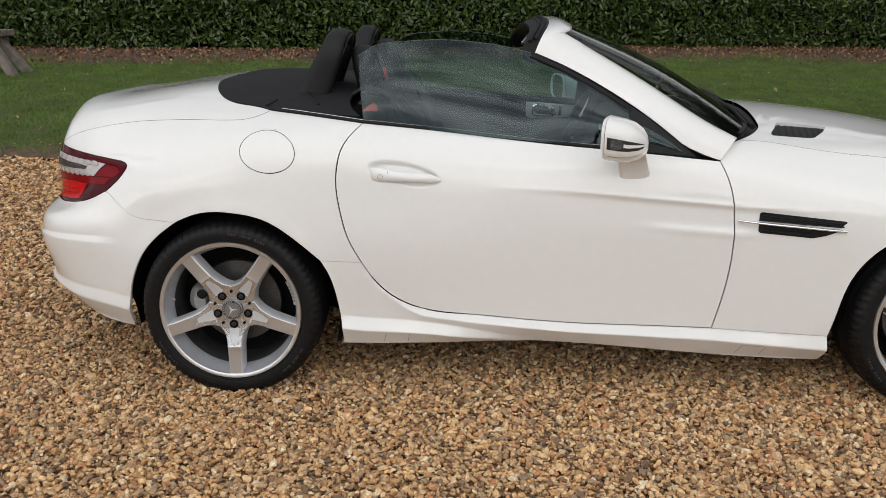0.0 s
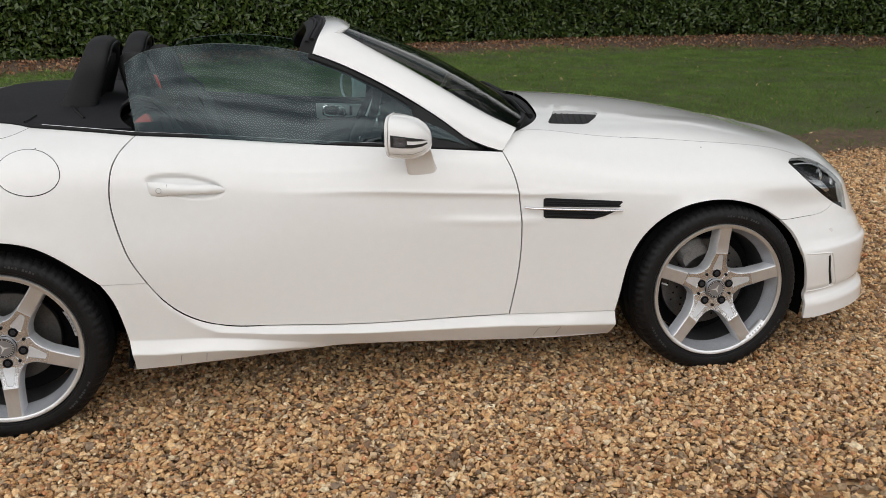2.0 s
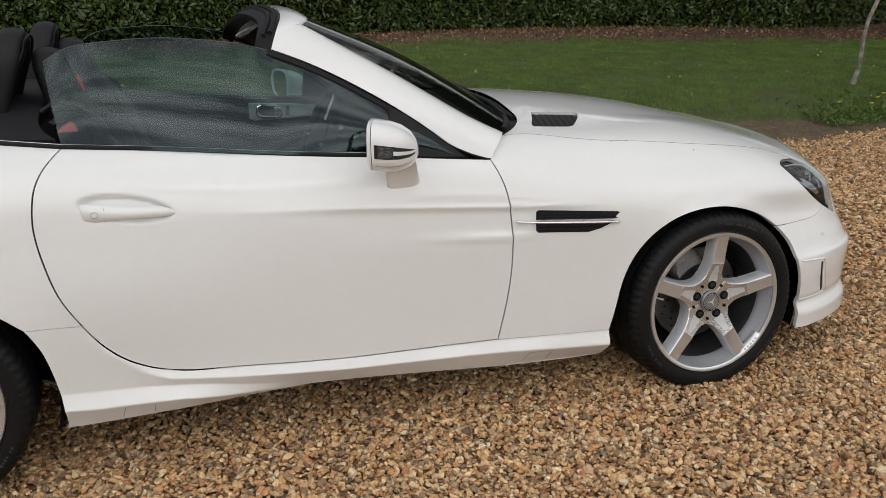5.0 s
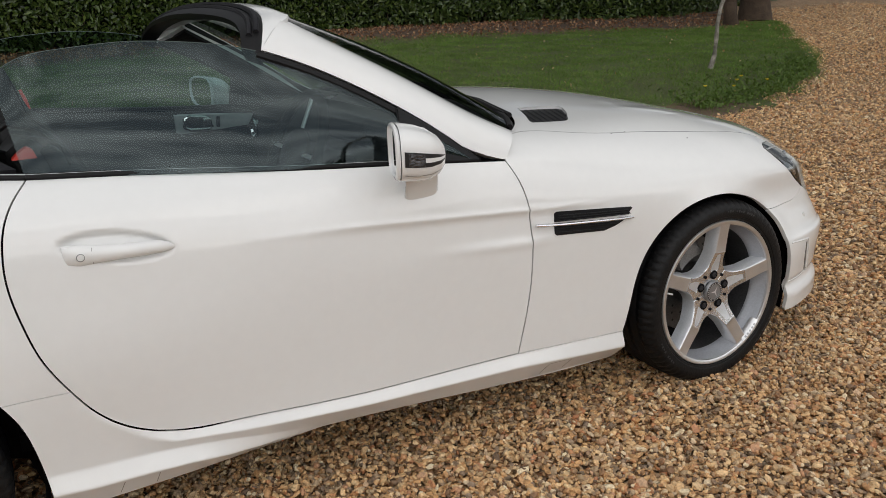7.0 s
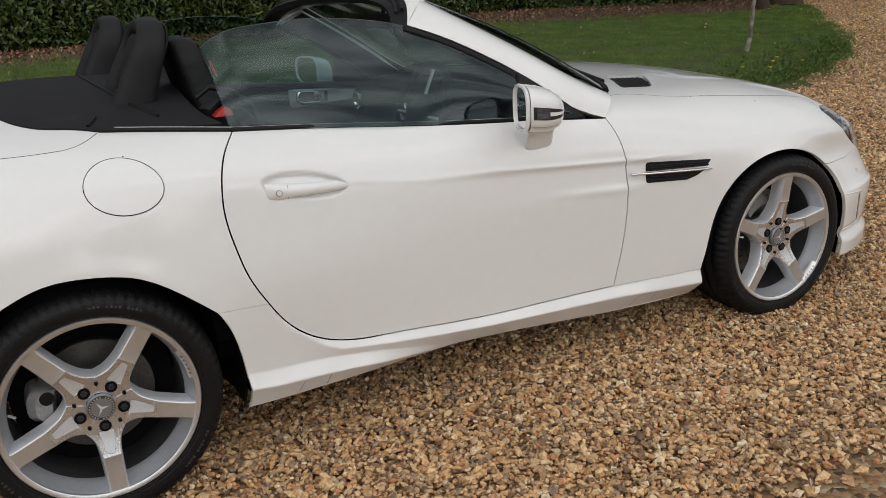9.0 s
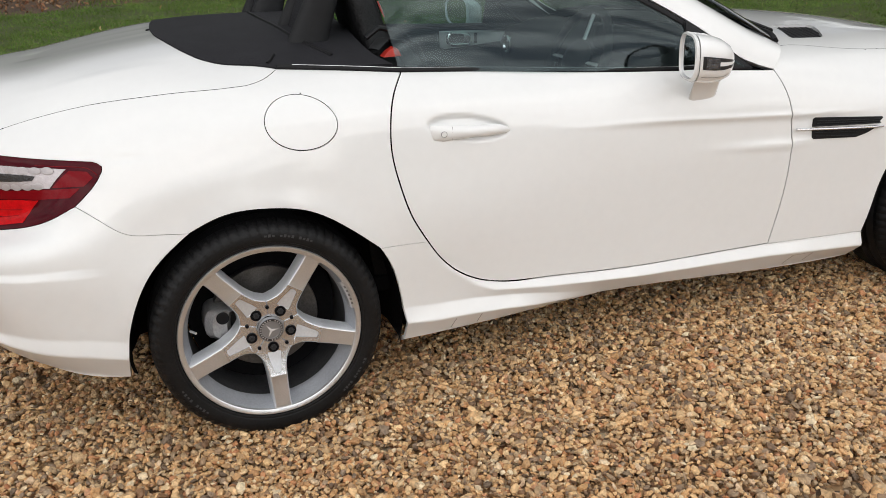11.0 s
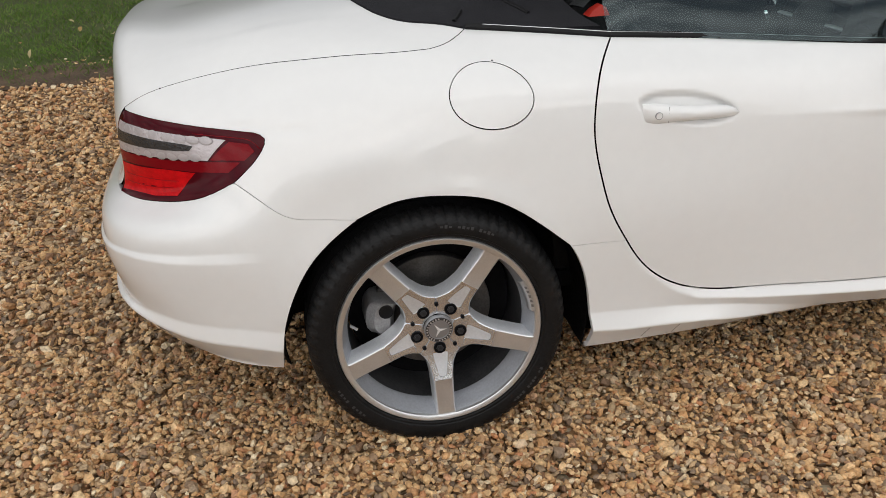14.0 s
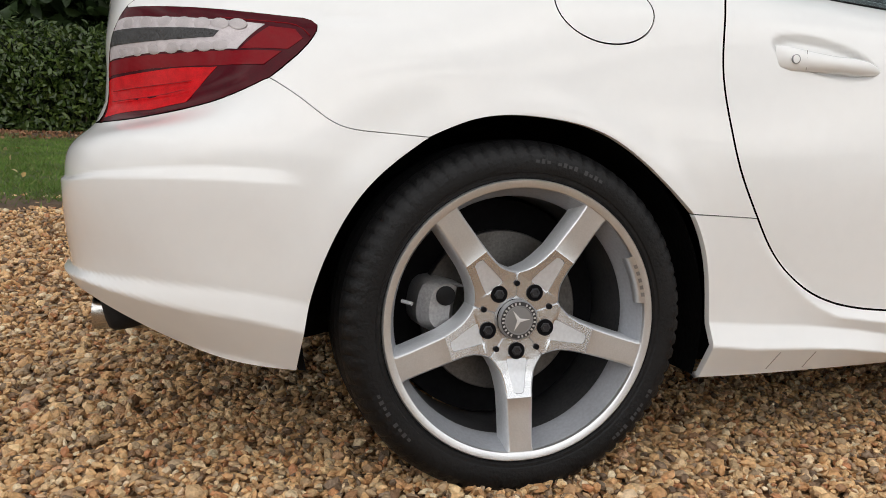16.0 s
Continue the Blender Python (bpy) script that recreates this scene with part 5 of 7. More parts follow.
for x, y, z in ((1.135, -0.44, 1.279), (1.142, -0.415, 1.281), (1.125, -0.39, 1.285), (1.155, -0.375, 1.278), (1.170, -0.40, 1.272)):
    part("dirt_speck", revolve([(0.0035, 0.0), (0.0, 0.001)], (0, 0, 0), 8), TRIM, header, "dark dirt speck").matrix_basis = pose(x, y, z + 0.003, 90, 0, 0)

# windscreen
n_a = 22
base = full([(1.700, 0.772, 0.905), (1.745, 0.70, 0.918), (1.790, 0.52, 0.935), (1.815, 0.25, 0.948), (1.820, 0.0, 0.952)], n_a)
head = full([(1.130, 0.585, 1.236), (1.150, 0.545, 1.244), (1.170, 0.44, 1.252), (1.186, 0.24, 1.258), (1.190, 0.0, 1.261)], n_a)
rows = []
for q in np.linspace(0, 1, 14):
    bow = np.array((0.30, 0, 0.55)) * 0.045 * math.sin(math.pi * q)
    rows.append(base + (head - base) * q + bow * (1 - 0.5 * np.abs(np.linspace(-1, 1, len(base))) ** 3)[:, None])
V = np.concatenate(rows)
k_ = len(base)
F = [(r * k_ + i, r * k_ + i + 1, (r + 1) * k_ + i + 1, (r + 1) * k_ + i) for r in range(13) for i in range(k_ - 1)]
ws = from_arrays("windscreen", V, F, SCREEN, car, "raked dark-tinted windscreen")
ws.visible_shadow = False
part("screen_rim", tube([tuple(p) for p in base[1:-1]], 0.010, 6), SEAL, ws, "black rim along the screen's foot")
# cowl and wipers
COWL = [(1.715, -0.752), (1.770, -0.692), (1.825, -0.602), (1.868, -0.422), (1.895, -0.20), (1.905, 0.0)]
cowl_uv = top(COWL) + straight((u_bon_rear, centre_v), (top([(1.60, -0.001), (1.60, -0.001)], False)[0][0], centre_v), 16) + top([(1.60, 0.0), (1.60, -0.30), (1.60, -0.55), (1.62, -0.70), (1.64, -0.80), (1.668, -0.80), (1.715, -0.752)])
cowl = panel("cowl", cowl_uv, TRIM, car, "black plastic scuttle below the windscreen", gap=0.0, raise_by=-0.012, both=True, depth=0.004)
for pts in ([(1.80, -0.62, 0.925), (1.80, -0.45, 0.955), (1.79, -0.15, 0.975), (1.775, 0.05, 0.985)], [(1.835, -0.10, 0.96), (1.82, 0.12, 0.98), (1.80, 0.45, 0.965)]):
    part("wiper_arm", tube(pts, [0.010, 0.008, 0.006, 0.004][:len(pts)], 8), SEAL, cowl, "black wiper arm")
    part("wiper_blade", tube([(x - 0.02, y, z + 0.008) for x, y, z in pts], 0.006, 6), RUBBER, cowl, "rubber wiper blade")

# side windows
for f_ in (1, -1):
    d_ = door_near if f_ > 0 else door_far
    low = smooth_line([(0.453, -0.736, 0.940), (0.720, -0.770, 0.916), (1.053, -0.796, 0.887), (1.313, -0.815, 0.869), (1.53, -0.825, 0.852)], 0.02)
    high = smooth_line([(0.425, -0.629, 1.155), (0.475, -0.636, 1.186), (0.58, -0.644, 1.205), (0.70, -0.650, 1.212), (0.82, -0.656, 1.206), (0.94, -0.664, 1.190), (1.03, -0.672, 1.168), (1.10, -0.693, 1.142), (1.25, -0.736, 1.068), (1.40, -0.783, 0.975), (1.50, -0.813, 0.900), (1.535, -0.826, 0.862)], 0.02)
    rs = lambda c, n: np.stack([np.interp(np.linspace(0, 1, n), np.concatenate([[0], np.cumsum(np.linalg.norm(np.diff(c, axis=0), axis=1))]) / np.sum(np.linalg.norm(np.diff(c, axis=0), axis=1)), c[:, i]) for i in range(3)], 1)
    low, high = rs(low, 60), rs(high, 60)
    rows = []
    for q in np.linspace(0, 1, 12):
        p = low + (high - low) * q
        p[:, 1] -= 0.016 * math.sin(math.pi * q)
        rows.append(p * np.array((1, f_, 1)))
    V = np.concatenate(rows)
    F = [(r * 60 + i, r * 60 + i + 1, (r + 1) * 60 + i + 1, (r + 1) * 60 + i) for r in range(11) for i in range(59)]
    g = from_arrays("window_glass", V, F, GLASS, d_, "tinted frameless side window, wound up")
    g.visible_shadow = False
    part("glass_edge", tube([tuple(p * np.array((1, f_, 1))) for p in high[:34]], 0.0011, 5), material("glass_edge_green", (0.08, 0.11, 0.105), 0.2) if f_ > 0 else bpy.data.materials["glass_edge_green"], g, "polished glass edge")
    tri = [(1.335, -0.822, 0.868), (1.562, -0.838, 0.852), (1.50, -0.820, 0.902), (1.40, -0.790, 0.975), (1.345, -0.775, 1.010)]
    bm = bmesh.new()
    a = [bm.verts.new((x, (y - 0.006) * f_, z)) for x, y, z in tri]
    b = [bm.verts.new((x, (y + 0.010) * f_, z)) for x, y, z in tri]
    bm.faces.new(a)
    bm.faces.new(b[::-1])
    for i in range(5):
        bm.faces.new((a[i], a[(i + 1) % 5], b[(i + 1) % 5], b[i]))
    bmesh.ops.bevel(bm, geom=bm.edges, offset=0.003, segments=2, affect="EDGES")
    part("mirror_triangle", bm, TRIM, d_, "black plastic corner cover", False)

# door mirrors


MIRROR_SWEEP = radians(-19)
INDICATOR = material("indicator_chrome", (0.10, 0.10, 0.105), 0.15, 0.9, vary=0.9, scale=90, bump=1.0, bump_scale=160)


def mirror_section(x):
    """Centre and half sizes of the housing at x."""
    w = np.interp(x, [1.206, 1.212, 1.235, 1.28, 1.32, 1.355, 1.375, 1.383], [0.965, 1.0, 1.01, 0.98, 0.88, 0.66, 0.38, 0.10])
    return (-0.958 + 0.03 * (x - 1.21), 0.926 - 0.10 * (x - 1.21)), (0.088 * w, 0.068 * w ** 0.9)


def mirror_ring(x, f_, n=40, grow=0.0, arc=(0, 2 * math.pi)):
    (cy, cz), (hy, hz) = mirror_section(x)
    out = []
    for a in np.linspace(arc[0], arc[1], n, endpoint=arc != (0, 2 * math.pi)):
        c, s_ = math.cos(a), math.sin(a)
        e = 0.62
        px_, py_ = x - 1.283, cy - (hy + grow) * math.copysign(abs(c) ** e, c) + 0.955
        ct_, st_ = math.cos(MIRROR_SWEEP), math.sin(MIRROR_SWEEP)
        out.append((1.305 + 0.74 * px_ * ct_ - py_ * st_, (-0.955 + 0.74 * px_ * st_ + py_ * ct_) * f_, cz + (hz + grow) * math.copysign(abs(s_) ** e, s_) + 0.008 * c * (s_ < 0)))
    return out


for f_ in (1, -1):
    bm = bmesh.new()
    loft_rings(bm, [mirror_ring(x, f_) for x in (1.222, 1.2225, 1.235, 1.255, 1.28, 1.30, 1.32, 1.338, 1.355, 1.367, 1.375, 1.380, 1.383)])
    wm = part("wing_mirror", bm, PAINT, car, "white door mirror with a clear indicator strip")
    bm = bmesh.new()
    back = mirror_ring(1.205, f_, grow=-0.004)
    loft_rings(bm, [mirror_ring(1.2195, f_, grow=-0.002), mirror_ring(1.2155, f_, grow=0.001), mirror_ring(1.207, f_, grow=0.0), mirror_ring(1.204, f_, grow=-0.005), mirror_ring(1.215, f_, grow=-0.010)], caps=False)
    part("mirror_rim", bm, PAINT, wm, "white rim of the mirror housing")
    bm = bmesh.new()
    bm.faces.new([bm.verts.new(p) for p in mirror_ring(1.213, f_, grow=-0.010)])
    part("mirror_glass", bm, MIRROR, wm, "silvered mirror glass", False)
    for nm, arc, mat_, gr, lab, xs in (("indicator_lens", (-0.26, 0.08), LAMP_BLACK, 0.0012, "dark-backed indicator strip", np.linspace(1.232, 1.374, 16)), ("indicator_front", (-0.22, 0.05), INDICATOR, 0.0022, "bright indicator reflector", np.linspace(1.245, 1.30, 8)), ("white_blade", (-0.11, -0.02), PAINT, 0.0026, "white blade across the indicator", np.linspace(1.300, 1.374, 10)), ("lower_split", (-0.66, -0.63), bpy.data.materials["grey_seam"], 0.0010, "thin split line", np.linspace(1.232, 1.368, 12))):
        bm = bmesh.new()
        loft_rings(bm, [mirror_ring(x, f_, 12, gr, arc) for x in xs], closed=False, caps=False)
        part(nm, bm, mat_, wm, lab)
    rings = []
    for q in np.linspace(0, 1, 8):
        c = Vector((1.362, -0.864, 0.789)).lerp(Vector((1.330, -0.945, 0.885)), q)
        rings.append([(c.x + (0.049 - 0.006 * q) * math.cos(a), (c.y - 0.030 * math.sin(a) * (0.3 + 0.7 * q)) * f_, c.z + (0.041 - 0.022 * q) * math.sin(a)) for a in np.linspace(0, 2 * math.pi, 24, endpoint=False)])
    bm = bmesh.new()
    loft_rings(bm, rings)
    part("mirror_foot", bm, PAINT, wm, "white mirror foot on the door")

# ---- rear deck, roll hoops ----
cover_out = top(COVER) + straight((u_cover, centre_v), (top([(0.40, -0.001), (0.40, -0.001)], False)[0][0], centre_v), 40) + top([(0.40, 0.0), (0.40, -0.35), (0.39, -0.60), (0.41, -0.68), (0.44, -0.718)]) + top([(0.44, -0.720), (0.281, -0.712), (0.127, -0.692)])
deck = panel("roof_cover", cover_out, SOFT, car, "black grained cover over the stowed roof", gap=0.001, raise_by=0.004, both=True, depth=0.012)
for f_ in (1, -1):
    for pts in ([(0.215, -0.52), (0.255, -0.60), (0.285, -0.655)], [(0.105, -0.665), (0.118, -0.645), (0.130, -0.62)]):
        line = []
        for x, y in smooth_line(pts, 0.02):
            h = above(x, y)
            line.append((x, y * f_, h.z + 0.005))
        part("cover_split", tube(line, 0.005, 6), SEAL, deck, "dark split line in the cover")
    line = []
    for x, y in smooth_line([(0.18, 0.0), (0.185, -0.25), (0.215, -0.52)], 0.03):
        h = above(x, min(y, -0.001))
        line.append((x, y * f_, h.z + 0.005))
    part("cover_split", tube(line, 0.005, 6), SEAL, deck, "dark split line in the cover")


def hoop(y_out, y_in):
    """Padded roll hoop behind one seat."""
    s = 1 if y_out > 0 else -1
    path = [(0.225, y_out, 0.96), (0.255, y_out, 1.03), (0.290, y_out, 1.11), (0.314, y_out - s * 0.004, 1.165), (0.325, y_out - s * 0.03, 1.203), (0.328, y_out - s * 0.08, 1.217), (0.329, (y_out + y_in) / 2, 1.221), (0.328, y_in + s * 0.08, 1.217), (0.325, y_in + s * 0.03, 1.203), (0.314, y_in + s * 0.004, 1.165), (0.290, y_in, 1.11), (0.255, y_in, 1.03), (0.225, y_in, 0.96)]
    pts = smooth_line(path, 0.02)
    bm = bmesh.new()
    rings = []
    for i, p in enumerate(pts):
        d = Vector(pts[min(i + 1, len(pts) - 1)] - pts[max(i - 1, 0)]).normalized()
        ax = Vector((1, 0, 0)) - d * d.x
        ax.normalize()
        w = d.cross(ax)
        low_ = 1 - np.clip((p[2] - 0.96) / 0.26, 0, 1)
        hx, hw = 0.036 + 0.026 * low_, 0.022 + 0.008 * low_
        rings.append([tuple(Vector(p) + ax * hx * math.copysign(abs(math.cos(a)) ** 0.7, math.cos(a)) + w * hw * math.copysign(abs(math.sin(a)) ** 0.7, math.sin(a))) for a in np.linspace(0, 2 * math.pi, 16, endpoint=False)])
    loft_rings(bm, rings)
    h = part("roll_hoop", bm, TRIM, car, "black padded roll hoop behind the seat")
    part("hoop_panel", block((0.062, abs(y_out - y_in) - 0.02, 0.25), (0.278, (y_out + y_in) / 2, 1.075), (0, 22, 0), 0.02), SOFT, h, "dark infill panel of the hoop")
    part("hoop_piping", tube([(p[0] + 0.045 * (1.2 - 0.2 * p[2]), p[1], p[2]) for p in pts[4:-4]], 0.004, 6), SEAL, h, "piping along the hoop's edge")


hoop(-0.525, -0.285)
hoop(0.525, 0.285)

# ---- cabin ----
tub = part("cabin_tub", block((1.42, 1.40, 0.05), (1.05, 0, 0.30), bevel=0.01), SHELL, car, "dark carpeted cabin floor")
part("bulkhead", block((0.06, 1.38, 0.62), (0.345, 0, 0.62), (0, -6, 0), 0.02), LEATHER, tub, "black bulkhead behind the seats")
part("centre_tunnel", block((1.15, 0.20, 0.36), (1.05, 0, 0.46), bevel=0.04, segments=4), TRIM, tub, "black centre console")
part("gear_lever", tube([(1.18, 0.0, 0.63), (1.175, 0, 0.70), (1.17, 0, 0.735)], [0.014, 0.012, 0.026], 12), LEATHER, tub, "gear lever")
bm = bmesh.new()
rings = []
for y in np.linspace(-0.735, 0.735, 31):
    hump = 0.045 * math.exp(-((y + 0.37) / 0.17) ** 2)
    e = 1 - 0.25 * abs(y / 0.735) ** 4
    rings.append([(x, y, z) for x, z in ((1.72, 0.86), (1.66, 0.895 * 1.0), (1.56, 0.885 + hump * 0.6), (1.45, 0.862 + hump), (1.40, 0.845 + hump), (1.375, 0.80 + hump * 0.5), (1.39, 0.70), (1.42, 0.55), (1.50, 0.42), (1.70, 0.40))])
loft_rings(bm, rings)
dash = part("dashboard", bm, LEATHER, car, "black dashboard with silver round air vents")
for y in (-0.62, -0.14, 0.14, 0.62):
    part("air_vent", revolve([(0.040, 0.0), (0.042, -0.012), (0.036, -0.016), (0.030, -0.006), (0.0, -0.004)], (0, 0, 0), 28), CHROME, dash, "round silver air vent").matrix_basis = pose(1.385, y, 0.795, 0, 0, -90)
# steering wheel before the right-hand seat
sw = pose(1.20, -0.37, 0.855, 0, -66, 0)
bm = bmesh.new()
rings = []
for k in range(48):
    a = 2 * math.pi * k / 48
    c = Vector((math.cos(a) * 0.178, math.sin(a) * 0.178, 0))
    d = Vector((math.cos(a), math.sin(a), 0))
    rings.append([sw @ (c + d * 0.016 * math.cos(b) + Vector((0, 0, 0.016 * math.sin(b)))) for b in np.linspace(0, 2 * math.pi, 10, endpoint=False)])
loft_rings(bm, rings + [rings[0]], caps=False)
steer = part("steering_wheel", bm, LEATHER, car, "black leather steering wheel with silver spokes")
bm = bmesh.new()
bmesh.ops.create_uvsphere(bm, u_segments=20, v_segments=10, radius=1)
bmesh.ops.transform(bm, matrix=sw @ Matrix.Diagonal((0.075, 0.085, 0.03, 1)), verts=bm.verts)
part("airbag_boss", bm, TRIM, steer, "round horn boss")
for a in (0, 180, 90, 270):
    e = sw @ Vector((0.17 * math.cos(radians(a)), 0.17 * math.sin(radians(a)), 0))
    s_ = sw @ Vector((0.05 * math.cos(radians(a)), 0.05 * math.sin(radians(a)), 0))
    part("spoke", tube([s_, e], 0.010, 8, 0.5), SILVER, steer, "silver steering spoke")
part("column", tube([sw @ Vector((0, 0, -0.02)), (1.42, -0.37, 0.76)], 0.045, 14), TRIM, steer, "steering column")
part("cluster_hood", block((0.14, 0.36, 0.09), (1.42, -0.37, 0.90), (0, 10, 0), 0.04, 4), LEATHER, dash, "hooded instrument cluster")
part("inner_mirror", block((0.02, 0.22, 0.055), (1.24, 0.0, 1.165), (0, 10, 0), 0.008), TRIM, header, "black inner mirror")
part("mirror_stem", tube([(1.245, 0, 1.165), (1.26, 0, 1.205), (1.245, 0, 1.235)], 0.009, 8), TRIM, header, "mirror stem")


def car_seat(y0):
    """Bucket seat with its head rest in one piece."""
    bm = bmesh.new()
    rings = []
    for z, x, hw, hd in ((0.42, 0.60, 0.24, 0.07), (0.55, 0.575, 0.25, 0.075), (0.70, 0.545, 0.255, 0.075), (0.85, 0.505, 0.24, 0.07), (0.95, 0.475, 0.20, 0.062), (1.00, 0.458, 0.155, 0.056), (1.05, 0.443, 0.135, 0.054), (1.10, 0.430, 0.130, 0.053), (1.14, 0.420, 0.118, 0.050), (1.17, 0.412, 0.085, 0.040), (1.182, 0.408, 0.035, 0.018)):
        ring = []
        for a in np.linspace(0, 2 * math.pi, 28, endpoint=False):
            c, s_ = math.cos(a), math.sin(a)
            wing = 0.035 * abs(s_) ** 3 * (z < 0.95)
            ring.append((x + hd * math.copysign(abs(c) ** 0.6, c) + wing, y0 + hw * math.copysign(abs(s_) ** 0.6, s_), z))
        rings.append(ring)
    loft_rings(bm, rings)
    seat = part("seat", bm, LEATHER, car, "black leather bucket seat with fixed head rest")
    part("cushion", block((0.52, 0.48, 0.17), (0.86, y0, 0.46), (0, -6, 0), 0.06, 4), LEATHER, seat, "black seat cushion")
    for s_ in (-1, 1):
        part("side_bolster", tube([(0.64, y0 + s_ * 0.225, 0.52), (0.63, y0 + s_ * 0.235, 0.70), (0.57, y0 + s_ * 0.215, 0.88), (0.52, y0 + s_ * 0.17, 0.97)], [0.05, 0.055, 0.045, 0.02], 10), LEATHER, seat, "padded side bolster")
    for s_ in (-1, 1):
        part("stitched_seam", tube([(0.498, y0 + s_ * 0.085, 1.02), (0.482, y0 + s_ * 0.08, 1.10), (0.462, y0 + s_ * 0.065, 1.155)], 0.003, 5), SEAL, seat, "stitched seam")
    s_ = -1 if y0 < 0 else 1
    seat_belt = part("belt_webbing", tube([(0.42, s_ * 0.60, 0.985), (0.455, s_ * 0.585, 1.012), (0.50, s_ * 0.55, 1.00), (0.575, s_ * 0.50, 0.93), (0.64, s_ * 0.36, 0.76), (0.70, s_ * 0.22, 0.60)], 0.026, 8, 0.14), BELT, seat, "grey seat belt webbing")
    return seat


car_seat(-0.37)
car_seat(0.37)
for f_ in (1, -1):
    bm = bmesh.new()
    loft_rings(bm, [[(x, y * f_, z) for x, z, y in ring] for ring in ([(0.437, 0.966, -0.645), (0.490, 0.966, -0.645), (0.484, 0.984, -0.637), (0.472, 0.991, -0.634), (0.450, 0.979, -0.640)], [(0.437, 0.966, -0.605), (0.490, 0.966, -0.605), (0.484, 0.984, -0.605), (0.472, 0.991, -0.605), (0.450, 0.979, -0.605)])])
    part("belt_guide", bm, RED, car, "red seat belt guide beside the seat")
    if f_ > 0:
        part("belt_tongue", tube([(0.490, -0.43 * f_, 1.105), (0.498, -0.434 * f_, 1.080), (0.505, -0.438 * f_, 1.058)], [0.006, 0.0075, 0.003], 8, 0.5), RED, car, "red tag on the head rest")
    part("guide_arm", tube([(0.40, -0.60 * f_, 1.02), (0.44, -0.60 * f_, 1.045), (0.50, -0.605 * f_, 1.03), (0.55, -0.615 * f_, 0.985), (0.565, -0.62 * f_, 0.94)], 0.014, 10, 0.6), TRIM, car, "dark belt guide arm")
    # inner door card
    d_ = door_near if f_ > 0 else door_far
    bm = bmesh.new()
    rings = []
    for x in np.linspace(0.47, 1.62, 24):
        zt = np.interp(x, [0.455, 0.72, 1.053, 1.313, 1.64], [0.935, 0.908, 0.878, 0.860, 0.835])
        tuck = float(np.interp(x, [0.45, 0.72, 1.10], [0.062, 0.036, 0.0]))
        rings.append([(x, -y * f_, z) for y, z in ((0.775 - tuck, zt - 0.2 * tuck), (0.735 - tuck, zt + 0.004), (0.715 - 0.7 * tuck, zt - 0.02), (0.705, zt - 0.12), (0.690, zt - 0.20), (0.660, zt - 0.235), (0.665, zt - 0.28), (0.705, zt - 0.32), (0.715, 0.34), (0.775, 0.33))])
    loft_rings(bm, rings)
    card = part("door_card", bm, LEATHER, d_, "black inner door card")
    bm = bmesh.new()
    rings = []
    for x, z0, z1 in ((1.08, 0.795, 0.868), (1.10, 0.787, 0.868), (1.20, 0.789, 0.862), (1.32, 0.795, 0.852), (1.45, 0.800, 0.838), (1.50, 0.808, 0.826)):
        rings.append([(x, -y * f_, z) for y, z in ((0.712, z0), (0.697, z0 + 0.004), (0.697, z1 - 0.004), (0.712, z1))])
    loft_rings(bm, rings)
    trim_ = part("door_trim", bm, SILVER, card, "brushed silver trim round the inner handle")
    part("handle_bowl", block((0.112, 0.012, 0.050), (1.165, -0.692 * f_, 0.829), (0, 4, 0), 0.014, 3), SEAL, card, "dark handle recess")
    ring = [(1.115, -0.687 * f_, 0.832), (1.118, -0.687 * f_, 0.851), (1.135, -0.686 * f_, 0.857), (1.20, -0.686 * f_, 0.850), (1.218, -0.687 * f_, 0.838), (1.222, -0.687 * f_, 0.812), (1.205, -0.687 * f_, 0.803), (1.135, -0.687 * f_, 0.806), (1.118, -0.687 * f_, 0.815), (1.115, -0.687 * f_, 0.832)]
    part("inner_handle", tube(ring, 0.0075, 8), CHROME, card, "chrome inner door handle")
    part("lever", block((0.028, 0.012, 0.040), (1.200, -0.684 * f_, 0.829), (0, 6, 0), 0.006), CHROME, card, "chrome release lever")
    part("switch", block((0.014, 0.006, 0.044), (1.250, -0.694 * f_, 0.826), (0, 4, 0), 0.004), SEAL, card, "black switch beside the handle")

# ---- exhaust, rear valance, aerial ----
part("rear_valance", block((0.14, 1.12, 0.10), (-0.655, 0, 0.292), (0, -14, 0), 0.03, 3), TRIM, car, "black lower rear valance")
for f_ in (1, -1):
    bm = bmesh.new()
    rings = []
    for x, gr in ((-0.50, 0), (-0.66, 0), (-0.738, 0), (-0.743, -0.002), (-0.738, -0.005), (-0.66, -0.006)):
        rings.append([(x, (-0.47 + (0.062 + gr) * math.copysign(abs(math.cos(a)) ** 0.6, math.cos(a))) * f_, 0.262 + (0.034 + gr) * math.copysign(abs(math.sin(a)) ** 0.6, math.sin(a))) for a in np.linspace(0, 2 * math.pi, 28, endpoint=False)])
    loft_rings(bm, rings, caps=False)
    part("exhaust_tip", bm, PIPE, car, "polished oval exhaust tip")
for x, y, z in ((-0.735, -0.024, 0.944), (0.162, -0.803, 0.922), (-0.576, -0.640, 0.884), (1.655, -0.79, 0.905), (2.10, -0.745, 0.862), (2.16, -0.735, 0.858), (2.40, -0.765, 0.815)):
    p_, n_, _, _ = TREE.find_nearest(Vector((x, y, z)))
    bm = bmesh.new()
    bmesh.ops.create_uvsphere(bm, u_segments=8, v_segments=5, radius=0.0021)
    bmesh.ops.translate(bm, vec=p_, verts=bm.verts)
    part("dirt_speck", bm, TRIM, car, "dark dirt speck on the paint")

# ---- ground ----
rng = np.random.default_rng(7)
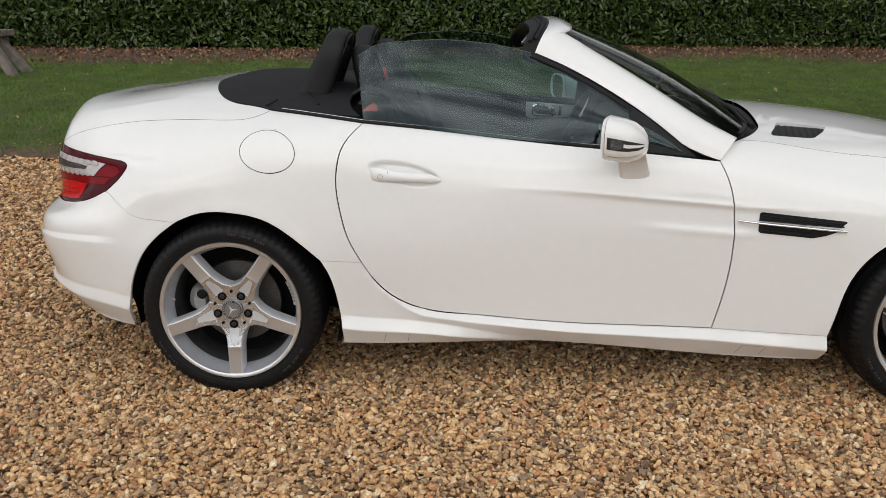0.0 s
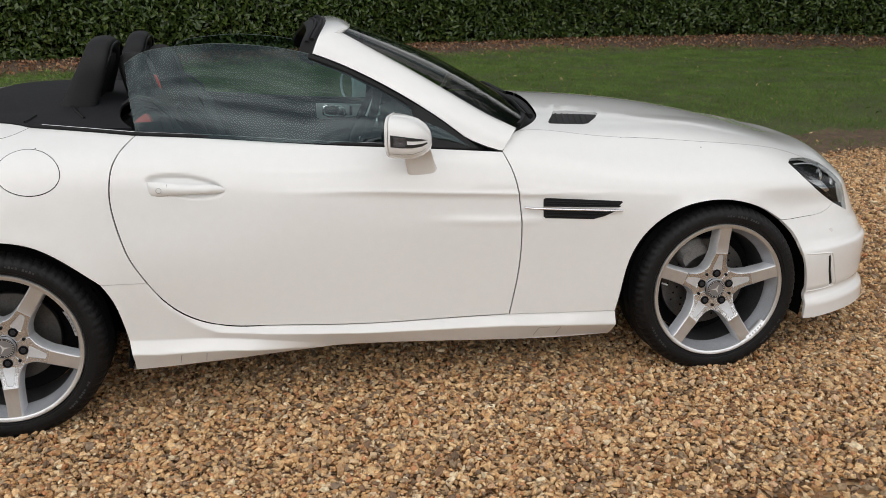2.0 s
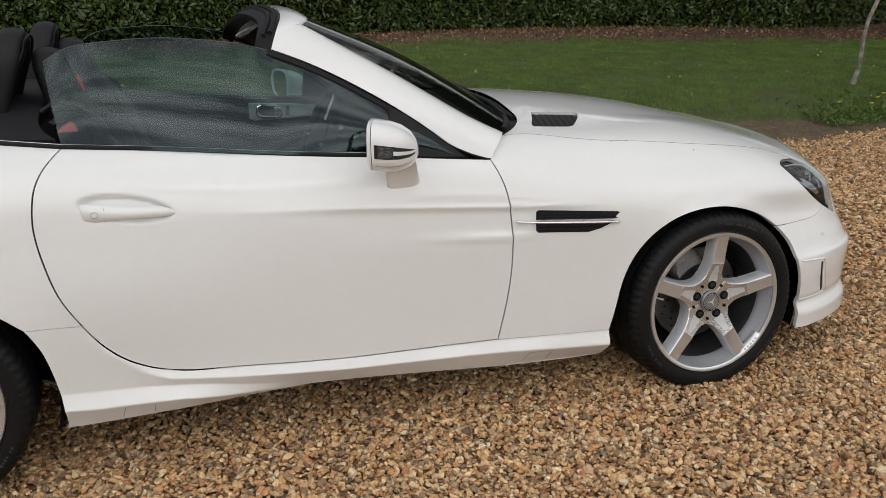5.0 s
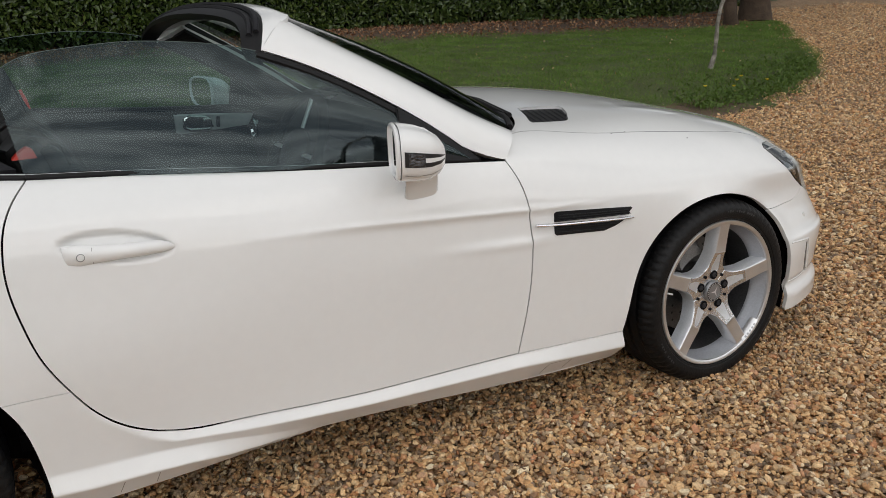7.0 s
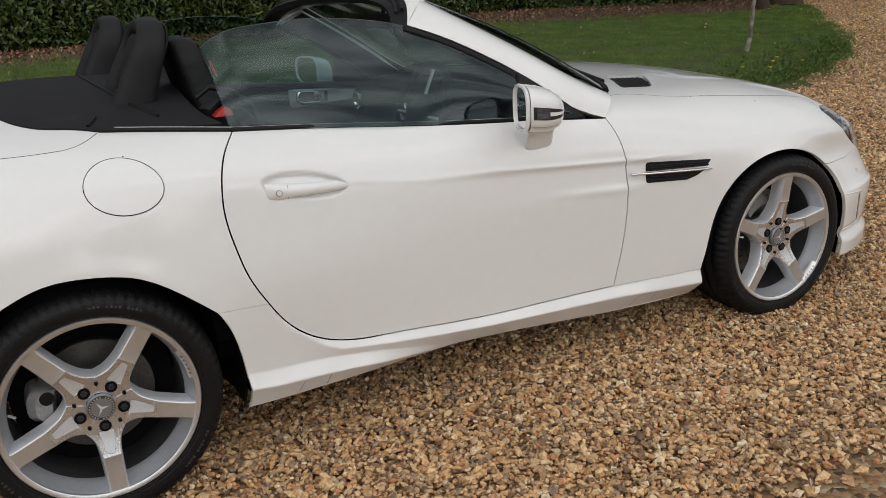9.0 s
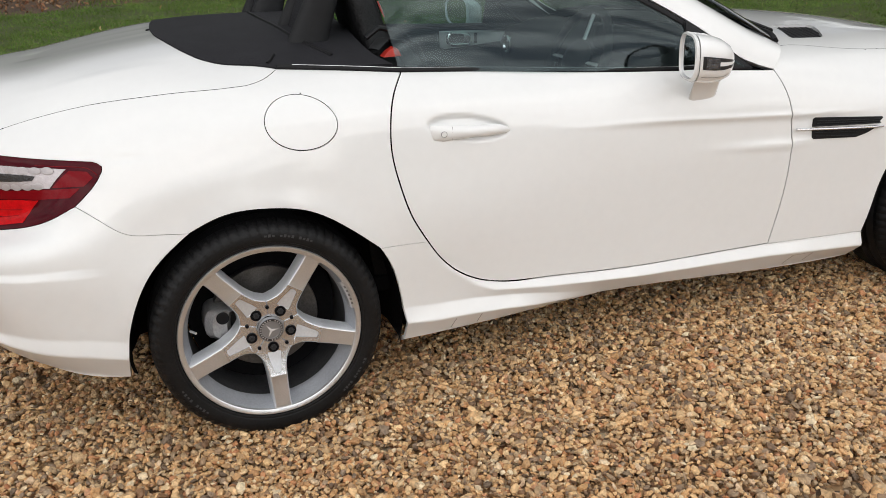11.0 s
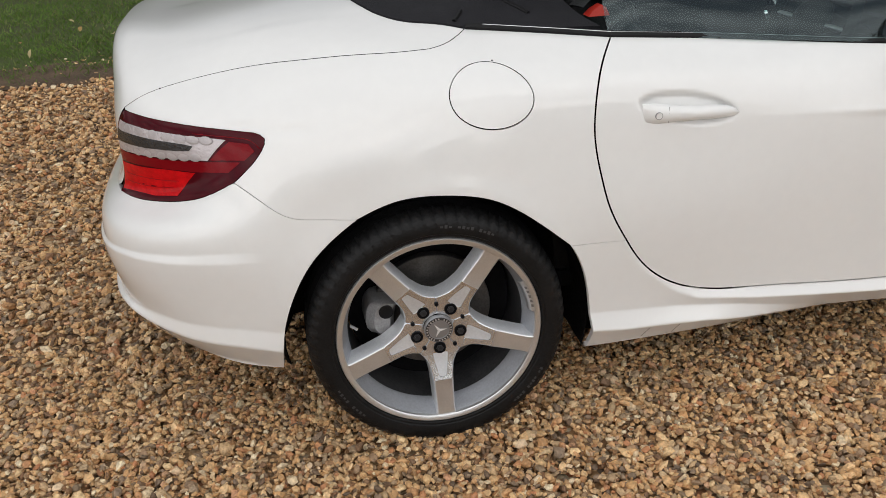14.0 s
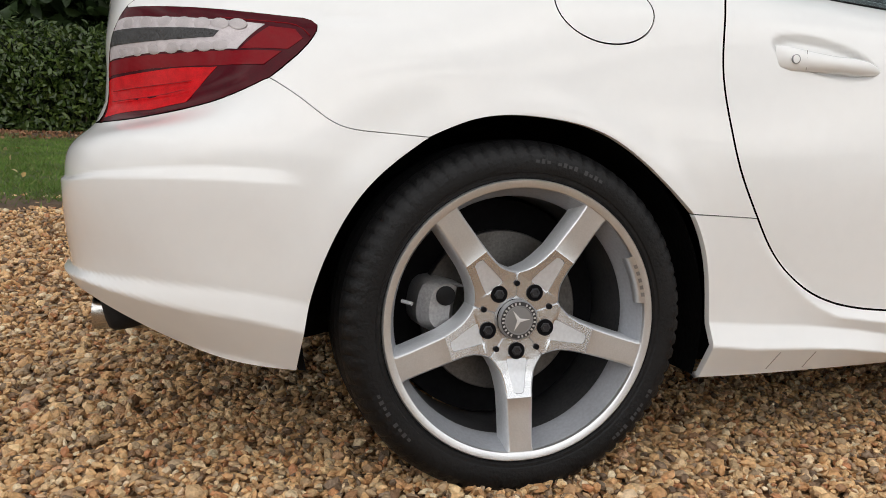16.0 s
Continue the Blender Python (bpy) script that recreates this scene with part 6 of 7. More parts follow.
KY, KZ = (-500, 0.8, 1.4, 2.0, 2.5, 4.0, 6.2, 7.5, 9.0, 14, 500), (0, 0, 0.09, 0.25, 0.33, 0.45, 0.60, 0.74, 0.80, 0.85, 0.85)


def land(x, y):
    """Height of the ground: a flat drive, with a bank that rises to the lawn."""
    k = np.clip((np.asarray(x) + 1) / 9, 0, 1)
    q = np.asarray(y) - 2.4 * k * k * (3 - 2 * k)
    return sum(np.interp(q + o, KY, KZ) for o in (-0.3, -0.1, 0.1, 0.3)) / 4


def sheet(name, xs, ys, lift, mat_, label, category, keep=None, rough_=0.0):
    gx, gy = np.meshgrid(xs, ys, indexing="ij")
    gz = land(gx, gy) + lift
    if rough_:
        gz = gz + rough_ * rng.standard_normal(gz.shape)
    V = np.stack([gx, gy, gz], 2).reshape(-1, 3)
    n = len(ys)
    F = []
    for i in range(len(xs) - 1):
        for j in range(n - 1):
            F.append((i * n + j, (i + 1) * n + j, (i + 1) * n + j + 1, i * n + j + 1))
    return tagged(from_arrays(name, V, F, mat_), label, category, kind="structure")


STONES = ((0.443, 0.234, 0.102), (0.668, 0.398, 0.180), (0.846, 0.586, 0.319), (0.156, 0.110, 0.073), (0.278, 0.147, 0.071), (0.713, 0.446, 0.214), (0.509, 0.219, 0.098), (0.850, 0.714, 0.481), (0.591, 0.343, 0.154), (0.245, 0.178, 0.125), (0.757, 0.494, 0.245), (0.314, 0.228, 0.156), (0.846, 0.598, 0.319), (0.600, 0.328, 0.141))


def gravel_bed():
    m = bpy.data.materials.new("gravel_bed")
    m.use_nodes = True
    n, l = m.node_tree.nodes, m.node_tree.links
    b = n["Principled BSDF"]
    b.inputs["Roughness"].default_value = 0.85
    co, vor, ramp, bump_, big, mul = n.new("ShaderNodeTexCoord"), n.new("ShaderNodeTexVoronoi"), n.new("ShaderNodeValToRGB"), n.new("ShaderNodeBump"), n.new("ShaderNodeTexNoise"), n.new("ShaderNodeMixRGB")
    vor.inputs["Scale"].default_value = 48
    big.inputs["Scale"].default_value, big.inputs["Detail"].default_value = 0.9, 5
    sep = n.new("ShaderNodeSeparateColor")
    e = ramp.color_ramp.elements
    cols = STONES[:10]
    while len(e) < len(cols):
        e.new(0.5)
    for i, c in enumerate(cols):
        e[i].position, e[i].color = i / (len(cols) - 1), (*c, 1)
    l.new(co.outputs["Object"], vor.inputs["Vector"])
    l.new(co.outputs["Object"], big.inputs["Vector"])
    l.new(vor.outputs["Color"], sep.inputs[0])
    l.new(sep.outputs[0], ramp.inputs[0])
    # bed darker than the stones: shade of the gaps put into its colour
    gap_shade = n.new("ShaderNodeMapRange")
    gap_shade.inputs["To Min"].default_value, gap_shade.inputs["To Max"].default_value = 0.36, 0.66
    l.new(big.outputs["Fac"], gap_shade.inputs[0])
    mul.blend_type, mul.inputs[0].default_value = "MULTIPLY", 1.0
    l.new(ramp.outputs[0], mul.inputs[1])
    l.new(gap_shade.outputs[0], mul.inputs[2])
    l.new(mul.outputs[0], b.inputs["Base Color"])
    bump_.inputs["Strength"].default_value, bump_.inputs["Distance"].default_value, bump_.invert = 1.0, 0.012, True
    l.new(vor.outputs["Distance"], bump_.inputs["Height"])
    l.new(bump_.outputs[0], b.inputs["Normal"])
    return m


far_x = np.concatenate([[-400, -150, -60, -30, -18], np.arange(-12, 26, 0.5), [30, 45, 80, 160, 400]])
far_y = np.concatenate([[-400, -150, -60, -25, -12, -6], np.arange(-4, 16, 0.25), [20, 30, 60, 150, 400]])
sheet("ground", far_x, far_y, -0.012, gravel_bed(), "honey-coloured pea gravel drive, rising at the lawn", "ground")

# lawn outline, along the drive and round the bend of the path
LAWN = smooth_line([(-16, 2.25), (-6, 2.30), (-2.5, 2.36), (-1.3, 2.45), (0.5, 2.62), (2.5, 2.85), (4.2, 3.05), (5.77, 3.22), (6.7, 3.32), (7.6, 3.45), (8.4, 3.72), (9.3, 4.15), (10.2, 4.95), (11.2, 6.1), (12.2, 7.1), (13.2, 8.2), (14.6, 9.4)], 0.1)
FAR = smooth_line([(-16, 6.5), (-6, 6.6), (-4.3, 6.65), (-2.2, 6.85), (1.0, 7.5), (4.3, 8.45), (6.2, 8.75), (8.8, 8.3), (11.0, 7.6), (12.2, 7.6), (13.4, 8.6)], 0.1)
HEDGE = [(-16, 7.6), (-9, 7.8), (-5, 7.95), (-2.5, 8.0), (1, 8.75), (4.2, 9.75), (6.5, 10.2), (8.2, 10.0), (9.8, 9.6), (11.7, 9.15), (13.5, 9.6), (18, 11.5)]
hedge_line = smooth_line(HEDGE, 0.1)


def between(x, lo_line, hi_line):
    return np.interp(x, lo_line[:, 0], lo_line[:, 1]), np.interp(x, hi_line[:, 0], hi_line[:, 1])


def strip(name, lo_line, hi_line, lift, mat_, label, category, x0, x1, wobble=0.05, n=26):
    xs = np.arange(x0, x1, 0.08)
    lo, hi = between(xs, lo_line, hi_line)
    lo = lo + wobble * np.array([noise.noise((x * 2.3, 5.1, 0)) + 0.6 * noise.noise((x * 7.1, 1.1, 0)) for x in xs])
    hi = hi + wobble * np.array([noise.noise((x * 2.1, 9.1, 0)) + 0.6 * noise.noise((x * 6.3, 3.1, 0)) for x in xs])
    V, F = [], []
    for x, a, b in zip(xs, lo, hi):
        for q in np.linspace(0, 1, n):
            y = a + (b - a) * q
            V.append((x, y, land(x, y) + lift * min(1, q * 12, (1 - q) * 12)))
    for i in range(len(xs) - 1):
        for j in range(n - 1):
            F.append((i * n + j, (i + 1) * n + j, (i + 1) * n + j + 1, i * n + j + 1))
    return tagged(from_arrays(name, V, F, mat_), label, category, kind="structure")


SOIL = material("damp_soil", (0.120, 0.072, 0.043), 0.95, vary=0.4, scale=5, bump=1.0, bump_scale=55, second=(0.045, 0.031, 0.021))
TURF = material("lawn_turf", (0.066, 0.094, 0.020), 0.9, scale=1.6, bump=0.8, bump_scale=60, second=(0.052, 0.058, 0.019))
EDGE_SOIL = material("dry_soil", (0.15, 0.100, 0.062), 0.95, scale=9, bump=1.0, bump_scale=70, second=(0.06, 0.042, 0.027))
hedge_back = hedge_line + np.array((0, 1.6))
soil_near = LAWN + np.array((0, -0.16))


def bare_rim(x):
    """Depth of the worn, bare rim of the lawn, wider beyond the car's nose."""
    return 0.08 + 0.26 * np.clip((x - 2.6) / 1.6, 0, 1) * np.clip((9.0 - x) / 2.0, 0, 1) + 0.05 * np.sin(2.3 * x)


rim_x = np.linspace(-15.5, 13.0, 120)
rim_line = np.stack([rim_x, np.interp(rim_x, LAWN[:, 0], LAWN[:, 1]) + bare_rim(rim_x)], 1)
strip("soil_edge", soil_near, rim_line, 0.021, EDGE_SOIL, "strip of bare brown soil between gravel and lawn", "soil", -15.5, 7.4, 0.16)
strip("soil_bed", FAR + np.array((0, -0.25)), hedge_back, 0.018, SOIL, "leaf-strewn brown soil under the hedge", "soil", -15.5, 13.2, 0.15)
strip("far_lawn", np.array([(14.6, 10.0), (17, 11.3), (22, 13.6), (40, 21.0)]), np.array([(14.6, 30.0), (40, 45.0)]), 0.02, TURF, "green lawn beyond the bend of the path", "lawn", 14.7, 39.5, 0.2, 12)
lawn = strip("lawn", LAWN, FAR + np.array((0, 0.18)), 0.016, TURF, "mown green lawn with a few fallen leaves", "lawn", -15.5, 13.0, 0.34, 40)

# ---- stones of the drive ----
ICO_V = np.array([(0, -0.526, 0.851), (0.851, 0, 0.526), (0.851, 0, -0.526), (-0.851, 0, -0.526), (-0.851, 0, 0.526), (-0.526, 0.851, 0), (0.526, 0.851, 0), (0.526, -0.851, 0), (-0.526, -0.851, 0), (0, -0.526, -0.851), (0, 0.526, -0.851), (0, 0.526, 0.851)])
d2 = np.sum((ICO_V[:, None] - ICO_V[None]) ** 2, axis=2)
ICO_F = np.array([(i, j, k) if np.dot(np.cross(ICO_V[j] - ICO_V[i], ICO_V[k] - ICO_V[i]), ICO_V[i]) > 0 else (i, k, j) for i in range(12) for j in range(i + 1, 12) for k in range(j + 1, 12) if d2[i, j] < 1.2 and d2[j, k] < 1.2 and d2[i, k] < 1.2])


OCT_V = np.array([(1, 0, 0), (-1, 0, 0), (0, 1, 0), (0, -1, 0), (0.2, 0.1, 1), (0, 0, -1)], float)
OCT_F = np.array([(0, 2, 4), (2, 1, 4), (1, 3, 4), (3, 0, 4), (2, 0, 5), (1, 2, 5), (3, 1, 5), (0, 3, 5)])


def stones(name, area, per_m2, size, label, limit=None, plain=False):
    base_v, base_f = (OCT_V, OCT_F) if plain else (ICO_V, ICO_F)
    k = len(base_v)
    x0, x1, y0, y1 = area
    n = int((x1 - x0) * (y1 - y0) * per_m2)
    x, y = rng.uniform(x0, x1, n), rng.uniform(y0, y1, n)
    edge = np.interp(x, LAWN[:, 0], LAWN[:, 1]) + 0.02 + 0.07 * np.sin(x * 3.1) + 0.17 * rng.standard_normal(n)
    ok = (y < edge) if limit is None else (y < edge) & limit(x, y)
    x, y = x[ok], y[ok]
    n = len(x)
    rad = size * np.exp(0.32 * rng.standard_normal(n)) * 0.5
    rad = np.clip(rad, 0.35 * size, 1.05 * size)
    shape = np.stack([rng.uniform(0.95, 1.45, n), rng.uniform(0.72, 1.05, n), rng.uniform(0.42, 0.78, n)], 1) * rad[:, None]
    jig = 1 + (0.20 if plain else 0.15) * rng.standard_normal((n, k, 1))
    v = base_v[None] * jig * shape[:, None, :]
    yaw, tip, rol = rng.uniform(0, 2 * np.pi, n), rng.normal(0, 0.45, n), rng.normal(0, 0.45, n)
    cy_, sy_, ct, st, cr, sr = np.cos(yaw), np.sin(yaw), np.cos(tip), np.sin(tip), np.cos(rol), np.sin(rol)
    v = np.stack([v[..., 0], v[..., 1] * cr[:, None] - v[..., 2] * sr[:, None], v[..., 1] * sr[:, None] + v[..., 2] * cr[:, None]], 2)
    v = np.stack([v[..., 0] * ct[:, None] + v[..., 2] * st[:, None], v[..., 1], -v[..., 0] * st[:, None] + v[..., 2] * ct[:, None]], 2)
    v = np.stack([v[..., 0] * cy_[:, None] - v[..., 1] * sy_[:, None], v[..., 0] * sy_[:, None] + v[..., 1] * cy_[:, None], v[..., 2]], 2)
    z = land(x, y) - 0.011 + rng.uniform(0.0, 0.023, n)
    v = v + np.stack([x, y, z], 1)[:, None, :]
    f = (base_f[None] + (np.arange(n) * k)[:, None, None]).reshape(-1, 3)
    return tagged(tri_cloud(name, v.reshape(-1, 3), f, GRAVEL), label, "gravel", kind="stuff")


GRAVEL = island_material("gravel_stone", STONES, 0.48, bump=0.5, bump_scale=150, tone_range=(0.38, 1.62))
stones("gravel", (-1.9, 3.7, -1.70, -0.30), 9800, 0.0150, "loose honey, brown and grey pea gravel")
stones("gravel", (-3.0, -0.55, -0.30, 2.75), 3800, 0.0185, "loose honey, brown and grey pea gravel behind the car")
stones("gravel", (3.7, 5.4, -1.5, 2.9), 3000, 0.0190, "loose honey, brown and grey pea gravel before the car")

stones("gravel", (-0.55, 2.9, -0.30, 0.45), 3600, 0.0175, "loose honey, brown and grey pea gravel under the car")


def out_near(x, y):
    """Outside the closely strewn stretches, and not hidden behind the car."""
    close = ((x > -1.9) & (x < 3.7) & (y < -0.30) & (y > -1.70)) | ((x > -3.0) & (x < -0.55) & (y > -0.30) & (y < 2.75)) | ((x > 3.7) & (x < 5.4) & (y > -1.5) & (y < 2.9)) | ((x > -0.55) & (x < 2.9) & (y > -0.30) & (y < 0.45))
    return ~close & ~((x > -0.3) & (x < 2.7) & (y > 0.4) & (y < 1.6))


stones("outer_gravel", (-4.2, 7.6, -1.8, 3.3), 2000, 0.0215, "loose honey-coloured gravel further along the drive", out_near, True)
stones("path_gravel", (3.7, 17.5, -1.5, 12.0), 800, 0.027, "loose gravel on the bend of the path", lambda x, y: ((x > 7.6) | (y > 3.3)) & (y > 0.75 * x - 6.0), True)

# ---- grass ----


def grass(n, area, height, name, label, dense=None):
    x = rng.uniform(area[0], area[1], n)
    lo, hi = between(x, LAWN, FAR)
    y = lo - 0.10 * np.abs(rng.standard_normal(n)) + (hi - lo + 0.15 + 0.30 * np.sin(1.7 * x) * np.sin(4.3 * x) + 0.16 * rng.standard_normal(n)) * rng.uniform(0, 1, n) ** (dense or 1.0)
    thick = np.array([noise.noise((a * 1.1, b * 2.6, 4.0)) + 0.7 * noise.noise((a * 3.7, b * 7.0, 1.0)) for a, b in zip(x.tolist(), y.tolist())])
    rim = np.clip((y - lo - bare_rim(x) + 0.15 * rng.standard_normal(n)) / 0.12, 0.10, 1.0)
    ok = rng.uniform(0, 1, n) < np.clip(0.72 + 1.1 * thick, 0.22, 1.0) * rim
    x, y, n = x[ok], y[ok], int(ok.sum())
    h = height * np.exp(0.35 * rng.standard_normal(n))
    w = 0.0032 * np.exp(0.25 * rng.standard_normal(n))
    a, lean = rng.uniform(0, 2 * np.pi, n), rng.uniform(0.2, 1.7, n) * h
    b = rng.uniform(0, 2 * np.pi, n)
    z = land(x, y) + 0.02
    root = np.stack([x, y, z], 1)
    sidev = np.stack([np.cos(a) * w, np.sin(a) * w, np.zeros(n)], 1)
    tipv = root + np.stack([np.cos(b) * lean, np.sin(b) * lean, h], 1)
    v = np.stack([root - sidev, root + sidev, tipv], 1).reshape(-1, 3)
    f = np.arange(3 * n).reshape(-1, 3)
    return tagged(tri_cloud(name, v, f, GRASS), label, "grass", kind="stuff")


GRASS = island_material("grass_blade", ((0.095, 0.182, 0.028), (0.135, 0.240, 0.038), (0.110, 0.205, 0.031), (0.178, 0.262, 0.054), (0.080, 0.156, 0.026), (0.146, 0.228, 0.042), (0.270, 0.250, 0.110)), 0.65, bump_scale=5.0, translucent=0.3, tone_range=(0.35, 1.6))
grass(560000, (-8, 12.8), 0.019, "grass", "short mown green grass blades")
grass(52000, (-8, 12.8), 0.036, "edge_grass", "longer ragged grass along the drive", 9.0)


def leaf_cloud(name, centres, outs, length, width, mat_, parent=None, label="", droop=0.3, fold=0.25):
    """Pointed leaves: six points each, folded on the midrib."""
    n = len(centres)
    outs = outs / np.maximum(1e-6, np.linalg.norm(outs, axis=1, keepdims=True))
    axis = rng.standard_normal((n, 3)) * 0.75 + outs * 0.55 + np.array((0, 0, -droop))
    axis /= np.linalg.norm(axis, axis=1, keepdims=True)
    nor = outs + 0.55 * rng.standard_normal((n, 3)) + np.array((0, 0, 0.45))
    nor -= axis * np.sum(nor * axis, axis=1, keepdims=True)
    nor /= np.maximum(1e-6, np.linalg.norm(nor, axis=1, keepdims=True))
    sid = np.cross(axis, nor)
    L = (length * np.exp(0.22 * rng.standard_normal(n)))[:, None]
    W = (width * np.exp(0.2 * rng.standard_normal(n)))[:, None]
    c = centres
    p = np.stack([c - axis * L * 0.5, c - axis * L * 0.08 + sid * W * 0.5 + nor * W * fold, c + axis * L * 0.25 + sid * W * 0.40 + nor * W * fold * 0.7,
                  c + axis * L * 0.5 - nor * L * 0.08, c + axis * L * 0.25 - sid * W * 0.40 + nor * W * fold * 0.7, c - axis * L * 0.08 - sid * W * 0.5 + nor * W * fold, c + axis * L * 0.1], 1)
    f = np.array([(0, 1, 6), (1, 2, 6), (2, 3, 6), (3, 4, 6), (4, 5, 6), (5, 0, 6)])
    F = (f[None] + (np.arange(n) * 7)[:, None, None]).reshape(-1, 3)
    return tri_cloud(name, p.reshape(-1, 3), F, mat_, parent, label, smooth=True)


# ---- laurel hedge ----
LAUREL = island_material("laurel_leaf", ((0.027, 0.051, 0.009), (0.049, 0.081, 0.014), (0.077, 0.116, 0.020), (0.020, 0.038, 0.008), (0.057, 0.096, 0.017), (0.033, 0.062, 0.012), (0.110, 0.146, 0.030), (0.041, 0.071, 0.013)), 0.34, bump_scale=24, translucent=0.12, spec=0.5)
# near-black green: the shade deep between the leaves, put into the core's colour
CORE = material("hedge_core_shade", (0.010, 0.016, 0.006), 0.95, vary=0.5, scale=6)
TWIG = material("hedge_twig", (0.085, 0.060, 0.042), 0.9, vary=0.3, scale=12, bump=0.5)


def hedge_run(name, line, height, depth_, leaves, label):
    """Clipped hedge along a line; the line is its front foot."""
    thing = tagged(new(name), label, "hedge")
    seg = np.diff(line, axis=0)
    along = np.concatenate([[0], np.cumsum(np.linalg.norm(seg, axis=1))])
    xs = np.arange(0, along[-1], 0.25)
    rings = []
    for s in xs:
        x, y = np.interp(s, along, line[:, 0]), np.interp(s, along, line[:, 1])
        g = float(land(x, y))
        w = 0.10 * noise.noise((s * 0.7, 0, 3))
        low_ = 0.10 + 0.12 * noise.noise((s * 1.3, 8, 0)) + 0.08 * noise.noise((s * 5.1, 2, 0))
        rings.append([(x, y + 0.42 + w, g + low_), (x, y + 0.16 + w, g + 0.50), (x, y + 0.14 + w, g + height - 0.18), (x, y + 0.30, g + height - 0.08), (x, y + depth_ - 0.2, g + height - 0.08), (x, y + depth_, g - 0.1)])
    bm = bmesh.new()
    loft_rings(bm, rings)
    part("hedge_core_shade", bm, CORE, thing, "near-black core put in for the shade inside the hedge")
    s = rng.uniform(0, along[-1], leaves)
    x, y = np.interp(s, along, line[:, 0]), np.interp(s, along, line[:, 1])
    g = land(x, y)
    up = rng.uniform(0, 1, leaves)
    face_ = rng.uniform(0, 1, leaves) < 0.80
    bulge = np.array([0.12 * noise.noise((a * 0.9, b * 2.2, 0)) + 0.07 * noise.noise((a * 3.3, b * 6, 4)) for a, b in zip(s, up)])
    ragged = 0.02 + 0.14 * np.array([noise.noise((a * 1.3, 8, 0)) for a in s])
    zf = g + ragged + (height - ragged) * up
    yf = y + 0.12 * (1 - np.sin(np.clip(up, 0, 1) * np.pi)) + bulge + np.abs(rng.normal(0, 0.07, leaves)) - 0.02
    zt = g + height + 0.9 * bulge + rng.normal(0, 0.045, leaves)
    yt = y + 0.08 + (depth_ - 0.1) * rng.uniform(0, 1, leaves)
    c = np.stack([x + rng.normal(0, 0.02, leaves), np.where(face_, yf, yt), np.where(face_, zf, zt)], 1)
    o = np.where(face_[:, None], np.array((0.0, -1.0, 0.25)), np.array((0.0, -0.25, 1.0))) + 0.2 * rng.standard_normal((leaves, 3))
    leaf_cloud("foliage", c, o, 0.092, 0.038, LAUREL, thing, "glossy dark green laurel leaves")
    for k in range(int(along[-1] / 0.45)):
        s0 = 0.3 + 0.45 * k + rng.uniform(-0.1, 0.1)
        x, y = np.interp(s0, along, line[:, 0]), np.interp(s0, along, line[:, 1]) + 0.22 + rng.uniform(-0.05, 0.1)
        g = float(land(x, y))
        part("stem", tube([(x, y, g - 0.02), (x + rng.uniform(-0.06, 0.06), y - 0.03, g + 0.25), (x + rng.uniform(-0.12, 0.12), y + 0.05, g + 0.6)], [0.018, 0.014, 0.010], 6), TWIG, thing, "bare brown hedge stem")
    return thing


cut = hedge_line[(hedge_line[:, 0] > -9.5) & (hedge_line[:, 0] < 14.6)]
hedge_run("hedge", cut, 1.16, 1.3, 46000, "clipped green laurel hedge above leaf-strewn soil")

# ---- fallen leaves ----
DEAD = island_material("dead_leaf", ((0.21, 0.095, 0.045), (0.28, 0.135, 0.060), (0.13, 0.066, 0.036), (0.34, 0.20, 0.10), (0.19, 0.070, 0.036), (0.38, 0.28, 0.17)), 0.75, bump_scale=40)
n_ = 6500
x_ = rng.uniform(-8.5, 12.8, n_)
lo_, hi_ = between(x_, FAR, hedge_line)
y_ = lo_ - 0.15 + (hi_ - lo_ + 0.5) * rng.beta(1.6, 1.2, n_)
tagged(leaf_cloud("fallen_leaves", np.stack([x_, y_, land(x_, y_) + 0.03], 1), np.tile((0.0, 0.0, 1.0), (n_, 1)) + 0.2 * rng.standard_normal((n_, 3)), 0.046, 0.027, DEAD, None, droop=0.0), "brown fallen leaves on the soil", "leaves", kind="stuff")
n_ = 170
x_ = rng.uniform(-7.5, 12.0, n_)
lo_, hi_ = between(x_, LAWN, FAR)
y_ = lo_ + (hi_ - lo_) * rng.uniform(0.02, 1.0, n_)
tagged(leaf_cloud("lawn_leaves", np.stack([x_, y_, land(x_, y_) + 0.055], 1), np.tile((0.0, 0.0, 1.0), (n_, 1)) + 0.2 * rng.standard_normal((n_, 3)), 0.036, 0.024, island_material("yellow_leaf", ((0.42, 0.30, 0.10), (0.36, 0.20, 0.08), (0.52, 0.44, 0.22), (0.30, 0.24, 0.12)), 0.7, bump_scale=40), None, droop=0.0), "scattered yellow leaves on the lawn", "leaves", kind="stuff")
n_ = 1500
x_ = rng.uniform(6.6, 9.6, n_)
y_ = np.interp(x_, LAWN[:, 0], LAWN[:, 1]) + np.abs(rng.normal(0, 0.28, n_))
tagged(leaf_cloud("weeds", np.stack([x_, y_, land(x_, y_) + 0.06], 1), np.tile((0.0, 0.0, 1.0), (n_, 1)) + 0.4 * rng.standard_normal((n_, 3)), 0.055, 0.022, island_material("weed_leaf", ((0.07, 0.13, 0.02), (0.11, 0.17, 0.03), (0.06, 0.11, 0.02)), 0.6, bump_scale=30, translucent=0.2), None, droop=-0.3), "broad-leaved weeds at the lawn's edge", "weeds", kind="stuff")


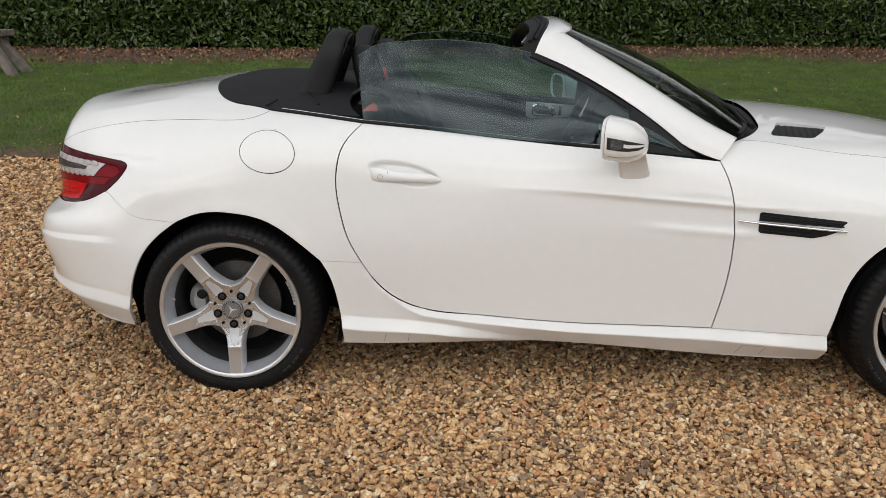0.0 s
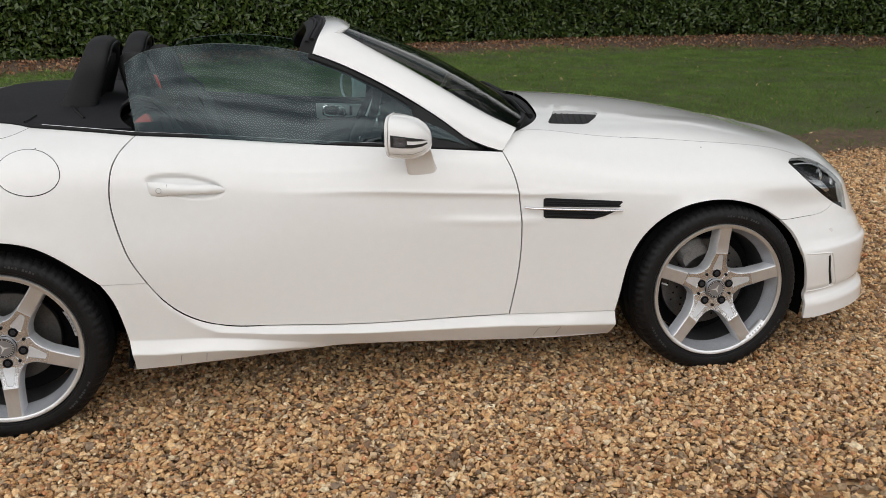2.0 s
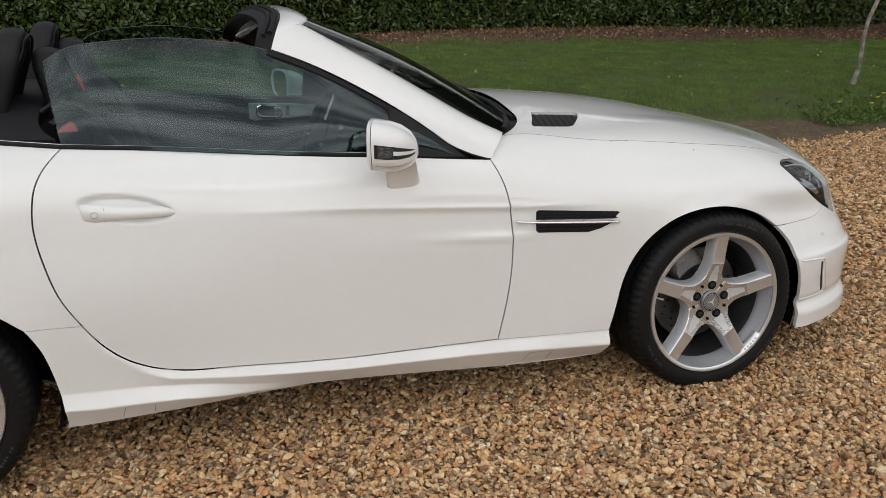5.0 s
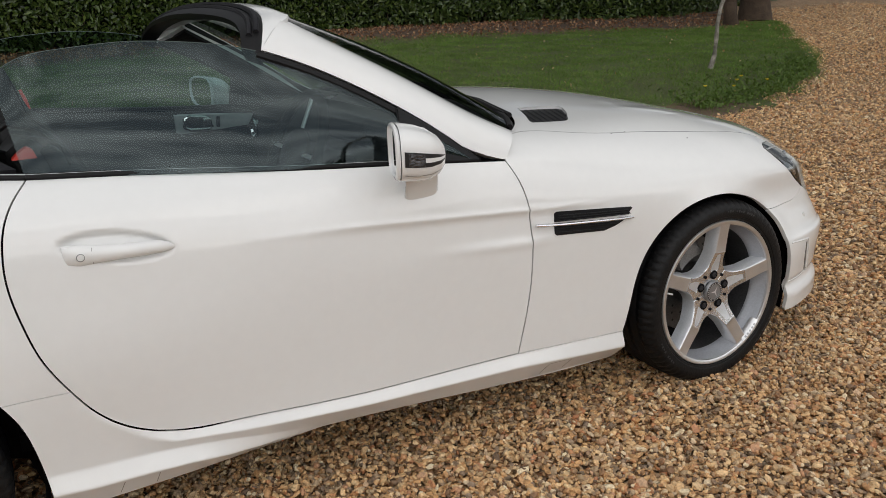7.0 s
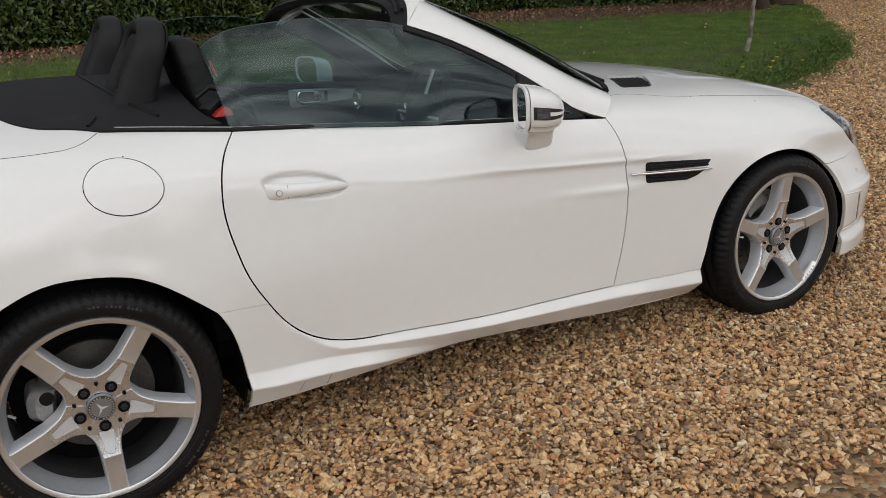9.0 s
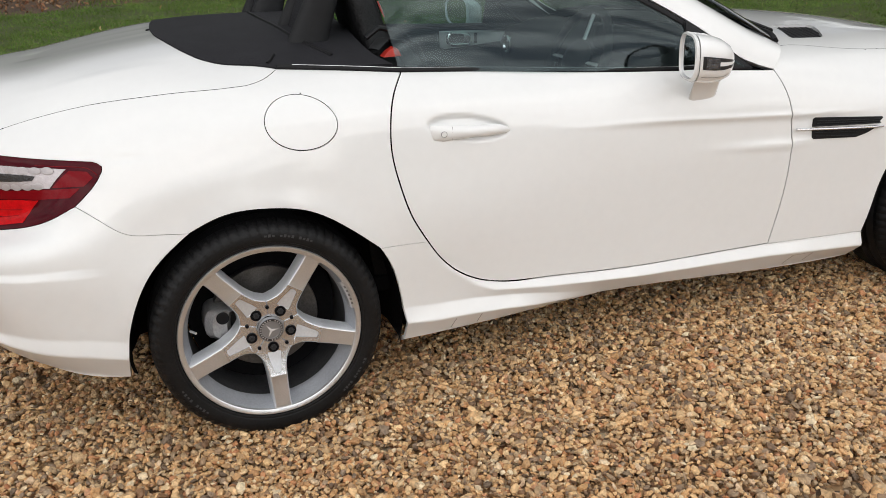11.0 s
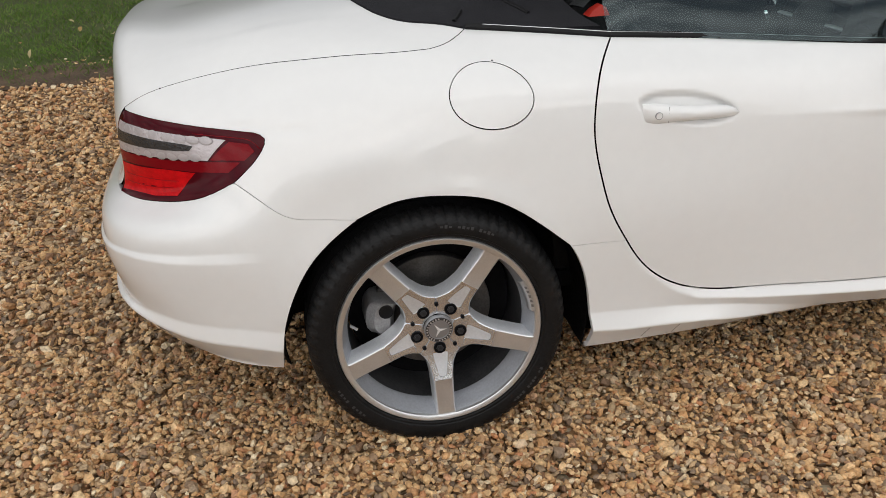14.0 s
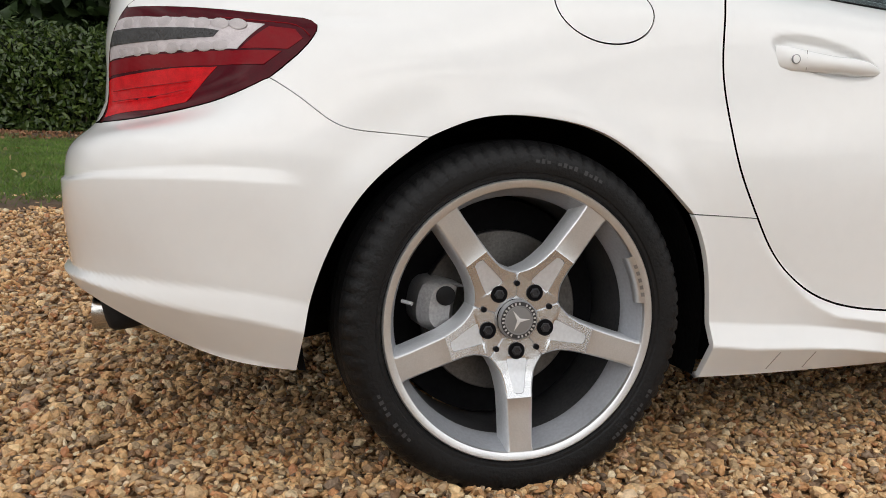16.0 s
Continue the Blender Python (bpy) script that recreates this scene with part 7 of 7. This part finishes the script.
def dandelion(x, y):
    z = float(land(x, y)) + 0.02
    d = tagged(new("dandelion"), "small yellow dandelion flower in the grass", "flower", "dandelions at the lawn edge")
    d.location = (x, y, z)
    part("stalk", tube([(0, 0, 0), (0.006, 0, 0.04), (0.008, 0.004, 0.075)], 0.0025, 6), GRASS, d)
    bm = bmesh.new()
    bmesh.ops.create_cone(bm, cap_ends=True, segments=14, radius1=0.010, radius2=0.022, depth=0.014)
    bmesh.ops.translate(bm, vec=(0.008, 0.004, 0.082), verts=bm.verts)
    part("flower_head", bm, bpy.data.materials.get("dandelion_yellow") or material("dandelion_yellow", (0.75, 0.56, 0.03), 0.7), d, "yellow flower head")


for x, y in ((7.55, 3.78), (7.78, 3.95), (7.95, 4.05), (8.15, 3.86), (7.2, 3.85)):
    dandelion(x, y)

# ---- trees ----
BIRCH = material("birch_bark", (0.36, 0.335, 0.29), 0.85, scale=17, bump=0.8, bump_scale=30, second=(0.055, 0.05, 0.035))
BARK = material("dark_bark", (0.060, 0.040, 0.026), 0.95, vary=0.4, scale=7, bump=1.0, bump_scale=26)
CROWN = island_material("tree_leaf", ((0.020, 0.040, 0.012), (0.032, 0.060, 0.016), (0.045, 0.080, 0.020), (0.016, 0.032, 0.010)), 0.55, bump_scale=20, translucent=0.15)


def tree(name, x, y, r, height, lean, bark, leaves, crown_r, crown_z, label):
    thing = tagged(new(name), label, "tree")
    z = float(land(x, y))
    thing.location = (x, y, z)
    pts = [(0, 0, -0.05)]
    rad = [r * 1.35]
    for q in np.concatenate([np.linspace(0.04, 0.3, 7), np.linspace(0.36, 1, 9)]) if bark is BIRCH else np.linspace(0.06, 1, 12):
        kink = 0.045 * math.sin(q * 23 + 1.0) if bark is BIRCH else 0.0
        pts.append((lean[0] * q ** 1.2 + kink + 0.06 * r * 10 * math.sin(q * 9 + x), lean[1] * q + 0.04 * r * 10 * math.cos(q * 7), height * q))
        rad.append(r * (1 - 0.72 * q) * (1 + 0.06 * math.sin(q * 31)))
    part("trunk", tube(pts, rad, 14), bark, thing, "tapered trunk")
    tops = []
    for k in range(7):
        q = 0.55 + 0.06 * k
        i = int(q * (len(pts) - 1))
        a = 2.4 * k + x
        p = Vector(pts[min(i, len(pts) - 1)])
        e = p + Vector((math.cos(a), math.sin(a), 0.75)).normalized() * crown_r * 0.85
        part("limb", tube([p, p.lerp(e, 0.5) + Vector((0, 0, 0.1)), e], [r * 0.30, r * 0.2, r * 0.06], 8), bark, thing)
        tops.append(e)
    tops.append(Vector(pts[-1]))
    cen = np.array([tuple(t) for t in tops])
    pick = rng.integers(0, len(cen), leaves)
    c = cen[pick] + rng.standard_normal((leaves, 3)) * crown_r * np.array((0.36, 0.36, 0.28))
    c[:, 2] = np.maximum(c[:, 2], crown_z + 0.2 * rng.standard_normal(leaves))
    if crown_z < 1.0:
        # evergreens carry foliage down to the ground
        low = rng.uniform(0, 1, leaves) < 0.65
        skirt = np.stack([rng.normal(0, 0.42 * crown_r, leaves), rng.normal(0, 0.42 * crown_r, leaves), rng.uniform(0.3, 0.85 * height, leaves)], 1)
        c = np.where(low[:, None], skirt, c)
    leaf_cloud("crown", c, c - cen.mean(0) + 0.01, 0.26 if leaves >= 3600 else 0.13 if leaves > 1500 else 0.08, 0.14 if leaves >= 3600 else 0.07 if leaves > 1500 else 0.05, CROWN, thing, "loose leafy crown")
    return thing


tree("birch_tree", 8.04, 4.62, 0.026, 4.2, (1.15, -0.35), BIRCH, 1400, 1.1, 3.0, "young birch with pale peeling bark on the lawn")
tree("tree", 11.75, 7.75, 0.11, 6.5, (0.3, 0.2), BARK, 8000, 2.8, 2.6, "slim brown tree beside the hedge")
tree("tree", 12.75, 8.15, 0.23, 8.0, (0.2, 0.4), BARK, 12000, 3.8, 2.7, "broad tree with ridged brown bark by the path")
for x, y, r in ((-6.0, 11.6, 0.22), (-3.3, 12.4, 0.20), (-1.2, 11.9, 0.18), (-8.6, 12.2, 0.22), (1.4, 12.9, 0.22), (4.0, 13.4, 0.2), (6.6, 14.0, 0.22), (9.2, 13.4, 0.2), (-11.5, 12.0, 0.22), (12.0, 12.8, 0.2)):
    tree("tree", x, y, r, (3.1 if x < -2.5 else 2.6) + 0.4 * math.sin(3 * x), (0.3, -0.2), BARK, 5200 if x < -2.5 else 3600, 1.9 if x < -2.5 else 1.5, 0.7, "dark evergreen tree behind the hedge")

for x, y in ((-9.0, -19.0), (-5.2, -21.0), (-1.6, -19.5), (2.6, -22.0), (6.8, -20.0), (10.5, -21.0), (15.0, -18.0), (-13.5, -16.0)):
    tree("tree", x, y, 0.16, 3.0 + 0.7 * math.sin(2 * x), (0.3, -0.2), BARK, 3600, 1.5, 0.5, "dark tree on the far side of the drive")

# ---- weathered timber bench on the lawn ----
WEATHERED = material("weathered_timber", (0.235, 0.205, 0.175), 0.9, scale=14, bump=0.7, bump_scale=50, second=(0.10, 0.085, 0.072))
bench = tagged(new("bench"), "weathered grey timber bench with slanted legs", "bench")
bench.location = (-5.17, 5.85, float(land(-4.9, 5.85)) - 0.01)
part("seat_plank", block((1.5, 0.22, 0.07), (0, -0.13, 0.47), bevel=0.012), WEATHERED, bench, "thick grey seat plank", False)
part("seat_plank", block((1.5, 0.22, 0.07), (0, 0.12, 0.47), bevel=0.012), WEATHERED, bench, "thick grey seat plank", False)
for x in (-0.62, 0.62):
    part("cross_beam", block((0.10, 0.46, 0.10), (x, 0, 0.385), bevel=0.01), WEATHERED, bench, "cross beam", False)
    for s in (-1, 1):
        part("leg", block((0.08, 0.11, 0.50), (x * 1.25, s * 0.14, 0.18), (s * 10, -35 if x > 0 else 35, 0), 0.01), WEATHERED, bench, "slanted leg", False)
part("foot_board", block((1.3, 0.16, 0.05), (0.05, -0.30, 0.03), bevel=0.01), WEATHERED, bench, "grey foot board", False)
